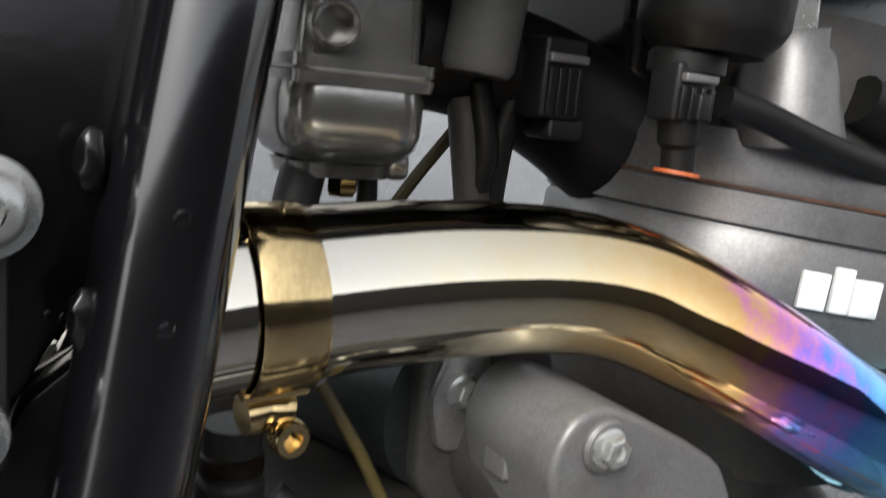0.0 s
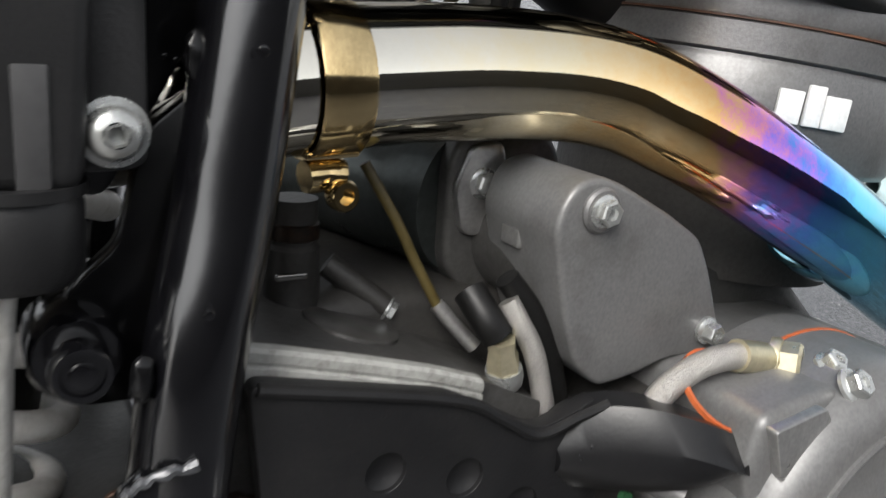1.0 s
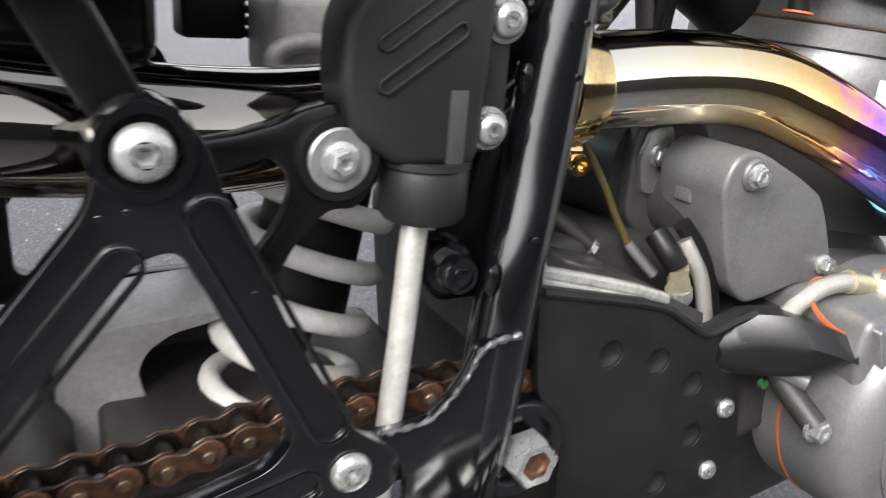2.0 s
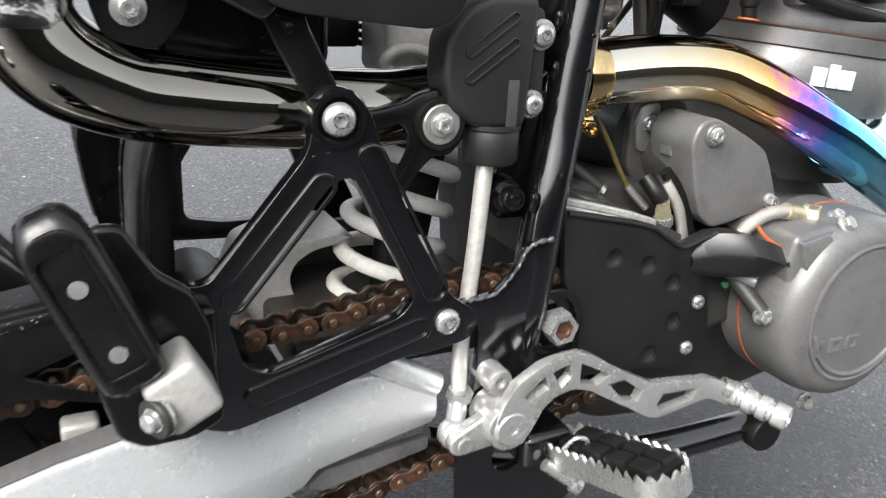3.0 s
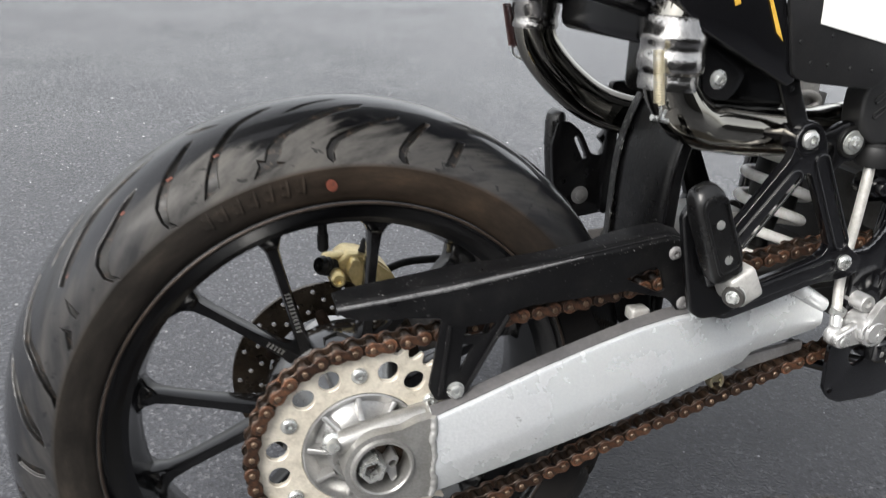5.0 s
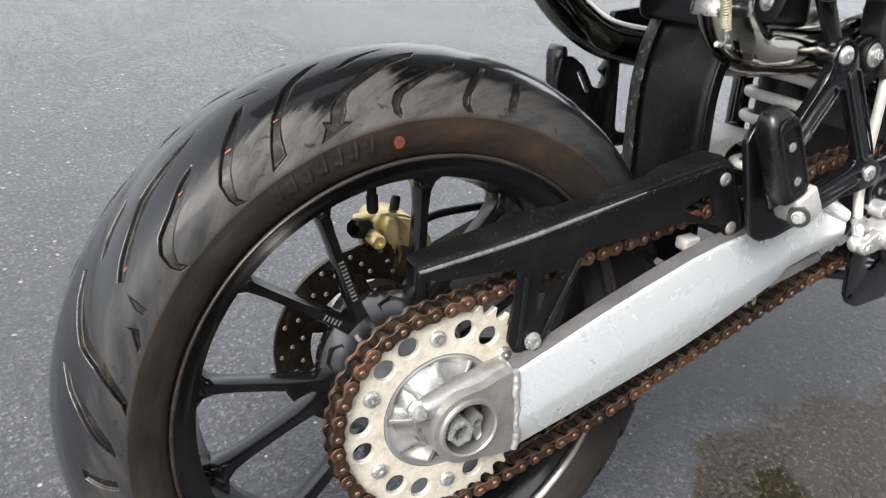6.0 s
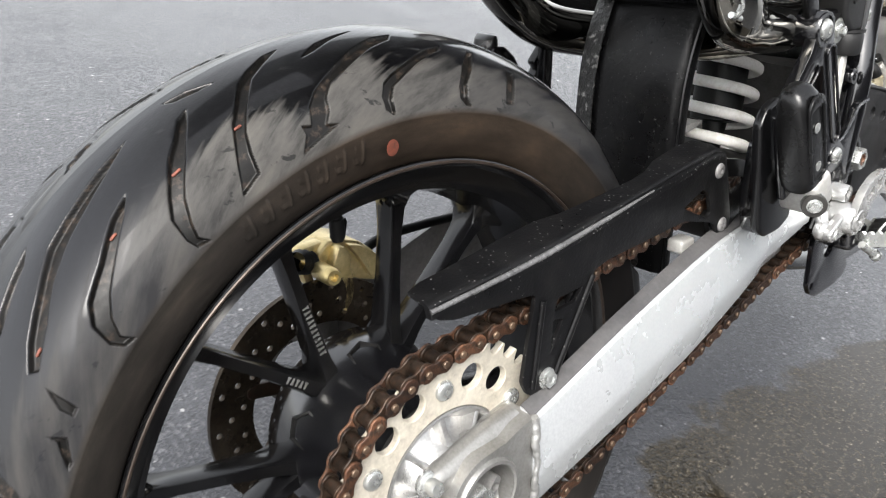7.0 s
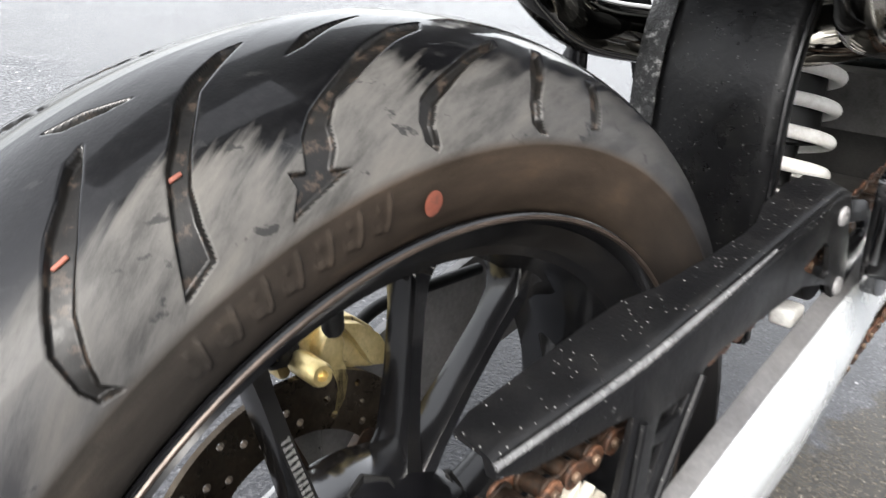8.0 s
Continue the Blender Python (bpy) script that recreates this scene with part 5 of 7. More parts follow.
for z, hx, y0, y1 in ((0.009, 0.0128, -0.0125, 0.007), (0.013, 0.0145, -0.0160, 0.009), (0.025, 0.0152, -0.0168, 0.010), (0.05, 0.0155, -0.0165, 0.010), (0.075, 0.0155, -0.0155, 0.010), (0.087, 0.0142, -0.0135, 0.009), (0.094, 0.0110, -0.0095, 0.007), (0.097, 0.006, -0.004, 0.003)):
    sq = fillet([(-hx, y0), (hx, y0), (hx, y1), (-hx, y1)], 0.008, 4)
    loops.append([PX @ Vector((a, b, z)) for a, b in sq])
part("rubber_pad", loft(loops), PEGRUBBER, peg, "black rubber pad")
rim_bm = bmesh.new()
plate(fillet([(-0.0118, 0.018), (0.0118, 0.018), (0.0118, 0.084), (0.006, 0.091), (-0.006, 0.091), (-0.0118, 0.084)], 0.005), -0.0178, -0.0150, [fillet([(-0.0092, 0.0205), (0.0092, 0.0205), (0.0092, 0.0815), (-0.0092, 0.0815)], 0.004)], bevel=0.001, bm=rim_bm)
bmesh.ops.transform(rim_bm, matrix=PX, verts=rim_bm.verts)
part("pad_rim", rim_bm, PEGRUBBER, peg, "raised rim of the pad")
part("core", box((-0.011, 0.006, -0.004), (0.011, 0.0135, 0.074), 0.003, m=PX), BLACK, peg, "black alloy peg core")
for z in (0.064, 0.030):
    part("hole_plug", lathe([(0, 0), (0.0040, 0), (0.0040, 0.0006), (0, 0.0008)], 16, PX @ aim((0.000, -0.0164, z))), ZINC, peg, "pale hole through the rubber")
hm = Matrix.Translation((0.3150, -0.1850, 0.4735)) @ Matrix.Rotation(radians(-28), 4, "Y")
part("hinge_block", box((-0.0125, -0.017, -0.0150), (0.0145, 0.017, 0.0160), 0.0045, m=hm), PALECAST, peg, "silver hinge block")
PINM = Matrix.Translation((0.3150, -0.1925, 0.4690)) @ Vector((1, 0.65, 0.12)).to_track_quat("Z", "Y").to_matrix().to_4x4()
part("hinge_pin", lathe([(0, -0.0205), (0.0040, -0.0205), (0.0048, -0.0195), (0.0048, -0.0165), (0.0062, -0.0165), (0.0062, -0.015), (0.0050, -0.015), (0.0050, 0.017), (0, 0.017)], 24, PINM), ZINC, peg, "bright hinge bolt")
part("pin_washer", lathe([(0.0060, -0.0165), (0.0092, -0.0165), (0.0098, -0.0158), (0.0098, -0.0135), (0.0060, -0.0135)], 28, PINM, close=True), ENGINEDARK, peg, "dark washer under the hinge bolt")
part("pin_washer", lathe([(0.0050, -0.0132), (0.0102, -0.0132), (0.0102, -0.0115), (0.0050, -0.0115)], 28, PINM, close=True), ZINC, peg)
clev = fillet([(0.2660, 0.5300), (0.2740, 0.5430), (0.2890, 0.5490), (0.2975, 0.5480), (0.3116, 0.5234), (0.3266, 0.5128), (0.3349, 0.4934), (0.3400, 0.4400), (0.3240, 0.4320), (0.3000, 0.4310), (0.2880, 0.4390), (0.2760, 0.4850)], 0.005)
part("clevis", plate(clev, -0.1665, -0.1575, bevel=0.003, seg=3), SATIN, peg, "black clevis plate behind the folded peg")
part("clevis_web", box((0.3220, -0.1560, 0.4340), (0.3400, -0.1300, 0.4980), 0.004), SATIN, peg)

# ---- frame
frm = new("frame")
frm.parent = bike
tagged(frm, "glossy black tubular frame with dull weld beads")
part("upright_tube", tube([(0.5940, -0.0970, 0.745, 0.0138), (0.5858, -0.1005, 0.69, 0.0138), (0.5770, -0.1040, 0.635, 0.0138), (0.5670, -0.1090, 0.57, 0.0138), (0.5560, -0.1160, 0.52, 0.0138), (0.5500, -0.1165, 0.468, 0.0138), (0.5430, -0.1140, 0.415, 0.0135), (0.534, -0.106, 0.365, 0.0130)], 0.0138, 32, 8), BLACK, frm, "glossy black frame tube")
gus = fillet([(0.5600, 0.5040), (0.5570, 0.4600), (0.5480, 0.4100), (0.5390, 0.3900), (0.5400, 0.3600), (0.5750, 0.3350), (0.5947, 0.3100), (0.5900, 0.3000), (0.5675, 0.2935), (0.5213, 0.2925), (0.5080, 0.2990), (0.4990, 0.3120),
              (0.4960, 0.3560), (0.5060, 0.4100), (0.5080, 0.4440), (0.5040, 0.4540), (0.4925, 0.4600), (0.4925, 0.4683), (0.5011, 0.4678), (0.5160, 0.4698), (0.5257, 0.4784), (0.5323, 0.4875), (0.5359, 0.4971), (0.5421, 0.5018)], 0.003)
part("gusset", plate(gus, -0.1280, -0.1225, [ring(0.535, 0.347, 0.012, 20), ring(0.5075, 0.309, 0.0042, 14)], bevel=0.003, seg=3), BLACK, frm, "black pressed gusset round the swingarm pivot")
bead = bmesh.new()
wpath = smooth_path([(0.4925, -0.1280, 0.4683), (0.5011, -0.1282, 0.4680), (0.5160, -0.1284, 0.4700), (0.5257, -0.1286, 0.4786), (0.5323, -0.1290, 0.4877), (0.5365, -0.1300, 0.4975), (0.5430, -0.1310, 0.5020), (0.5540, -0.1315, 0.5035)], 6)
tube([(q[0], q[1], q[2] + 0.0005 * math.sin(2.3 * k), 0.0012 + 0.0004 * math.sin(1.7 * k) + 0.0006 * (k / len(wpath)) ** 3) for k, q in enumerate(wpath)], 0.0013, 8, 0, bm=bead)
part("weld_bead", bead, surface("lacquered_weld", (0.04, 0.042, 0.047), (0.13, 0.133, 0.14), (0.16, 0.3), metal=0.5, relief=0.5, big=180, fine=700), frm, "glinting weld bead")
for c in ((0.5420, -0.124, 0.5262), (0.5590, -0.109, 0.605), (0.560, -0.107, 0.635)):
    own = bmesh.new()
    bmesh.ops.create_icosphere(own, subdivisions=3, radius=0.0055)
    bmesh.ops.transform(own, matrix=Matrix.Translation(c) @ Matrix.Diagonal((0.55, 0.5, 1.2, 1)), verts=own.verts)
    for v in own.verts:
        v.co += Vector((1, 0.4, 0.3)) * (noise.noise(v.co * 400) * 0.0012)
    part("weld_blob", own, SATIN, frm)
gus2 = fillet([(0.566, 0.60), (0.548, 0.585), (0.541, 0.555), (0.530, 0.545), (0.518, 0.525), (0.53, 0.51), (0.556, 0.51)], 0.004)
part("gusset", plate(gus2, -0.1020, -0.0930, bevel=0.002), SATIN, frm)
gus3 = fillet([(0.575, 0.70), (0.553, 0.69), (0.528, 0.665), (0.524, 0.57), (0.538, 0.567), (0.556, 0.60), (0.566, 0.62)], 0.005)
part("bracket", plate(gus3, -0.1000, -0.0930, bevel=0.0015), SATIN, frm, "black mounting bracket")
m = aim((0.5285, -0.1210, 0.5292))
part("stud", lathe([(0, -0.03), (0.0118, -0.03), (0.0118, -0.009), (0.0105, -0.007), (0.0078, -0.007), (0.0078, 0.002), (0.0070, 0.0034), (0.0054, 0.0034), (0.0050, 0.0024), (0.0034, 0.0024), (0.003, 0.0044), (0, 0.0048)], 28, m), BLACK, frm, "black capped frame boss")
for c in ((0.5570, -0.1304, 0.544), (0.5722, -0.1274, 0.628), (0.5700, -0.1284, 0.608)):
    part("rivet", lathe([(0, 0), (0.0016, 0), (0.0012, 0.0008), (0, 0.001)], 12, aim(c)), BLACK, frm)
part("lower_rail", tube([(0.50, -0.07, 0.33), (0.56, -0.075, 0.31), (0.70, -0.07, 0.275), (0.855, -0.055, 0.262)], 0.014, 16, 6, flat=0.7), BLACK, frm, "black lower rail")
part("rail_end", lathe([(0, -0.006), (0.0165, -0.006), (0.018, -0.004), (0.018, 0.012), (0.0165, 0.014), (0, 0.014)], 28, aim((0.852, -0.062, 0.2600))), RUBBER, frm, "round black rail end")
part("far_tube", tube([(0.596, 0.100, 0.745), (0.5770, 0.1100, 0.63), (0.5640, 0.1145, 0.525), (0.5565, 0.1150, 0.43)], 0.0128, 20, 6), BLACK, frm)
part("cross_tube", tube([(0.585, -0.10, 0.70), (0.585, 0.10, 0.70)], 0.013, 16, 0), BLACK, frm)
part("subframe_tube", tube([(0.58, -0.095, 0.69), (0.45, -0.085, 0.672), (0.30, -0.08, 0.69), (0.1, -0.075, 0.74)], 0.011, 16, 6), BLACK, frm, "black seat rail")
part("subframe_tube", tube([(0.58, 0.095, 0.69), (0.45, 0.085, 0.672), (0.30, 0.08, 0.69), (0.1, 0.075, 0.74)], 0.011, 16, 6), BLACK, frm)

# ---- black linkage cover with its rod
cov = new("linkage_cover")
cov.parent = bike
tagged(cov, "matt black plastic linkage cover with two slanting grooves")
body = fillet([(0.4900, 0.6440), (0.5060, 0.6500), (0.5350, 0.6500), (0.5335, 0.6150), (0.5305, 0.5740), (0.4975, 0.5750), (0.4800, 0.5880), (0.4755, 0.6030), (0.4765, 0.6250), (0.4800, 0.6330)], 0.006)
part("shell", plate(body, -0.1265, -0.098, bevel=0.006, seg=4), COVERPLASTIC, cov)
part("skirt", lathe([(0, 0.0), (0.0150, 0.0), (0.0172, 0.003), (0.0172, 0.019), (0.0160, 0.0215), (0, 0.0215)], 36, aim((0.5142, -0.1130, 0.5520), (0.02, 0, 1))), COVERPLASTIC, cov, "black rubber skirt")
part("lip", lathe([(0.0150, 0), (0.0182, 0), (0.0182, 0.0028), (0.0150, 0.0028)], 36, aim((0.5142, -0.1130, 0.5735), (0.02, 0, 1)), close=True), COVERPLASTIC, cov)
gro = bmesh.new()
for p, q in (((0.4905, 0.6190), (0.5180, 0.6385)), ((0.4910, 0.6045), (0.5190, 0.6240))):
    plate(slot(p, q, 0.0031), -0.1282, -0.1255, [slot(p, q, 0.0020)], bevel=0.0007, bm=gro)
part("groove_rim", gro, COVERPLASTIC, cov)
part("inset", plate(fillet([(0.5165, 0.6030), (0.5240, 0.6030), (0.5235, 0.5755), (0.5165, 0.5755)], 0.001), -0.1272, -0.1255, bevel=0.0004), surface("dark_grey_inset", (0.03, 0.03, 0.031), (0.042, 0.042, 0.043), (0.4, 0.55), relief=0.2), cov, "dark grey inset strip")
ear = fillet([(0.5300, 0.6440), (0.5440, 0.6430), (0.5460, 0.62), (0.5460, 0.5780), (0.5280, 0.5770)], 0.005)
part("mount_ear", plate(ear, -0.1170, -0.1090, bevel=0.0015), COVERPLASTIC, cov)
screw("button", (0.5378, -0.1185, 0.5873), 0.0068, cov, 0.0055, washer=0.0084)
screw("button", (0.5420, -0.1180, 0.6279), 0.0072, cov, 0.0055, washer=0.0090)
rod = new("shift_rod")
rod.parent = bike
tagged(rod, "slim silver-white shift rod with ball joint")
RODM = surface("dull_silver_rod", (0.5, 0.49, 0.46), (0.66, 0.65, 0.62), (0.3, 0.45), metal=0.5, relief=0.05, big=50, dirt=(0.3, 0.27, 0.22), dirt_amount=0.5)
part("rod", tube([(0.5125, -0.1130, 0.5550, 0.0054), (0.5100, -0.1155, 0.543, 0.0054), (0.5070, -0.1162, 0.503, 0.0054), (0.5030, -0.1168, 0.462, 0.0054), (0.4985, -0.1200, 0.430, 0.0053), (0.4955, -0.1260, 0.405, 0.0052)], 0.006, 18, 4), RODM, rod)
part("lock_nut", lathe([(0, 0), (0.0085, 0), (0.0085, 0.008), (0, 0.008)], 6, aim((0.4948, -0.1275, 0.399), (0.12, -0.2, 1))), ZINC, rod)
part("joint_neck", tube([(0.4950, -0.1270, 0.402), (0.4905, -0.134, 0.388)], 0.0066, 16, 0), POLISHED, rod)
part("ball_joint", lathe([(0, -0.006), (0.0085, -0.006), (0.0108, -0.003), (0.0108, 0.003), (0.0085, 0.006), (0, 0.006)], 28, aim((0.4885, -0.1360, 0.3805))), POLISHED, rod, "silver ball joint")

# ---- shift lever
lev = new("shift_lever")
lev.parent = bike
tagged(lev, "silver skeleton gear-shift lever")


arm2 = fillet([(0.5060, 0.3960), (0.5121, 0.4094), (0.5184, 0.4199), (0.5368, 0.4308), (0.5464, 0.4330), (0.5661, 0.4345), (0.5741, 0.4315), (0.5995, 0.4155), (0.6286, 0.4000), (0.6398, 0.3991), (0.6804, 0.3950), (0.6932, 0.3895), (0.7034, 0.3823), (0.7089, 0.3698), (0.7032, 0.3676),
               (0.6834, 0.3779), (0.6774, 0.3789), (0.6355, 0.3724), (0.6267, 0.3749), (0.5745, 0.4061), (0.5613, 0.4097), (0.5490, 0.4070), (0.5397, 0.4000), (0.5330, 0.3870), (0.5250, 0.3760)], 0.003)
def widened(c, k):
    mx, mz = sum(q[0] for q in c) / len(c), sum(q[1] for q in c) / len(c)
    return [(mx + (q[0] - mx) * k, mz + (q[1] - mz) * k) for q in c]


cuts = [fillet(widened(c, 1.32), 0.001) for c in ([(0.5270, 0.4116), (0.5378, 0.4205), (0.5405, 0.4140), (0.5302, 0.4085)], [(0.5466, 0.4236), (0.5560, 0.4268), (0.5577, 0.4197), (0.5522, 0.4145)], [(0.5684, 0.4135), (0.5683, 0.4246), (0.5868, 0.4150), (0.5790, 0.4106)],
                                   [(0.5939, 0.4053), (0.6033, 0.4062), (0.6160, 0.3969), (0.6137, 0.3920), (0.6049, 0.3940)], [(0.6372, 0.3831), (0.6403, 0.3890), (0.6631, 0.3880), (0.6610, 0.3815), (0.6401, 0.3785)])]
part("lever_arm", plate(arm2, -0.1595, -0.1515, cuts, bevel=0.0013, seg=3), POLISHED, lev)
part("rear_arm", plate(slot((0.4880, 0.3790), (0.5185, 0.3880), 0.0085, 0.0145), -0.1500, -0.1390, bevel=0.0025, seg=3), POLISHED, lev)
part("joint_screw", lathe([(0, 0), (0.0056, 0), (0.005, 0.0015), (0.0025, 0.0015), (0, 0.0008)], 20, aim((0.4900, -0.1500, 0.3785))), ZINC, lev)
part("pivot", lathe([(0, -0.02), (0.0165, -0.02), (0.0165, 0.006), (0.0155, 0.0075), (0.0125, 0.008), (0.0105, 0.0105), (0.0035, 0.0105), (0.003, 0.007), (0, 0.007)], 36, aim((0.5180, -0.1500, 0.3895))), POLISHED, lev, "round silver pivot with socket screw")
tipm = aim((0.7060, -0.1560, 0.3765), (0.42, -0.88, -0.12))
part("toe_piece", lathe([(0, -0.004), (0.007, -0.004), (0.0095, 0.0), (0.0095, 0.006), (0.0078, 0.0075), (0.0078, 0.0095), (0.0095, 0.011), (0.0095, 0.017), (0.0078, 0.0185), (0.0078, 0.0205), (0.0095, 0.022), (0.0095, 0.028), (0.0078, 0.0295), (0.0078, 0.0315), (0.0095, 0.033), (0.0095, 0.041), (0.0085, 0.043), (0.0065, 0.043), (0.006, 0.040), (0, 0.040)], 28, tipm), POLISHED, lev, "ribbed silver toe piece")
part("toe_spring", lathe([(0.0062, i * 0.0016 + d) if k else (0.0072, i * 0.0016 + d) for i in range(5) for k, d in ((0, 0), (1, 0.0008))], 18, aim((0.6960, -0.1555, 0.3835), (1, -0.5, -0.4))), ZINC, lev)
part("stop_peg", lathe([(0, -0.022), (0.0095, -0.022), (0.0095, 0.004), (0.0085, 0.006), (0.004, 0.006), (0.0035, 0.003), (0, 0.003)], 28, aim((0.5155, -0.1390, 0.4150))), POLISHED, lev, "silver stop bolt")

# ---- rider's footpeg
fp = new("rider_footpeg")
fp.parent = bike
tagged(fp, "toothed steel rider footpeg with a black rubber insert")
FP = Matrix.Translation((0.5698, -0.1484, 0.3513)) @ Matrix.Rotation(radians(-79.9), 4, "Z") @ Matrix.Rotation(radians(-14.9), 4, "Y") @ Matrix.Rotation(radians(7.2), 4, "X") @ Matrix.Diagonal((0.92, 0.92, 1.0, 1.0))
base = slot((0.012, 0.0), (0.088, 0.0), 0.020, 0.0215, 14)
dens = []
for i in range(len(base)):
    a, b = Vector(base[i]), Vector(base[(i + 1) % len(base)])
    k = max(1, int((b - a).length / 0.0022))
    dens += [tuple(a.lerp(b, j / k)) for j in range(k)]
wall = bmesh.new()
rows, run = [], 0.0
cen = Vector((0.05, 0.0))
prev = dens[-1]
for p in dens:
    run += (Vector(p) - Vector(prev)).length
    prev = p
    s = (run / 0.0088) % 1.0
    zt = 0.0125 + 0.0065 * (1 - abs(2 * s - 1)) ** 0.8
    q = Vector(p) + (cen - Vector(p)).normalized() * 0.0028
    rows.append([Vector((p[0], p[1], 0)), Vector((p[0], p[1], zt)), Vector((q.x, q.y, zt)), Vector((q.x, q.y, 0))])
vv = [[wall.verts.new(FP @ c) for c in r] for r in rows]
for i in range(len(vv)):
    a, b = vv[i], vv[(i + 1) % len(vv)]
    for j in range(4):
        wall.faces.new((a[j], b[j], b[(j + 1) % 4], a[(j + 1) % 4]))
part("toothed_rail", wall, ZINC, fp, "zinc rail with saw teeth", smooth=30)
insert = part("rubber_insert", box((0.008, -0.0168, 0.002), (0.1, 0.0168, 0.0165), 0.004, 2, m=FP), RUBBER, fp, "black blocked rubber insert")
for i in range(4):
    for j in range(2):
        x0, y0 = 0.012 + 0.0215 * i, -0.0155 + 0.016 * j
        part("rubber_block", box((x0, y0, 0.006), (x0 + 0.0195, y0 + 0.0142, 0.0205), 0.0028, 2, m=FP), RUBBER, fp)
part("peg_mount", box((0.536, -0.150, 0.346), (0.574, -0.115, 0.372), 0.006), BLACK, fp, "black peg mount")
part("pivot_pin", lathe([(0, -0.012), (0.0042, -0.012), (0.0042, 0.012), (0.0062, 0.013), (0.0062, 0.018), (0, 0.018)], 18, aim((0.5560, -0.160, 0.3480), (0.75, -0.3, -0.55))), ZINC, fp, "zinc pivot pin")
part("spring_hook", tube([(0.552, -0.168, 0.372), (0.558, -0.172, 0.381), (0.566, -0.174, 0.379), (0.567, -0.172, 0.368)], 0.0015, 8, 6), ZINC, fp)

# ---- black guard plate with dimples
gp = new("engine_guard_plate")
gp.parent = bike
tagged(gp, "black plastic engine guard plate with pressed dimples and a heel knob")
pl = fillet([(0.5720, 0.5160), (0.6400, 0.5010), (0.6600, 0.4905), (0.6770, 0.4810), (0.6930, 0.4850), (0.7030, 0.4900), (0.7170, 0.4700), (0.7080, 0.4480), (0.7160, 0.4000), (0.7060, 0.3760), (0.6600, 0.3850), (0.5960, 0.3900), (0.5940, 0.4400), (0.5780, 0.4640), (0.5740, 0.5000)], 0.006)
dim = [(0.6175, 0.4772), (0.6480, 0.4686), (0.6732, 0.4517), (0.6788, 0.4202), (0.6599, 0.3960)]
part("plate", plate(pl, -0.1150, -0.1080, [ring(x, z, 0.0072, 24) for x, z in dim], bevel=0.0012, seg=3), PLASTIC, gp, "matt black plate")
for x, z in dim:
    part("dimple", lathe([(0.0080, -0.0012), (0.0064, -0.0022), (0.0045, -0.0034), (0.002, -0.0040), (0.0, -0.0041)], 28, aim((x, -0.1148, z))), PLASTIC, gp)
part("edge_bead", tube([(0.5745, -0.1155, 0.5140), (0.6400, -0.1155, 0.4995), (0.6600, -0.1155, 0.4890), (0.6770, -0.1155, 0.4795), (0.6930, -0.1170, 0.4840), (0.7040, -0.120, 0.4890)], 0.0021, 8, 6), PLASTIC, gp)
stations = np.array(((0.0, -0.118, -0.105, 0.4800, 0.4560), (0.25, -0.132, -0.11, 0.4890, 0.4560), (0.5, -0.146, -0.118, 0.4895, 0.4590), (0.75, -0.153, -0.125, 0.4845, 0.4630), (0.93, -0.154, -0.132, 0.4790, 0.4670), (1.0, -0.151, -0.138, 0.4765, 0.4690)))
fits = [np.polyfit(stations[:, 0], stations[:, k], 4) for k in range(1, 5)]
knob = []
for t in np.linspace(0, 1, 18):
    y0, y1, zt, zb = (float(np.polyval(c, t)) for c in fits)
    x, shrink = 0.6870 + 0.0660 * t, max(0.0, t - 0.86) / 0.14
    zm, ym = (zt + zb) / 2, (y0 + y1) / 2
    row = []
    for y, z in ((y0 + 0.010, zt), (y0, zt - 0.012), (y0 + 0.001, zb + 0.008), (y0 + 0.008, zb), (y1, zb + 0.002), (y1 + 0.004, zm), (y1, zt)):
        row.append(Vector((x, y + (ym - y) * 0.55 * shrink ** 2, z + (zm - z) * 0.55 * shrink ** 2)))
    knob.append(row)
kb = soften(loft(knob), 0.0022, 3, 0.5)
part("heel_knob", kb, surface("glossy_black_plastic", (0.0035, 0.0035, 0.004), (0.007, 0.007, 0.0078), (0.26, 0.38), relief=0.1, fine=600, dirt=(0.02, 0.02, 0.019), dirt_amount=0.3, spec=0.4, drops=0.4), gp, "protruding black heel knob", smooth=40)
screw("button", (0.7000, -0.1150, 0.4330), 0.0055, gp, 0.0035)
screw("button", (0.6950, -0.1150, 0.3960), 0.0055, gp, 0.0035)

# ---- engine
eng = new("engine")
eng.parent = bike
tagged(eng, "grimy grey single-cylinder engine with bolted covers and dark inner castings")
case = fillet([(0.585, 0.510), (0.640, 0.520), (0.70, 0.510), (0.76, 0.505), (0.86, 0.520), (0.93, 0.46), (0.94, 0.38), (0.88, 0.315), (0.76, 0.295), (0.66, 0.305), (0.60, 0.35)], 0.02)
part("crankcase", plate(case, -0.058, 0.12, bevel=0.012, seg=3), ENGINEDARK, eng, "dark crankcase")
m = aim((0.815, -0.128, 0.4280))
part("alternator_cover", lathe([(0.0, 0.040), (0.056, 0.040), (0.062, 0.0385), (0.0695, 0.034), (0.0730, 0.026), (0.0745, 0.016), (0.0745, 0.010), (0.0745, -0.03), (0.0, -0.03)], 72, m), ENGINE, eng, "round grey alternator cover")
step = fillet([(0.742, 0.470), (0.746, 0.492), (0.776, 0.4965), (0.806, 0.4955), (0.83, 0.492), (0.87, 0.49), (0.87, 0.43), (0.772, 0.43), (0.750, 0.448)], 0.006)
part("upper_cover", plate(step, -0.155, -0.05, bevel=0.007, seg=3), ENGINE, eng)
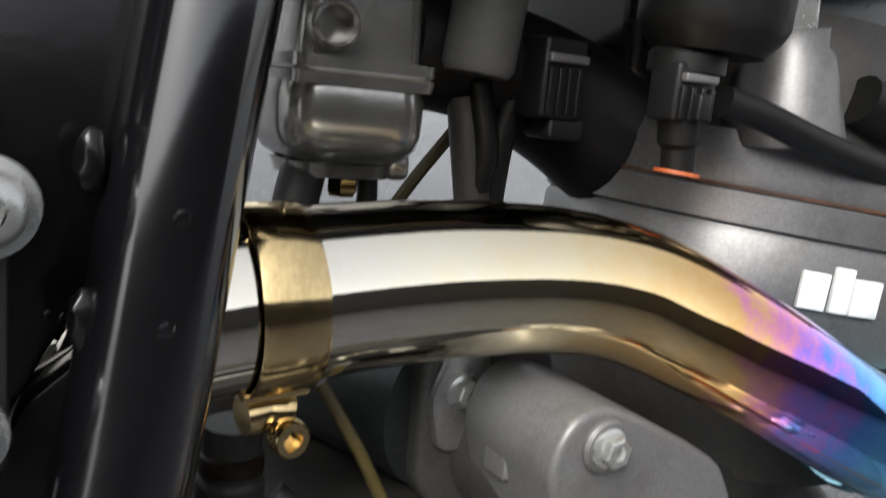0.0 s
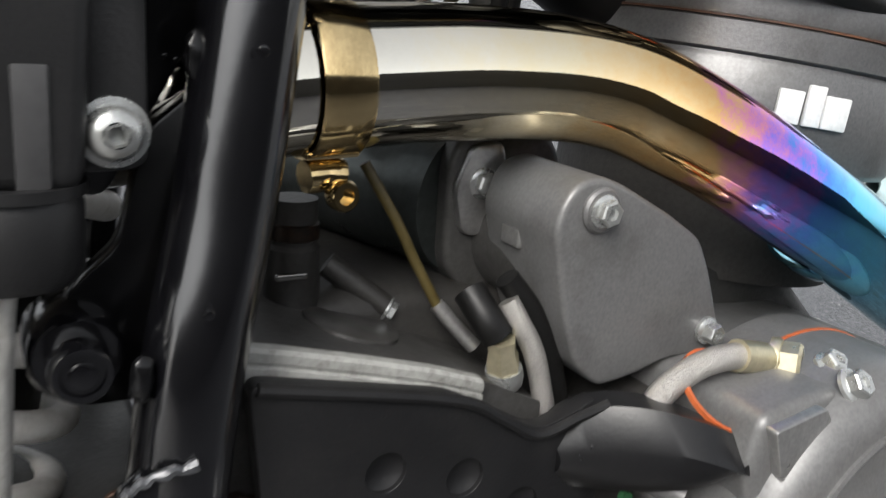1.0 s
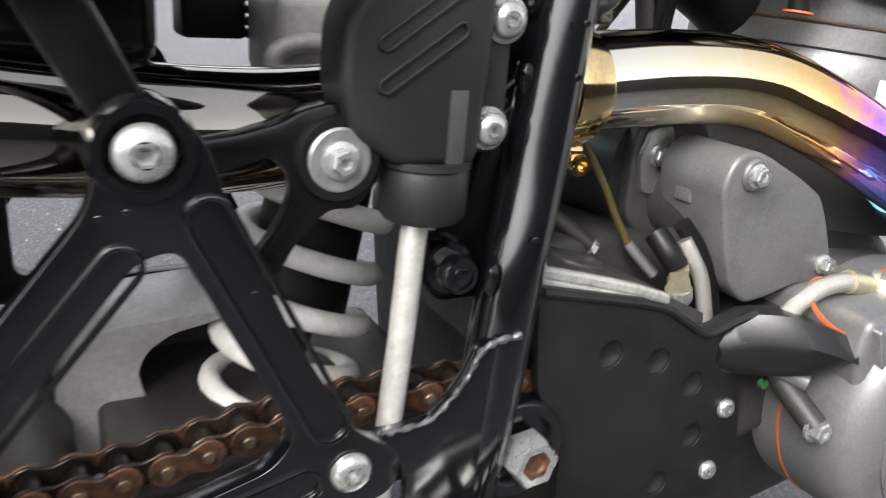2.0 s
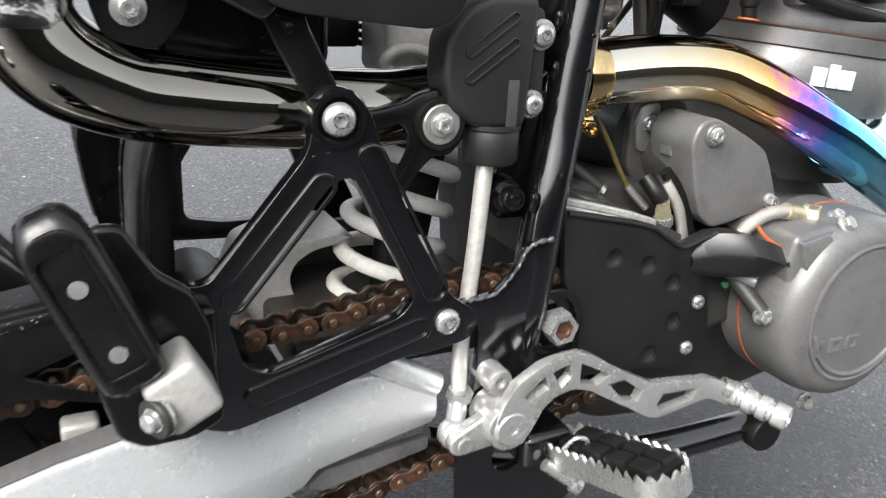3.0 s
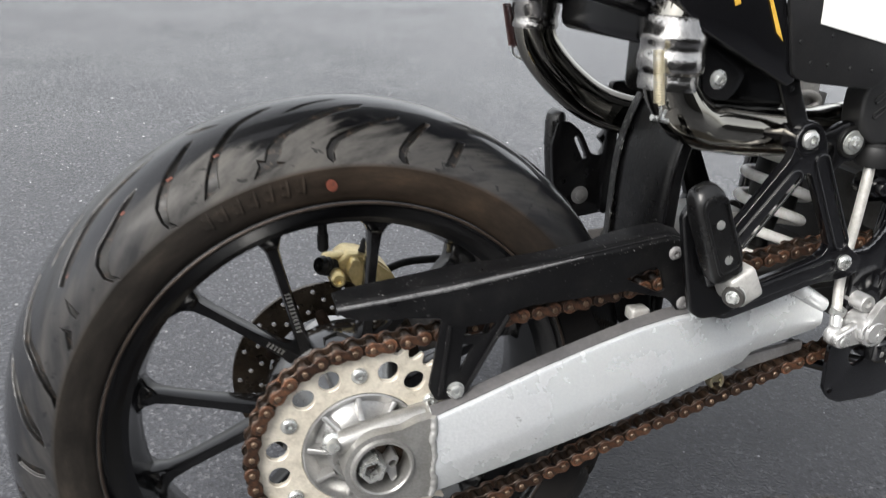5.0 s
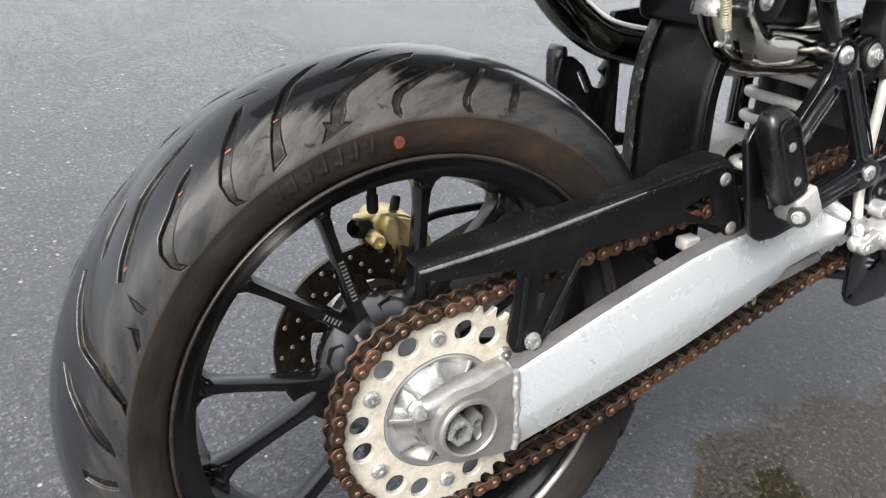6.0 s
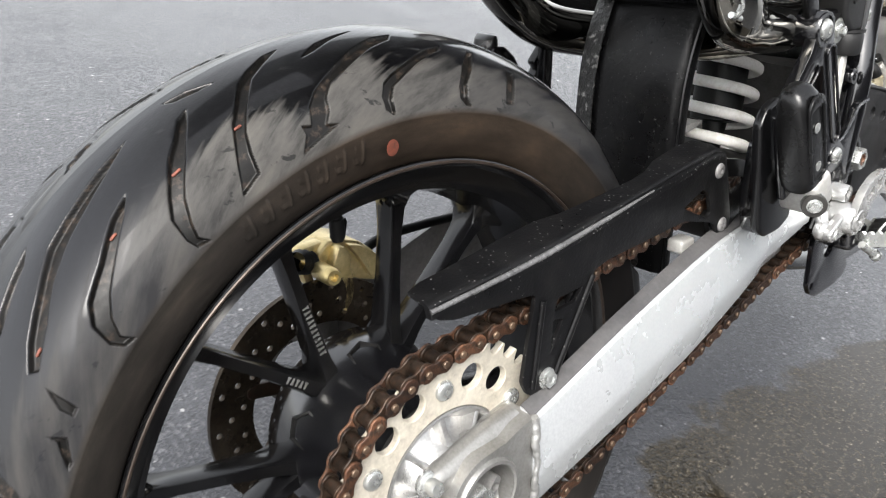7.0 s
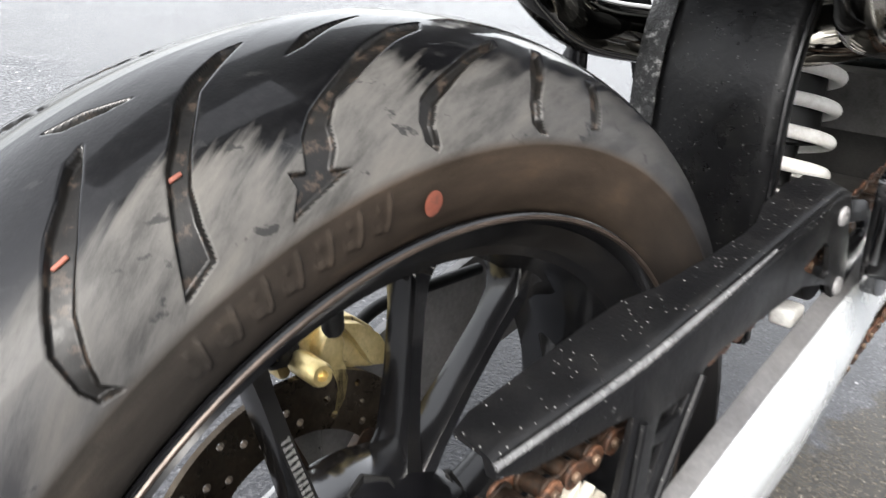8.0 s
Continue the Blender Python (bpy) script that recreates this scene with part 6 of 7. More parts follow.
facet = [(0.747, 0.4885), (0.774, 0.4930), (0.783, 0.4800), (0.778, 0.4660), (0.757, 0.4630)]
part("bare_patch", plate(fillet(facet, 0.002), -0.1595, -0.1500, bevel=0.003), CASTALU, eng, "bright bare facet")
part("lower_facet", plate(fillet([(0.757, 0.4600), (0.778, 0.4630), (0.790, 0.4500), (0.770, 0.4380), (0.752, 0.4480)], 0.002), -0.1580, -0.1500, bevel=0.003), ENGINE, eng)
part("sight_glass", lathe([(0.0135, -0.004), (0.0135, 0.005), (0.0120, 0.007), (0.0098, 0.007), (0.0085, 0.001), (0, 0.0)], 28, aim((0.8160, -0.1570, 0.4710))), ENGINEDARK, eng, "dark oil sight glass")
part("glass_dome", lathe([(0.0085, 0.001), (0.006, 0.0025), (0.0, 0.003)], 24, aim((0.8160, -0.1570, 0.4710))), BLACK, eng)
screw("hex", (0.7928, -0.1540, 0.4960), 0.0058, eng, 0.007, axis=(0.1, -0.7, 0.6))
screw("hex", (0.7990, -0.1400, 0.4965), 0.0058, eng, 0.007, axis=(0.1, -0.5, 0.8))
part("cover_step", lathe([(0.0560, 0.0), (0.0560, 0.0015), (0.0545, 0.0022), (0.0530, 0.0015), (0.0530, 0.0)], 72, aim((0.815, -0.1678, 0.4280))), ENGINE, eng)
logo = bmesh.new()
for x0 in (0.766, 0.784, 0.802):
    plate(fillet([(x0, 0.4000), (x0 + 0.0125, 0.4000), (x0 + 0.0135, 0.4120), (x0 + 0.001, 0.4120)], 0.001), -0.1700, -0.1660, [fillet([(x0 + 0.0032, 0.4030), (x0 + 0.0095, 0.4030), (x0 + 0.0103, 0.4090), (x0 + 0.004, 0.4090)], 0.0005)], bevel=0.0004, seg=1, bm=logo)
arc = [(0.817 + 0.052 * math.cos(radians(a)), -0.1685, 0.4300 + 0.052 * math.sin(radians(a))) for a in range(195, 331, 9)]
tube(arc, 0.0020, 8, 0, bm=logo)
part("cast_emblem", logo, ENGINE, eng, "raised cast emblem of plain bars")
part("gasket", lathe([(0.0750, -0.0012), (0.0750, 0.0004), (0.070, 0.0004), (0.070, -0.0012)], 72, aim((0.815, -0.1180, 0.4280)), close=True), ORANGE, eng, "thin orange gasket edge")
screw("hex", (0.7345, -0.1440, 0.4300), 0.0062, eng, 0.008)
part("screw_sleeve", tube([(0.728, -0.118, 0.452), (0.7345, -0.145, 0.4310)], 0.0068, 16, 0), ENGINEDARK, eng)
for x, z in ((0.812, 0.337), (0.742, 0.36)):
    screw("hex", (x, -0.1490 if z > 0.4 else -0.135, z), 0.0062, eng, 0.008)
# starter cover
scv = fillet([(0.6835, 0.5500), (0.6860, 0.5600), (0.6915, 0.5670), (0.7010, 0.5695), (0.7120, 0.5660), (0.7380, 0.5535), (0.7560, 0.5430), (0.7640, 0.5300), (0.7780, 0.4990), (0.7700, 0.4920), (0.7480, 0.4930), (0.7300, 0.4880), (0.7130, 0.4860), (0.7010, 0.4960), (0.6930, 0.5150)], 0.005)
part("idler_cover", plate(scv, -0.1035, -0.055, bevel=0.0026, seg=3), ENGINE, eng, "grey bolted idler gear cover")
m = aim((0.7025, -0.1030, 0.5570))
part("screw_boss", lathe([(0, -0.004), (0.0085, -0.004), (0.0085, 0.0015), (0.0075, 0.0025), (0, 0.0025)], 28, m), ENGINE, eng)
screw("hex", (0.7025, -0.1050, 0.5570), 0.0050, eng, 0.0055)
screw("hex", (0.7670, -0.1035, 0.5035), 0.0046, eng, 0.0075)
# starter motor drum and flange
m = aim((0.6900, -0.030, 0.5440), (0.35, -1, 0.0))
part("starter_motor", lathe([(0, -0.14), (0.030, -0.14), (0.0305, -0.01), (0.0305, 0.002), (0, 0.002)], 40, m), surface("dull_green_grey_steel", (0.05, 0.058, 0.057), (0.085, 0.095, 0.092), (0.26, 0.4), metal=0.7, relief=0.1, dirt=(0.03, 0.03, 0.028), dirt_amount=0.5), eng, "dull green-grey starter motor drum")
# side case in the dark casting colour, so it does not stand out
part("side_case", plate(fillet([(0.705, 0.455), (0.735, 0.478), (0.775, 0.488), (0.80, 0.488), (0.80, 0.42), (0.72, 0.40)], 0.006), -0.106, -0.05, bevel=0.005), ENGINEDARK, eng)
fl = fillet([(0.673, 0.565), (0.680, 0.578), (0.700, 0.583), (0.725, 0.572), (0.733, 0.545), (0.728, 0.520), (0.712, 0.505), (0.690, 0.503), (0.674, 0.520)], 0.008)
part("starter_flange", plate(fl, -0.046, -0.025, bevel=0.003, seg=3), CASETOP, eng, "oily starter flange")
part("flange_ear", plate(fillet([(0.6745, 0.553), (0.681, 0.5705), (0.6955, 0.5725), (0.7005, 0.552), (0.6875, 0.533), (0.679, 0.535)], 0.004), -0.0500, -0.044, bevel=0.0018), CASTALU, eng, "bare metal flange ear")
screw("hex", (0.6868, -0.0495, 0.5558), 0.0052, eng, 0.006)
part("flange_neck", lathe([(0, -0.02), (0.026, -0.02), (0.026, 0.045), (0, 0.045)], 36, aim((0.713, -0.050, 0.532), (0.1, -1, 0))), CASETOP, eng)
part("label_patch", box((0.6850, -0.0800, 0.537), (0.6885, -0.068, 0.553), 0.001), CASTALU, eng)
# rear casing under the pipe
ridge = ((0.566, 0.5222), (0.585, 0.5182), (0.61, 0.5118), (0.64, 0.5035), (0.660, 0.4965), (0.690, 0.4820))
part("casing_top", soften(loft([[Vector((x, y, z + d)) for y, d in ((-0.0985, 0.0), (-0.06, 0.0004), (-0.02, 0.002), (0.03, 0.006), (0.03, -0.05), (-0.0985, -0.05))] for x, z in ridge]), 0.0012, 2, 0.9), CASETOP, eng, "oily grey casing top")
part("casing_flange", soften(loft([[Vector((x, y, z + d)) for y, d in ((-0.0975, 0.0012), (-0.1020, 0.0012), (-0.1034, 0.0), (-0.1034, -0.0030), (-0.1024, -0.0036), (-0.1024, -0.0044), (-0.1034, -0.0050), (-0.1034, -0.0110), (-0.0975, -0.0110))] for x, z in ridge[:-1]]), 0.0004, 2, 0.9),
     surface("pale_stained_flange", (0.26, 0.262, 0.245), (0.42, 0.42, 0.40), (0.4, 0.6), metal=0.2, relief=0.25, big=45, dirt=(0.07, 0.06, 0.05), dirt_amount=0.7), eng, "pale stained casing flange")
part("case_disc", lathe([(0, 0.0022), (0.0165, 0.0022), (0.0180, 0.0012), (0.0185, -0.002), (0, -0.002)], 36, aim((0.6252, -0.0650, 0.5078), (0.26, 0, 1))), CASETOP, eng, "round casing boss")
part("breather", lathe([(0, 0), (0.0112, 0), (0.0106, 0.004), (0.0102, 0.022), (0.0088, 0.0235), (0.0088, 0.040), (0, 0.040)], 28, aim((0.6095, -0.0450, 0.5120), (0, 0, 1))), ENGINEDARK, eng, "dark breather stub")
part("hose_clip", lathe([(0.0090, 0), (0.0098, 0.0005), (0.0098, 0.006), (0.0090, 0.0065)], 24, aim((0.6095, -0.0450, 0.5370), (0, 0, 1))), OILY, eng, "browned hose clip")
part("bright_tab", box((0.5990, -0.0590, 0.5250), (0.6105, -0.0565, 0.5275), 0.0006), CHROME, eng)
part("slave_cylinder", tube([(0.6235, -0.0440, 0.5255), (0.6440, -0.0545, 0.5095)], 0.0050, 16, 0), ENGINEDARK, eng, "small dark actuator")
screw("hex", (0.6440, -0.0555, 0.5092), 0.0040, eng, 0.004, axis=(0.75, -0.5, -0.45))
part("throttle_cable", tube([(0.632, -0.055, 0.5660), (0.6444, -0.060, 0.5442), (0.6513, -0.062, 0.5302), (0.6610, -0.066, 0.5115)], 0.0021, 10, 8), HOSE, eng, "yellowed clear hose")
part("hose_end", tube([(0.6602, -0.066, 0.5130), (0.6648, -0.0690, 0.5070), (0.6735, -0.075, 0.4970)], 0.0030, 12, 2), CASTALU, eng)
part("hose_boot", tube([(0.6725, -0.091, 0.508), (0.6684, -0.088, 0.5145), (0.6655, -0.080, 0.5225)], 0.0064, 16, 5), RUBBER, eng)
part("union_nut", lathe([(0, 0), (0.0066, 0), (0.0066, 0.006), (0.0056, 0.008), (0.0056, 0.014), (0, 0.014)], 6, aim((0.6760, -0.092, 0.4940), (-0.25, -0.1, 1))), TAPE, eng, "plated hose union")
part("union_dome", lathe([(0, -0.010), (0.004, -0.0095), (0.0068, -0.006), (0.0074, -0.003), (0.0070, 0.001), (0, 0.001)], 20, aim((0.6760, -0.092, 0.4945), (-0.25, -0.1, 1))), ZINC, eng)
part("braided_hose", tube([(0.676, -0.090, 0.521), (0.6800, -0.0935, 0.513), (0.6870, -0.0955, 0.500), (0.6950, -0.096, 0.475)], 0.0042, 12, 8), BRAID, eng, "braided steel hose")
part("black_hose", tube([(0.678, -0.085, 0.528), (0.689, -0.088, 0.514), (0.6990, -0.0895, 0.495), (0.706, -0.090, 0.472)], 0.0048, 12, 8), RUBBER, eng)
part("oil_line", tube([(0.722, -0.120, 0.478), (0.729, -0.122, 0.4905), (0.743, -0.124, 0.4995), (0.760, -0.125, 0.5015), (0.776, -0.125, 0.4985)], 0.0052, 14, 8), BRAID, eng, "sheathed oil line")
part("banjo_sleeve", tube([(0.762, -0.125, 0.5015), (0.780, -0.125, 0.4975)], 0.0066, 14, 0), TAPE, eng)
screw("hex", (0.7840, -0.1240, 0.4960), 0.0088, eng, 0.012, axis=(0.5, -0.85, 0.1), material=TAPE, flange=1.1)
part("o_ring", lathe([(0.017, -0.001), (0.0185, -0.001), (0.0185, 0.001), (0.017, 0.001)], 32, aim((0.752, -0.1290, 0.4900), (0.1, -0.6, 0.8)), close=True), ORANGE, eng, "orange seal ring")
part("clear_plug", lathe([(0, 0), (0.0026, 0), (0.0026, 0.003), (0, 0.003)], 16, aim((0.72, -0.118, 0.446))), GREEN, eng)
for x, z in ((0.726, 0.466), (0.735, 0.452)):
    part("stub_pipe", tube([(x - 0.012, -0.118, z + 0.004), (x, -0.135, z)], 0.0055, 14, 0), ENGINE, eng)
# cylinder and head: turned, leaning a little forwards
CYL = Matrix.Translation((0.880, 0.010, 0.620)) @ Vector((0.1, 0, 1)).to_track_quat("Z", "Y").to_matrix().to_4x4()
# foot coloured dark, painting in the shade behind the pipe
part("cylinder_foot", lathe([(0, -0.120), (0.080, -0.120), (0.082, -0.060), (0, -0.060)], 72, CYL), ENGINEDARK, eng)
part("cylinder", lathe([(0, -0.062), (0.092, -0.062), (0.0945, -0.058), (0.0950, -0.0170), (0.0935, -0.0150), (0.0932, -0.0140), (0, -0.0140)], 96, CYL), CYLINDER, eng, "grey turned cylinder")
part("cylinder_flange", lathe([(0, -0.0138), (0.0932, -0.0138), (0.0955, -0.0125), (0.0955, 0.0000), (0.0945, 0.0010), (0, 0.0010)], 96, CYL), CYLINDER, eng)
part("head_gasket", lathe([(0, 0.0012), (0.0958, 0.0012), (0.0958, 0.0022), (0, 0.0022)], 96, CYL), surface("browned_gasket", (0.035, 0.018, 0.012), (0.11, 0.045, 0.02), (0.5, 0.7), relief=0.0, big=60), eng, "thin browned head gasket")
part("cylinder_head", lathe([(0, 0.0024), (0.0948, 0.0024), (0.0952, 0.0050), (0.0945, 0.0180), (0.0920, 0.0240), (0, 0.0240)], 96, CYL), CYLINDER, eng)
part("valve_cover", lathe([(0, 0.0245), (0.074, 0.0245), (0.070, 0.0500), (0.060, 0.0800), (0, 0.0800)], 64, CYL), ENGINEDARK, eng)
for turn, w, h0, h1 in ((241.0, 0.0058, -0.0405, -0.0255), (248.0, 0.0042, -0.0405, -0.0220), (255.0, 0.0066, -0.0405, -0.0255)):
    n_ = Vector((math.cos(radians(turn)), math.sin(radians(turn)), 0))
    up_ = Vector((0.1, 0, 1)).normalized()
    n_ = (n_ - up_ * n_.dot(up_)).normalized()
    m = Matrix.Translation(Vector((0.880, 0.010, 0.620)) + n_ * 0.0945) @ Matrix((n_, up_.cross(n_), up_)).transposed().to_4x4()
    part("emblem_bar", box((0.0, -w, h0), (0.0028, w, h1), 0.0007, 2, m=m), WHITE, eng, "raised white emblem block")

# ---- exhaust
ex = new("exhaust")
ex.parent = bike
tagged(ex, "polished stainless exhaust, straw, violet and blue from heat")
head_pts = [(0.500, -0.0715, 0.5830, 0.0238), (0.540, -0.069, 0.5870, 0.0238), (0.575, -0.068, 0.5920, 0.0238), (0.600, -0.0675, 0.5955, 0.0238), (0.636, -0.067, 0.5985, 0.0238), (0.6667, -0.069, 0.6002, 0.0236), (0.7003, -0.073, 0.5998, 0.0230),
            (0.7262, -0.080, 0.5958, 0.0224), (0.7481, -0.090, 0.5868, 0.0219), (0.7721, -0.099, 0.5748, 0.0216), (0.8027, -0.104, 0.5592, 0.0216), (0.8444, -0.105, 0.5390, 0.0216), (0.8834, -0.104, 0.5185, 0.0216), (0.93, -0.102, 0.494, 0.0216)]
part("header_pipe", tube(head_pts, 0.0238, 40, 8, cap=False), PIPE, ex, "header pipe tinted straw, violet and blue")
tail_pts = [(0.500, -0.0715, 0.5830), (0.475, -0.077, 0.5820), (0.445, -0.086, 0.5825), (0.405, -0.0945, 0.5855), (0.366, -0.102, 0.5900), (0.335, -0.107, 0.5945), (0.308, -0.112, 0.6000), (0.282, -0.120, 0.6130), (0.268, -0.121, 0.6310), (0.263, -0.121, 0.652), (0.265, -0.120, 0.685), (0.272, -0.118, 0.72)]
part("tail_pipe", tube(tail_pts, 0.0232, 36, 8, cap=False), PIPE, ex, "dark polished tail pipe bent upwards")
m = aim((0.2640, -0.1208, 0.640), (0.04, 0.02, 1))
part("sleeve", lathe([(0.0236, -0.008), (0.0256, -0.008), (0.0260, -0.004), (0.0252, 0.000), (0.0250, 0.005), (0.0278, 0.008), (0.0286, 0.011), (0.0282, 0.021), (0.0272, 0.023), (0.0274, 0.030), (0.0284, 0.032), (0.0280, 0.038), (0.0252, 0.042), (0.0246, 0.052), (0.0236, 0.053)], 48, m), CHROME, ex, "slotted bright sleeve")


def coil_spring(p, q, r, turns, w):
    p, q = Vector(p), Vector(q)
    d = (q - p).normalized()
    s = d.orthogonal().normalized()
    o = d.cross(s)
    k = turns * 10
    pts = [p + (q - p) * (i / k) + r * (math.cos(2 * math.pi * i / 10) * s + math.sin(2 * math.pi * i / 10) * o) for i in range(k + 1)]
    return tube([tuple(v) for v in pts], w, 6, 0)


part("spring", coil_spring((0.2330, -0.1500, 0.6680), (0.2380, -0.1520, 0.6250), 0.0042, 20, 0.00075), TAPE, ex, "brass-coloured exhaust spring")
part("spring_hook", tube([(0.2385, -0.1520, 0.6250), (0.2405, -0.152, 0.617), (0.2430, -0.147, 0.6110), (0.2480, -0.1440, 0.6125), (0.2500, -0.145, 0.6190)], 0.0014, 8, 6), ZINC, ex)
part("hook_lug", tube([(0.2360, -0.146, 0.6130), (0.2530, -0.1440, 0.6090)], 0.0024, 10, 0), ZINC, ex)
part("far_tail_pipe", tube([(0.462, -0.070, 0.580), (0.440, -0.020, 0.566), (0.418, 0.040, 0.560), (0.382, 0.090, 0.562), (0.3316, 0.112, 0.5740), (0.2900, 0.116, 0.6000), (0.2575, 0.118, 0.6324), (0.2448, 0.118, 0.6577), (0.2427, 0.117, 0.69), (0.25, 0.115, 0.73)], 0.0232, 28, 6, cap=False), PIPE, ex, "second tail pipe on the far side")
part("far_sleeve", lathe([(0.0236, -0.006), (0.0256, -0.006), (0.0260, -0.001), (0.0248, 0.002), (0.0248, 0.008), (0.0260, 0.011), (0.0260, 0.03), (0.0236, 0.03)], 32, aim((0.2440, 0.1175, 0.668), (0.0, -0.02, 1))), CHROME, ex)
part("far_spring", coil_spring((0.2150, 0.130, 0.685), (0.2260, 0.132, 0.640), 0.0042, 20, 0.001), surface("reddish_spring", (0.09, 0.035, 0.03), (0.14, 0.06, 0.05), (0.4, 0.6), metal=0.5, relief=0.0), ex, "dark red exhaust spring")
part("far_hook", tube([(0.2260, 0.132, 0.640), (0.228, 0.133, 0.631), (0.238, 0.128, 0.625)], 0.0013, 8, 6), ZINC, ex)
br2 = [(0.830, -0.098, 0.5440), (0.845, -0.096, 0.5370), (0.880, -0.085, 0.5310), (0.930, -0.066, 0.530), (0.99, -0.045, 0.54)]
part("second_header", tube(br2, 0.0215, 32, 8, cap=False), PIPE, ex, "second header pipe joining from the head")
part("silencer", loft([[Vector((x, y0 + 0.052 * math.cos(a), zc + 0.040 * math.sin(a))) for a in np.linspace(0, 2 * math.pi, 28, endpoint=False)] for x, y0, zc in ((0.262, -0.112, 0.752), (0.20, -0.110, 0.762), (0.02, -0.10, 0.80), (-0.2, -0.09, 0.86))]), SATIN, ex, "black oval silencer")
part("silencer", loft([[Vector((x, y0 + 0.052 * math.cos(a), zc + 0.040 * math.sin(a))) for a in np.linspace(0, 2 * math.pi, 28, endpoint=False)] for x, y0, zc in ((0.262, 0.112, 0.752), (0.20, 0.110, 0.762), (0.02, 0.10, 0.80), (-0.2, 0.09, 0.86))]), SATIN, ex)
part("silencer_neck", tube([(0.268, -0.119, 0.690, 0.022), (0.264, -0.116, 0.712, 0.023), (0.245, -0.113, 0.735, 0.028)], 0.03, 32, 5), CHROME, ex, "bright silencer neck")

# gold band clamp
cl = new("pipe_clamp")
cl.parent = bike
tagged(cl, "gold-plated band clamp round the header pipe")
m = Matrix.Translation((0.6085, -0.0680, 0.5963)) @ Vector((1, 0.02, 0.06)).to_track_quat("Z", "Y").to_matrix().to_4x4()
part("band", lathe([(0.0245, -0.0084), (0.0254, -0.0086), (0.0257, -0.0080), (0.0256, 0.0080), (0.0254, 0.0086), (0.0245, 0.0084)], 64, m, close=True), BRASS, cl)
part("band_end", plate(fillet([(0.6005, 0.5745), (0.6185, 0.5755), (0.6185, 0.5730), (0.6005, 0.5720)], 0.0008), -0.0800, -0.0560, bevel=0.0006), BRASS, cl)
for s in (0.604, 0.618):
    part("lug", lathe([(0, 0), (0.0055, 0), (0.006, 0.002), (0.006, 0.009), (0.0055, 0.010), (0, 0.010)], 20, aim((s, -0.069, 0.5645), (1 if s < 0.614 else -1, 0.15, 0.1))), BRASS, cl)
part("clamp_screw", lathe([(0, 0), (0.0052, 0), (0.0054, 0.001), (0.0054, 0.005), (0.0047, 0.0060), (0.0028, 0.0060), (0.0026, 0.0025), (0, 0.0025)], 20, aim((0.6150, -0.0720, 0.5590), (0.1, -1, 0.05))), BRASS, cl, "gold socket screw")

# ---- carburettor and what hangs round it
cb = new("carburettor")
cb.parent = bike
tagged(cb, "grey die-cast carburettor with float bowl and brass drain plug")
CX, CY = 0.6645, 0.024


def bowl_ring(w, d, z, cut=0.012):
    return [Vector((CX + a, CY + b, z)) for a, b in fillet([(-w, -d), (w, -d), (w, d), (-w, d)], cut, 5)]


CARB = surface("grey_die_casting", (0.36, 0.352, 0.335), (0.48, 0.47, 0.45), (0.14, 0.26), metal=0.85, relief=0.04, fine=500, dirt=(0.05, 0.045, 0.04), dirt_amount=0.5)
part("float_bowl", loft([bowl_ring(0.014, 0.014, 0.6240, 0.0130), bowl_ring(0.0200, 0.020, 0.6250, 0.0150), bowl_ring(0.0240, 0.024, 0.6275, 0.0160), bowl_ring(0.0265, 0.0265, 0.6315, 0.0160), bowl_ring(0.0278, 0.0278, 0.6365, 0.0160), bowl_ring(0.0280, 0.0280, 0.6480, 0.0160), bowl_ring(0.0272, 0.0272, 0.6535, 0.0150)]), CARB, cb, "grey float bowl")
part("bowl_flange", loft([bowl_ring(0.0270, 0.029, 0.6530, 0.006), bowl_ring(0.0275, 0.0295, 0.6570, 0.006), bowl_ring(0.0262, 0.0285, 0.6578, 0.006), bowl_ring(0.0272, 0.0295, 0.6586, 0.006), bowl_ring(0.0272, 0.0295, 0.6628, 0.006)]), CARB, cb)
part("body", loft([bowl_ring(0.024, 0.024, 0.6620, 0.008), bowl_ring(0.022, 0.025, 0.70, 0.008)]), CARB, cb, "carburettor body")
part("bleed_port", lathe([(0.0085, -0.01), (0.0085, 0.006), (0.0075, 0.007), (0.0062, 0.006), (0.006, -0.008), (0, -0.008)], 24, aim((0.6500, -0.002, 0.6730), (-0.2, -1, 0))), CARB, cb, "open brass-grey bleed port")
part("bowl_foot", loft([bowl_ring(0.0205, 0.016, 0.6195), bowl_ring(0.022, 0.018, 0.6250)]), CARB, cb)
part("side_boss", box((0.680, 0.006, 0.6195), (0.6895, 0.03, 0.6300), 0.003), CARB, cb)
part("drain_plug", lathe([(0, 0), (0.006, 0), (0.006, 0.006), (0.005, 0.008), (0, 0.008)], 6, aim((0.666, 0.016, 0.6200), (0, 0, -1))), BRASS, cb, "brass drain plug")
part("drain_hose", tube([(0.676, 0.016, 0.622), (0.677, 0.018, 0.606), (0.672, 0.025, 0.575)], 0.004, 10, 6), RUBBER, cb, "black drain hose")
part("vent_hose", tube([(0.652, 0.02, 0.623), (0.645, 0.01, 0.606), (0.640, 0.0, 0.575)], 0.0085, 12, 6), RUBBER, cb, "black vent hose")
part("inlet_rubber", lathe([(0, -0.014), (0.0125, -0.014), (0.0142, -0.011), (0.0142, 0.03), (0, 0.03)], 28, aim((0.7120, 0.0, 0.676), (0.1, 0, 1))), surface("dusty_grey_rubber", (0.06, 0.06, 0.06), (0.085, 0.085, 0.083), (0.5, 0.65), relief=0.2), cb, "black rubber inlet")
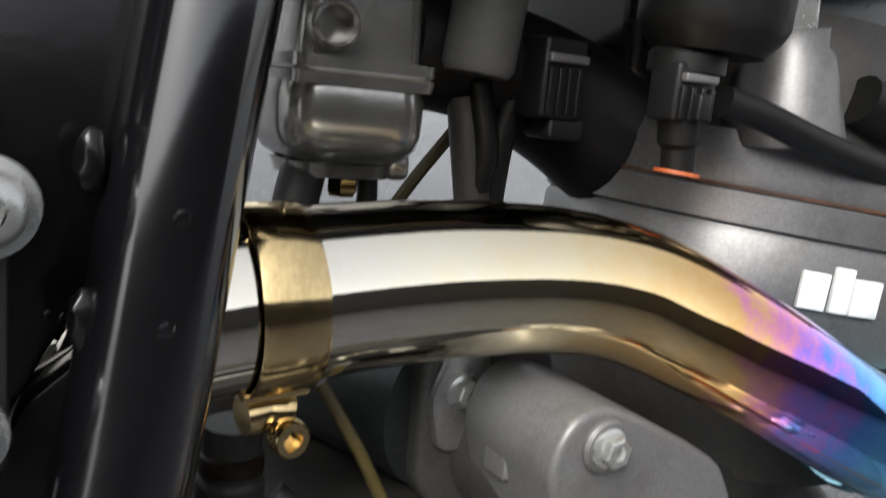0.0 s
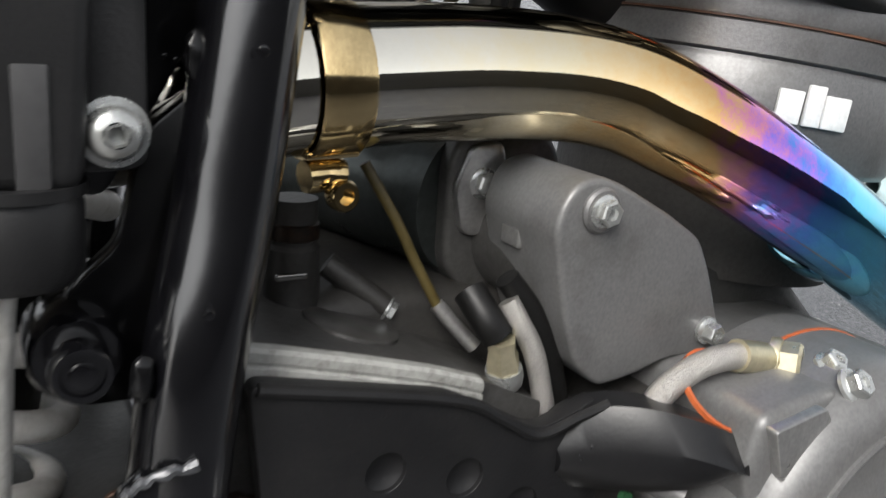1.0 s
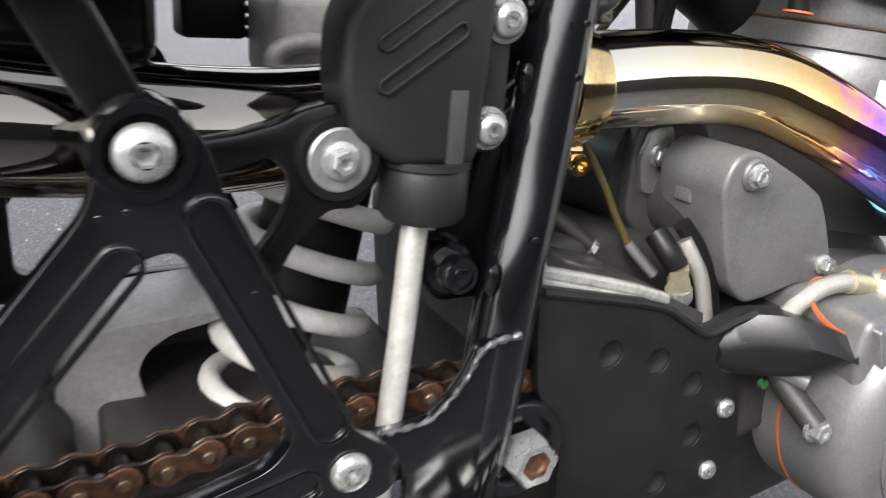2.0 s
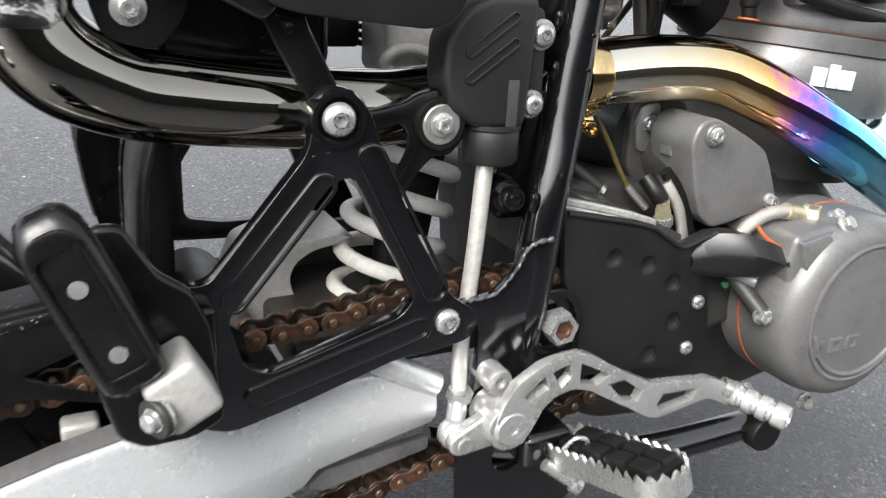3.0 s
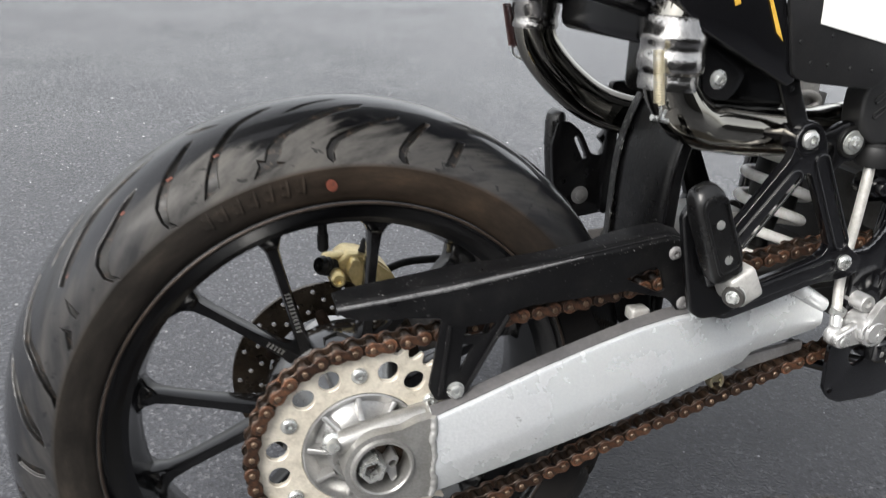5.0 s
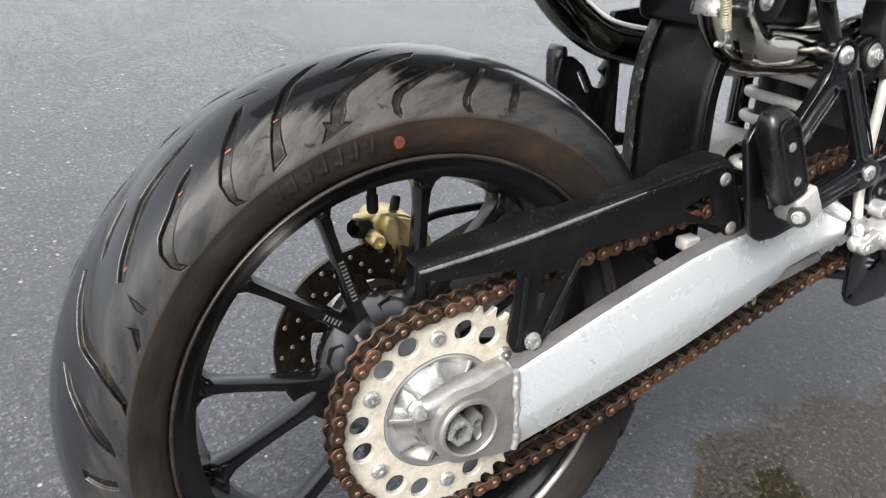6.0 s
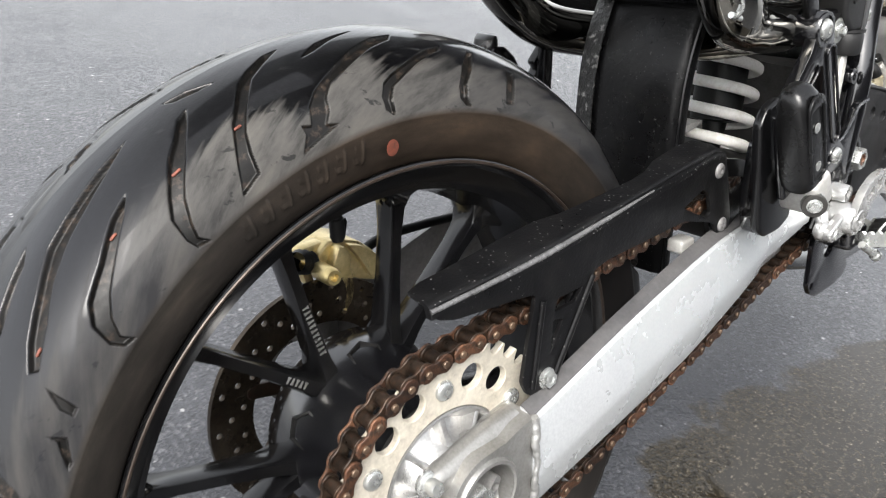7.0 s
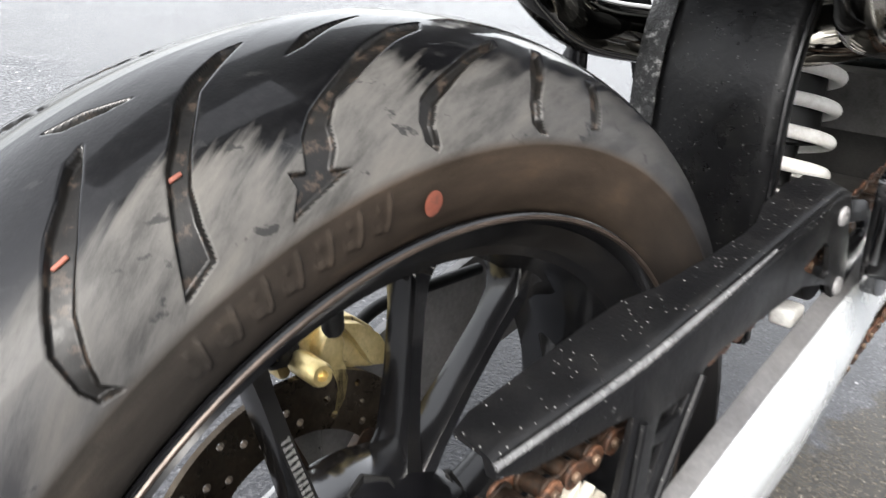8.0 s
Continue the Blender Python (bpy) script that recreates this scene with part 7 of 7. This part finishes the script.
# tube added between carburettor and cylinder to block light from the cylinder's left
part("intake_manifold", tube([(0.690, 0.030, 0.672, 0.024), (0.735, 0.030, 0.668, 0.026), (0.775, 0.028, 0.655, 0.030), (0.805, 0.022, 0.640, 0.034)], 0.026, 28, 5), RUBBER, cb, "black intake manifold tube added to shade the cylinder")
part("inlet_band", lathe([(0, 0), (0.0075, 0), (0.0075, 0.05), (0, 0.05)], 20, aim((0.7260, 0.016, 0.605), (-0.2, 0, 1))), ENGINEDARK, cb)

hr = new("wiring_loom")
hr.parent = bike
tagged(hr, "black wiring, connectors and hoses beside the cylinder head")
part("connector", box((0.7350, -0.010, 0.6480), (0.7560, 0.012, 0.6800), 0.002), PLASTIC, hr, "black plug connector")
part("connector_clip", box((0.7360, -0.0125, 0.6700), (0.7550, -0.009, 0.6735), 0.0008), ENGINE, hr, "grey clip band")
part("connector_tip", box((0.7420, -0.008, 0.6400), (0.7600, 0.010, 0.6490), 0.002), PLASTIC, hr)
part("connector", box((0.7450, -0.070, 0.6520), (0.7640, -0.056, 0.6720), 0.002), PLASTIC, hr, "black sensor connector")
part("connector_clip", box((0.7465, -0.0725, 0.6655), (0.7620, -0.069, 0.6685), 0.0008), ENGINE, hr)
for k in range(4):
    part("connector_rib", box((0.7368 + 0.0046 * k, -0.0118, 0.6500), (0.7386 + 0.0046 * k, -0.0095, 0.6680), 0.0005), PLASTIC, hr)
    part("connector_rib", box((0.7462 + 0.0046 * k, -0.0716, 0.6530), (0.7480 + 0.0046 * k, -0.0695, 0.6640), 0.0005), PLASTIC, hr)
part("latch", box((0.7520, -0.0745, 0.6530), (0.7580, -0.0698, 0.6620), 0.0012), PLASTIC, hr, "black connector latch")
part("connector_boot", lathe([(0, 0), (0.0135, 0), (0.0135, 0.006), (0.011, 0.009), (0, 0.009)], 24, aim((0.758, -0.060, 0.6690), (0, 0, 1))), RUBBER, hr)
part("sensor_stem", lathe([(0, 0), (0.0058, 0), (0.0058, 0.008), (0.0075, 0.010), (0.0078, 0.022), (0, 0.022)], 20, aim((0.7575, -0.063, 0.6350), (-0.1, 0, 1))), RUBBER, hr)
part("sensor_seal", lathe([(0.005, 0), (0.0082, 0), (0.0080, 0.0012), (0.005, 0.0012)], 20, aim((0.7575, -0.063, 0.6340), (0.1, 0, 1))), ORANGE, hr, "orange seal")
part("cap", lathe([(0, 0), (0.019, 0), (0.024, 0.006), (0.026, 0.010), (0.026, 0.035), (0, 0.035)], 32, aim((0.7650, -0.062, 0.6760), (0.05, 0, 1))), RUBBER, hr, "black bulky cap")
part("lead", tube([(0.772, -0.066, 0.6610), (0.79, -0.070, 0.6570), (0.82, -0.076, 0.6480), (0.86, -0.080, 0.6400), (0.93, -0.078, 0.632)], 0.0056, 14, 8), RUBBER, hr, "thick black lead")
part("cable", tube([(0.700, 0.06, 0.585), (0.715, 0.05, 0.615), (0.735, 0.045, 0.645), (0.75, 0.04, 0.68)], 0.003, 8, 8), HOSE, hr)
part("cable", tube([(0.722, 0.02, 0.60), (0.725, 0.01, 0.63), (0.718, 0.01, 0.66)], 0.0055, 10, 8), RUBBER, hr)
part("cable", tube([(0.735, 0.02, 0.60), (0.735, 0.015, 0.64), (0.742, 0.01, 0.68)], 0.0065, 10, 8), RUBBER, hr)
part("head_stud", lathe([(0, 0), (0.025, 0), (0.0180, 0.034), (0.0150, 0.038), (0.0150, 0.045), (0, 0.045)], 32, aim((0.8320, -0.046, 0.6480), (-0.12, 0, 1))), CYLINDER, hr, "cast stud cover")
part("stud_nut", lathe([(0, 0), (0.009, 0), (0.009, 0.014), (0.007, 0.016), (0, 0.016)], 6, aim((0.8245, -0.050, 0.6910), (-0.12, 0, 1))), ZINC, hr)
part("finned_plug", box((0.452, 0.034, 0.604), (0.484, 0.060, 0.628), 0.003), RUBBER, hr, "black finned plug behind the exhaust")
for k in range(4):
    part("plug_fin", box((0.484, 0.034, 0.6045 + 0.006 * k), (0.4915 - 0.001 * k, 0.060, 0.6080 + 0.006 * k), 0.001), RUBBER, hr)
part("coolant_hose", tube([(0.915, -0.06, 0.66), (0.88, -0.065, 0.660), (0.858, -0.06, 0.668)], 0.011, 16, 6), RUBBER, hr)

# ---- shock absorber
sh = new("shock_absorber")
sh.parent = bike
tagged(sh, "shock absorber with a dirty white coil spring")
axis_v = Vector((0.230, 0.090, 1.0)).normalized()
PITCH, LONG, R = 0.0278, 0.150, 0.0362
turns = LONG / PITCH
base_p = Vector((0.5032, 0.0057, 0.48)) - 0.075 * axis_v
u_ = Vector((0, 1, 0)).cross(axis_v).normalized()
v_ = axis_v.cross(u_)
pts = []
for i in range(int(turns * 24) + 1):
    t = i / (turns * 24)
    a = 2.7536 - 2 * math.pi * (t * LONG - 0.075) / PITCH
    pts.append(tuple(base_p + axis_v * (t * LONG) + R * (math.cos(a) * u_ + math.sin(a) * v_)))
part("coil_spring", tube(pts, 0.0060, 14, 0), SPRINGMAT, sh, "dirty white coil spring")
m = Matrix.Translation(base_p) @ axis_v.to_track_quat("Z", "Y").to_matrix().to_4x4()
part("damper_body", lathe([(0, -0.03), (0.010, -0.03), (0.010, 0.03), (0.013, 0.060), (0.027, 0.062), (0.027, 0.160), (0, 0.160)], 32, m), RUBBER, sh, "black damper body")
part("preload_collar", lathe([(0, 0.152), (0.040, 0.152), (0.041, 0.155), (0.041, 0.164), (0.034, 0.165), (0.034, 0.171), (0.039, 0.172), (0.039, 0.180), (0.03, 0.182), (0, 0.182)], 32, m), ENGINE, sh, "ribbed alloy preload collar")
part("top_mount", lathe([(0, 0.18), (0.024, 0.18), (0.024, 0.205), (0, 0.205)], 24, m), ENGINE, sh)
part("mount_block", box((0.482, -0.022, 0.590), (0.520, 0.030, 0.630), 0.006), PALECAST, sh, "pale cast top mount")
part("mount_ring", tube([(0.497 + 0.017 * math.cos(q), -0.026, 0.600 + 0.009 * math.sin(q)) for q in np.linspace(0, 2 * math.pi, 25)], 0.0045, 12, 0), PALECAST, sh)
part("bump_stop", lathe([(0, -0.012), (0.036, -0.012), (0.037, -0.010), (0.037, -0.002), (0.036, 0.0), (0, 0.0)], 32, m), ENGINEDARK, sh)

# ---- inner mudguard
mg = new("rear_mudguard")
mg.parent = bike
tagged(mg, "black plastic inner mudguard, its edge caked with dried spray")


def flap_rows(rows, inner):
    out = []
    for x, z in rows:
        sec = [(-0.064, 0.014), (-0.0645, 0.006), (-0.061, 0.0005), (-0.054, -0.002), (-0.02, -0.003), (0.012, -0.002), (0.042, 0.003), (0.052, 0.010), (0.054, 0.030)]
        out.append([Vector((x + d, y, z)) for y, d in sec] + [Vector((x + max(d, 0) + 0.004, y * 0.94 - 0.0003, z)) for y, d in sec[::-1]])
    return out


flap = [tuple(q[:2]) for q in smooth_path([(0.3130, 0.36, 0), (0.3135, 0.42, 0), (0.3145, 0.47, 0), (0.3155, 0.51, 0), (0.318, 0.54, 0), (0.324, 0.566, 0), (0.334, 0.592, 0), (0.346, 0.615, 0), (0.356, 0.63, 0)], 5)]
part("flap", loft(flap_rows(flap, 0)), FLAPMAT, mg)
spray = surface("caked_spray", (0.003, 0.003, 0.003), (0.010, 0.010, 0.0098), (0.3, 0.6), relief=0.9, fine=260, depth=0.002, dirt=(0.34, 0.34, 0.33), dirt_amount=0.7, big=46, specks=0.6, dirt_cut=(0.56, 0.68))
strip = [[Vector((x - 0.0028 + d, y, z)) for y, d in ((0.0575, 0.016), (0.0555, 0.0085), (0.050, 0.0055), (0.040, 0.0022), (0.030, -0.0002), (0.030, 0.0012), (0.040, 0.0036), (0.050, 0.0070), (0.054, 0.010), (0.056, 0.016))] for x, z in flap]
part("dirty_edge", loft(strip), spray, mg, "edge caked with dried spray")
part("near_lip", tube([(x + 0.004, -0.0630, z) for x, z in flap], 0.0022, 8, 0), SATIN, mg, "thin moulded lip")

# ---- tail bodywork
bw = new("tail_bodywork")
bw.parent = bike
tagged(bw, "black tail bodywork with gold pinstripes and a white paper sheet")
p1 = fillet([(0.3420, 0.760), (0.3560, 0.700), (0.3700, 0.6450), (0.3860, 0.6400), (0.4560, 0.6330), (0.4700, 0.6370), (0.4790, 0.6520), (0.4900, 0.760)], 0.006)
part("side_panel", plate(p1, -0.1480, -0.1430, bevel=0.0018), PLASTIC, bw, "dark grey studded side panel")
studs = bmesh.new()
for x, z in ((0.386, 0.657), (0.405, 0.655), (0.43, 0.652), (0.455, 0.650), (0.372, 0.675), (0.368, 0.71), (0.466, 0.675), (0.405, 0.68)):
    lathe([(0, 0), (0.0018, 0), (0.0014, 0.0012), (0, 0.0015)], 10, aim((x, -0.148, z)), studs)
part("studs", studs, PLASTIC, bw, kind="stuff")
part("paper_sheet", plate([(0.3885, 0.6900), (0.4620, 0.6740), (0.4780, 0.760), (0.385, 0.760)], -0.1496, -0.1488, bevel=0), WHITE, bw, "white paper sheet with faint print")
tl = fillet([(0.2200, 0.760), (0.2320, 0.7200), (0.2700, 0.6860), (0.3700, 0.6360), (0.3780, 0.6420), (0.3560, 0.700), (0.3450, 0.760)], 0.004)
part("tail_panel", plate(tl, -0.1440, -0.1300, bevel=0.003, seg=3), BLACK, bw, "glossy black tail panel")
GOLDP = surface("gold_vinyl", (0.42, 0.24, 0.03), (0.55, 0.33, 0.05), (0.25, 0.4), relief=0.0)
for a, b in (([(0.2900, 0.745), (0.2960, 0.745), (0.3080, 0.7050), (0.3030, 0.7030)], 0), ([(0.318, 0.745), (0.3205, 0.745), (0.3560, 0.6750), (0.3480, 0.682)], 0)):
    part("stripe", plate(a, -0.1452, -0.1444, bevel=0), GOLDP, bw, "gold pinstripe")
part("under_tray", box((0.335, -0.060, 0.664), (0.46, 0.060, 0.680), 0.006), SATIN, bw, "black under tray")
part("battery_box", box((0.325, -0.085, 0.603), (0.424, 0.060, 0.68), 0.01), SATIN, bw, "black box under the seat")
part("tail_tray", box((0.255, -0.085, 0.664), (0.345, 0.085, 0.80), 0.012), SATIN, bw, "black tray under the tail")
part("air_box", box((0.45, -0.060, 0.715), (0.60, 0.060, 0.80), 0.02), SATIN, bw, "black air box")
part("seat_base", box((0.02, -0.085, 0.80), (0.58, 0.09, 0.87), 0.03), RUBBER, bw, "black seat underside")
# plain block added to close the bright gap behind the head
part("head_gap_block", box((0.790, 0.000, 0.660), (1.00, 0.11, 0.745), 0.012), SATIN, bw, "black block added to darken the gap behind the cylinder head")
part("tank_flank", box((0.59, -0.105, 0.735), (1.05, 0.14, 0.90), 0.04), BLACK, bw, "black tank flank")
part("hanger_plate", plate(fillet([(0.265, 0.70), (0.29, 0.66), (0.30, 0.625), (0.325, 0.62), (0.34, 0.64), (0.335, 0.70)], 0.008), -0.1240, -0.1180, bevel=0.0015), SATIN, bw, "black hanger plate")
screw("hex", (0.3120, -0.1240, 0.6400), 0.0052, bw, 0.005, flange=1.6)
screw("hex", (0.1800, -0.1640, 0.7350), 0.0078, bw, 0.006, flange=1.6)

# ---- far side passenger peg bracket
fb = new("far_peg_bracket")
fb.parent = bike
tagged(fb, "black passenger peg bracket on the far side")
fo = fillet([(0.2990, 0.5500), (0.3139, 0.5500), (0.3322, 0.5355), (0.3464, 0.5091), (0.3600, 0.5060), (0.372, 0.53), (0.385, 0.52), (0.3660, 0.4900), (0.3700, 0.4330), (0.3418, 0.4290), (0.3201, 0.4310), (0.3044, 0.4480), (0.2978, 0.4803), (0.2930, 0.5200)], 0.005)
part("plate", plate(fo, 0.150, 0.160, [slot((0.3260, 0.5280), (0.3380, 0.5060), 0.0036), ring(0.3129, 0.4751, 0.0026, 12)], bevel=0.002), SATIN, fb)
part("far_peg_pad", loft([[Vector((cx + hx * math.cos(q), 0.166 + 0.014 * math.sin(q), z)) for q in np.linspace(0, 2 * math.pi, 16, endpoint=False)] for cx, hx, z in ((0.304, 0.004, 0.561), (0.3035, 0.0105, 0.557), (0.303, 0.0125, 0.548), (0.304, 0.0130, 0.520), (0.308, 0.0130, 0.485), (0.312, 0.0115, 0.455))]), PEGRUBBER, fb, "black rubber peg folded up")
screw("hex", (0.336, 0.150, 0.457), 0.0075, fb, 0.006, material=ENGINE, flange=1.5)
arch = fillet([(0.3550, 0.6000), (0.3550, 0.4380), (0.4260, 0.4345), (0.5068, 0.4345), (0.5160, 0.4480), (0.5145, 0.4620), (0.4844, 0.5230), (0.4560, 0.5900), (0.4300, 0.6050)], 0.006)
part("arch_plate", plate(arch, 0.129, 0.139, [fillet([(0.3680, 0.5600), (0.3680, 0.4560), (0.4000, 0.4498), (0.4720, 0.4498), (0.4789, 0.4548), (0.4434, 0.5469), (0.4330, 0.5640)], 0.008)], bevel=0.002), SATIN, fb, "black triangular bracket of the far side")
part("strut", plate(fillet([(0.35, 0.53), (0.40, 0.585), (0.41, 0.578), (0.362, 0.518)], 0.003), 0.14, 0.15, bevel=0.001), SATIN, fb)
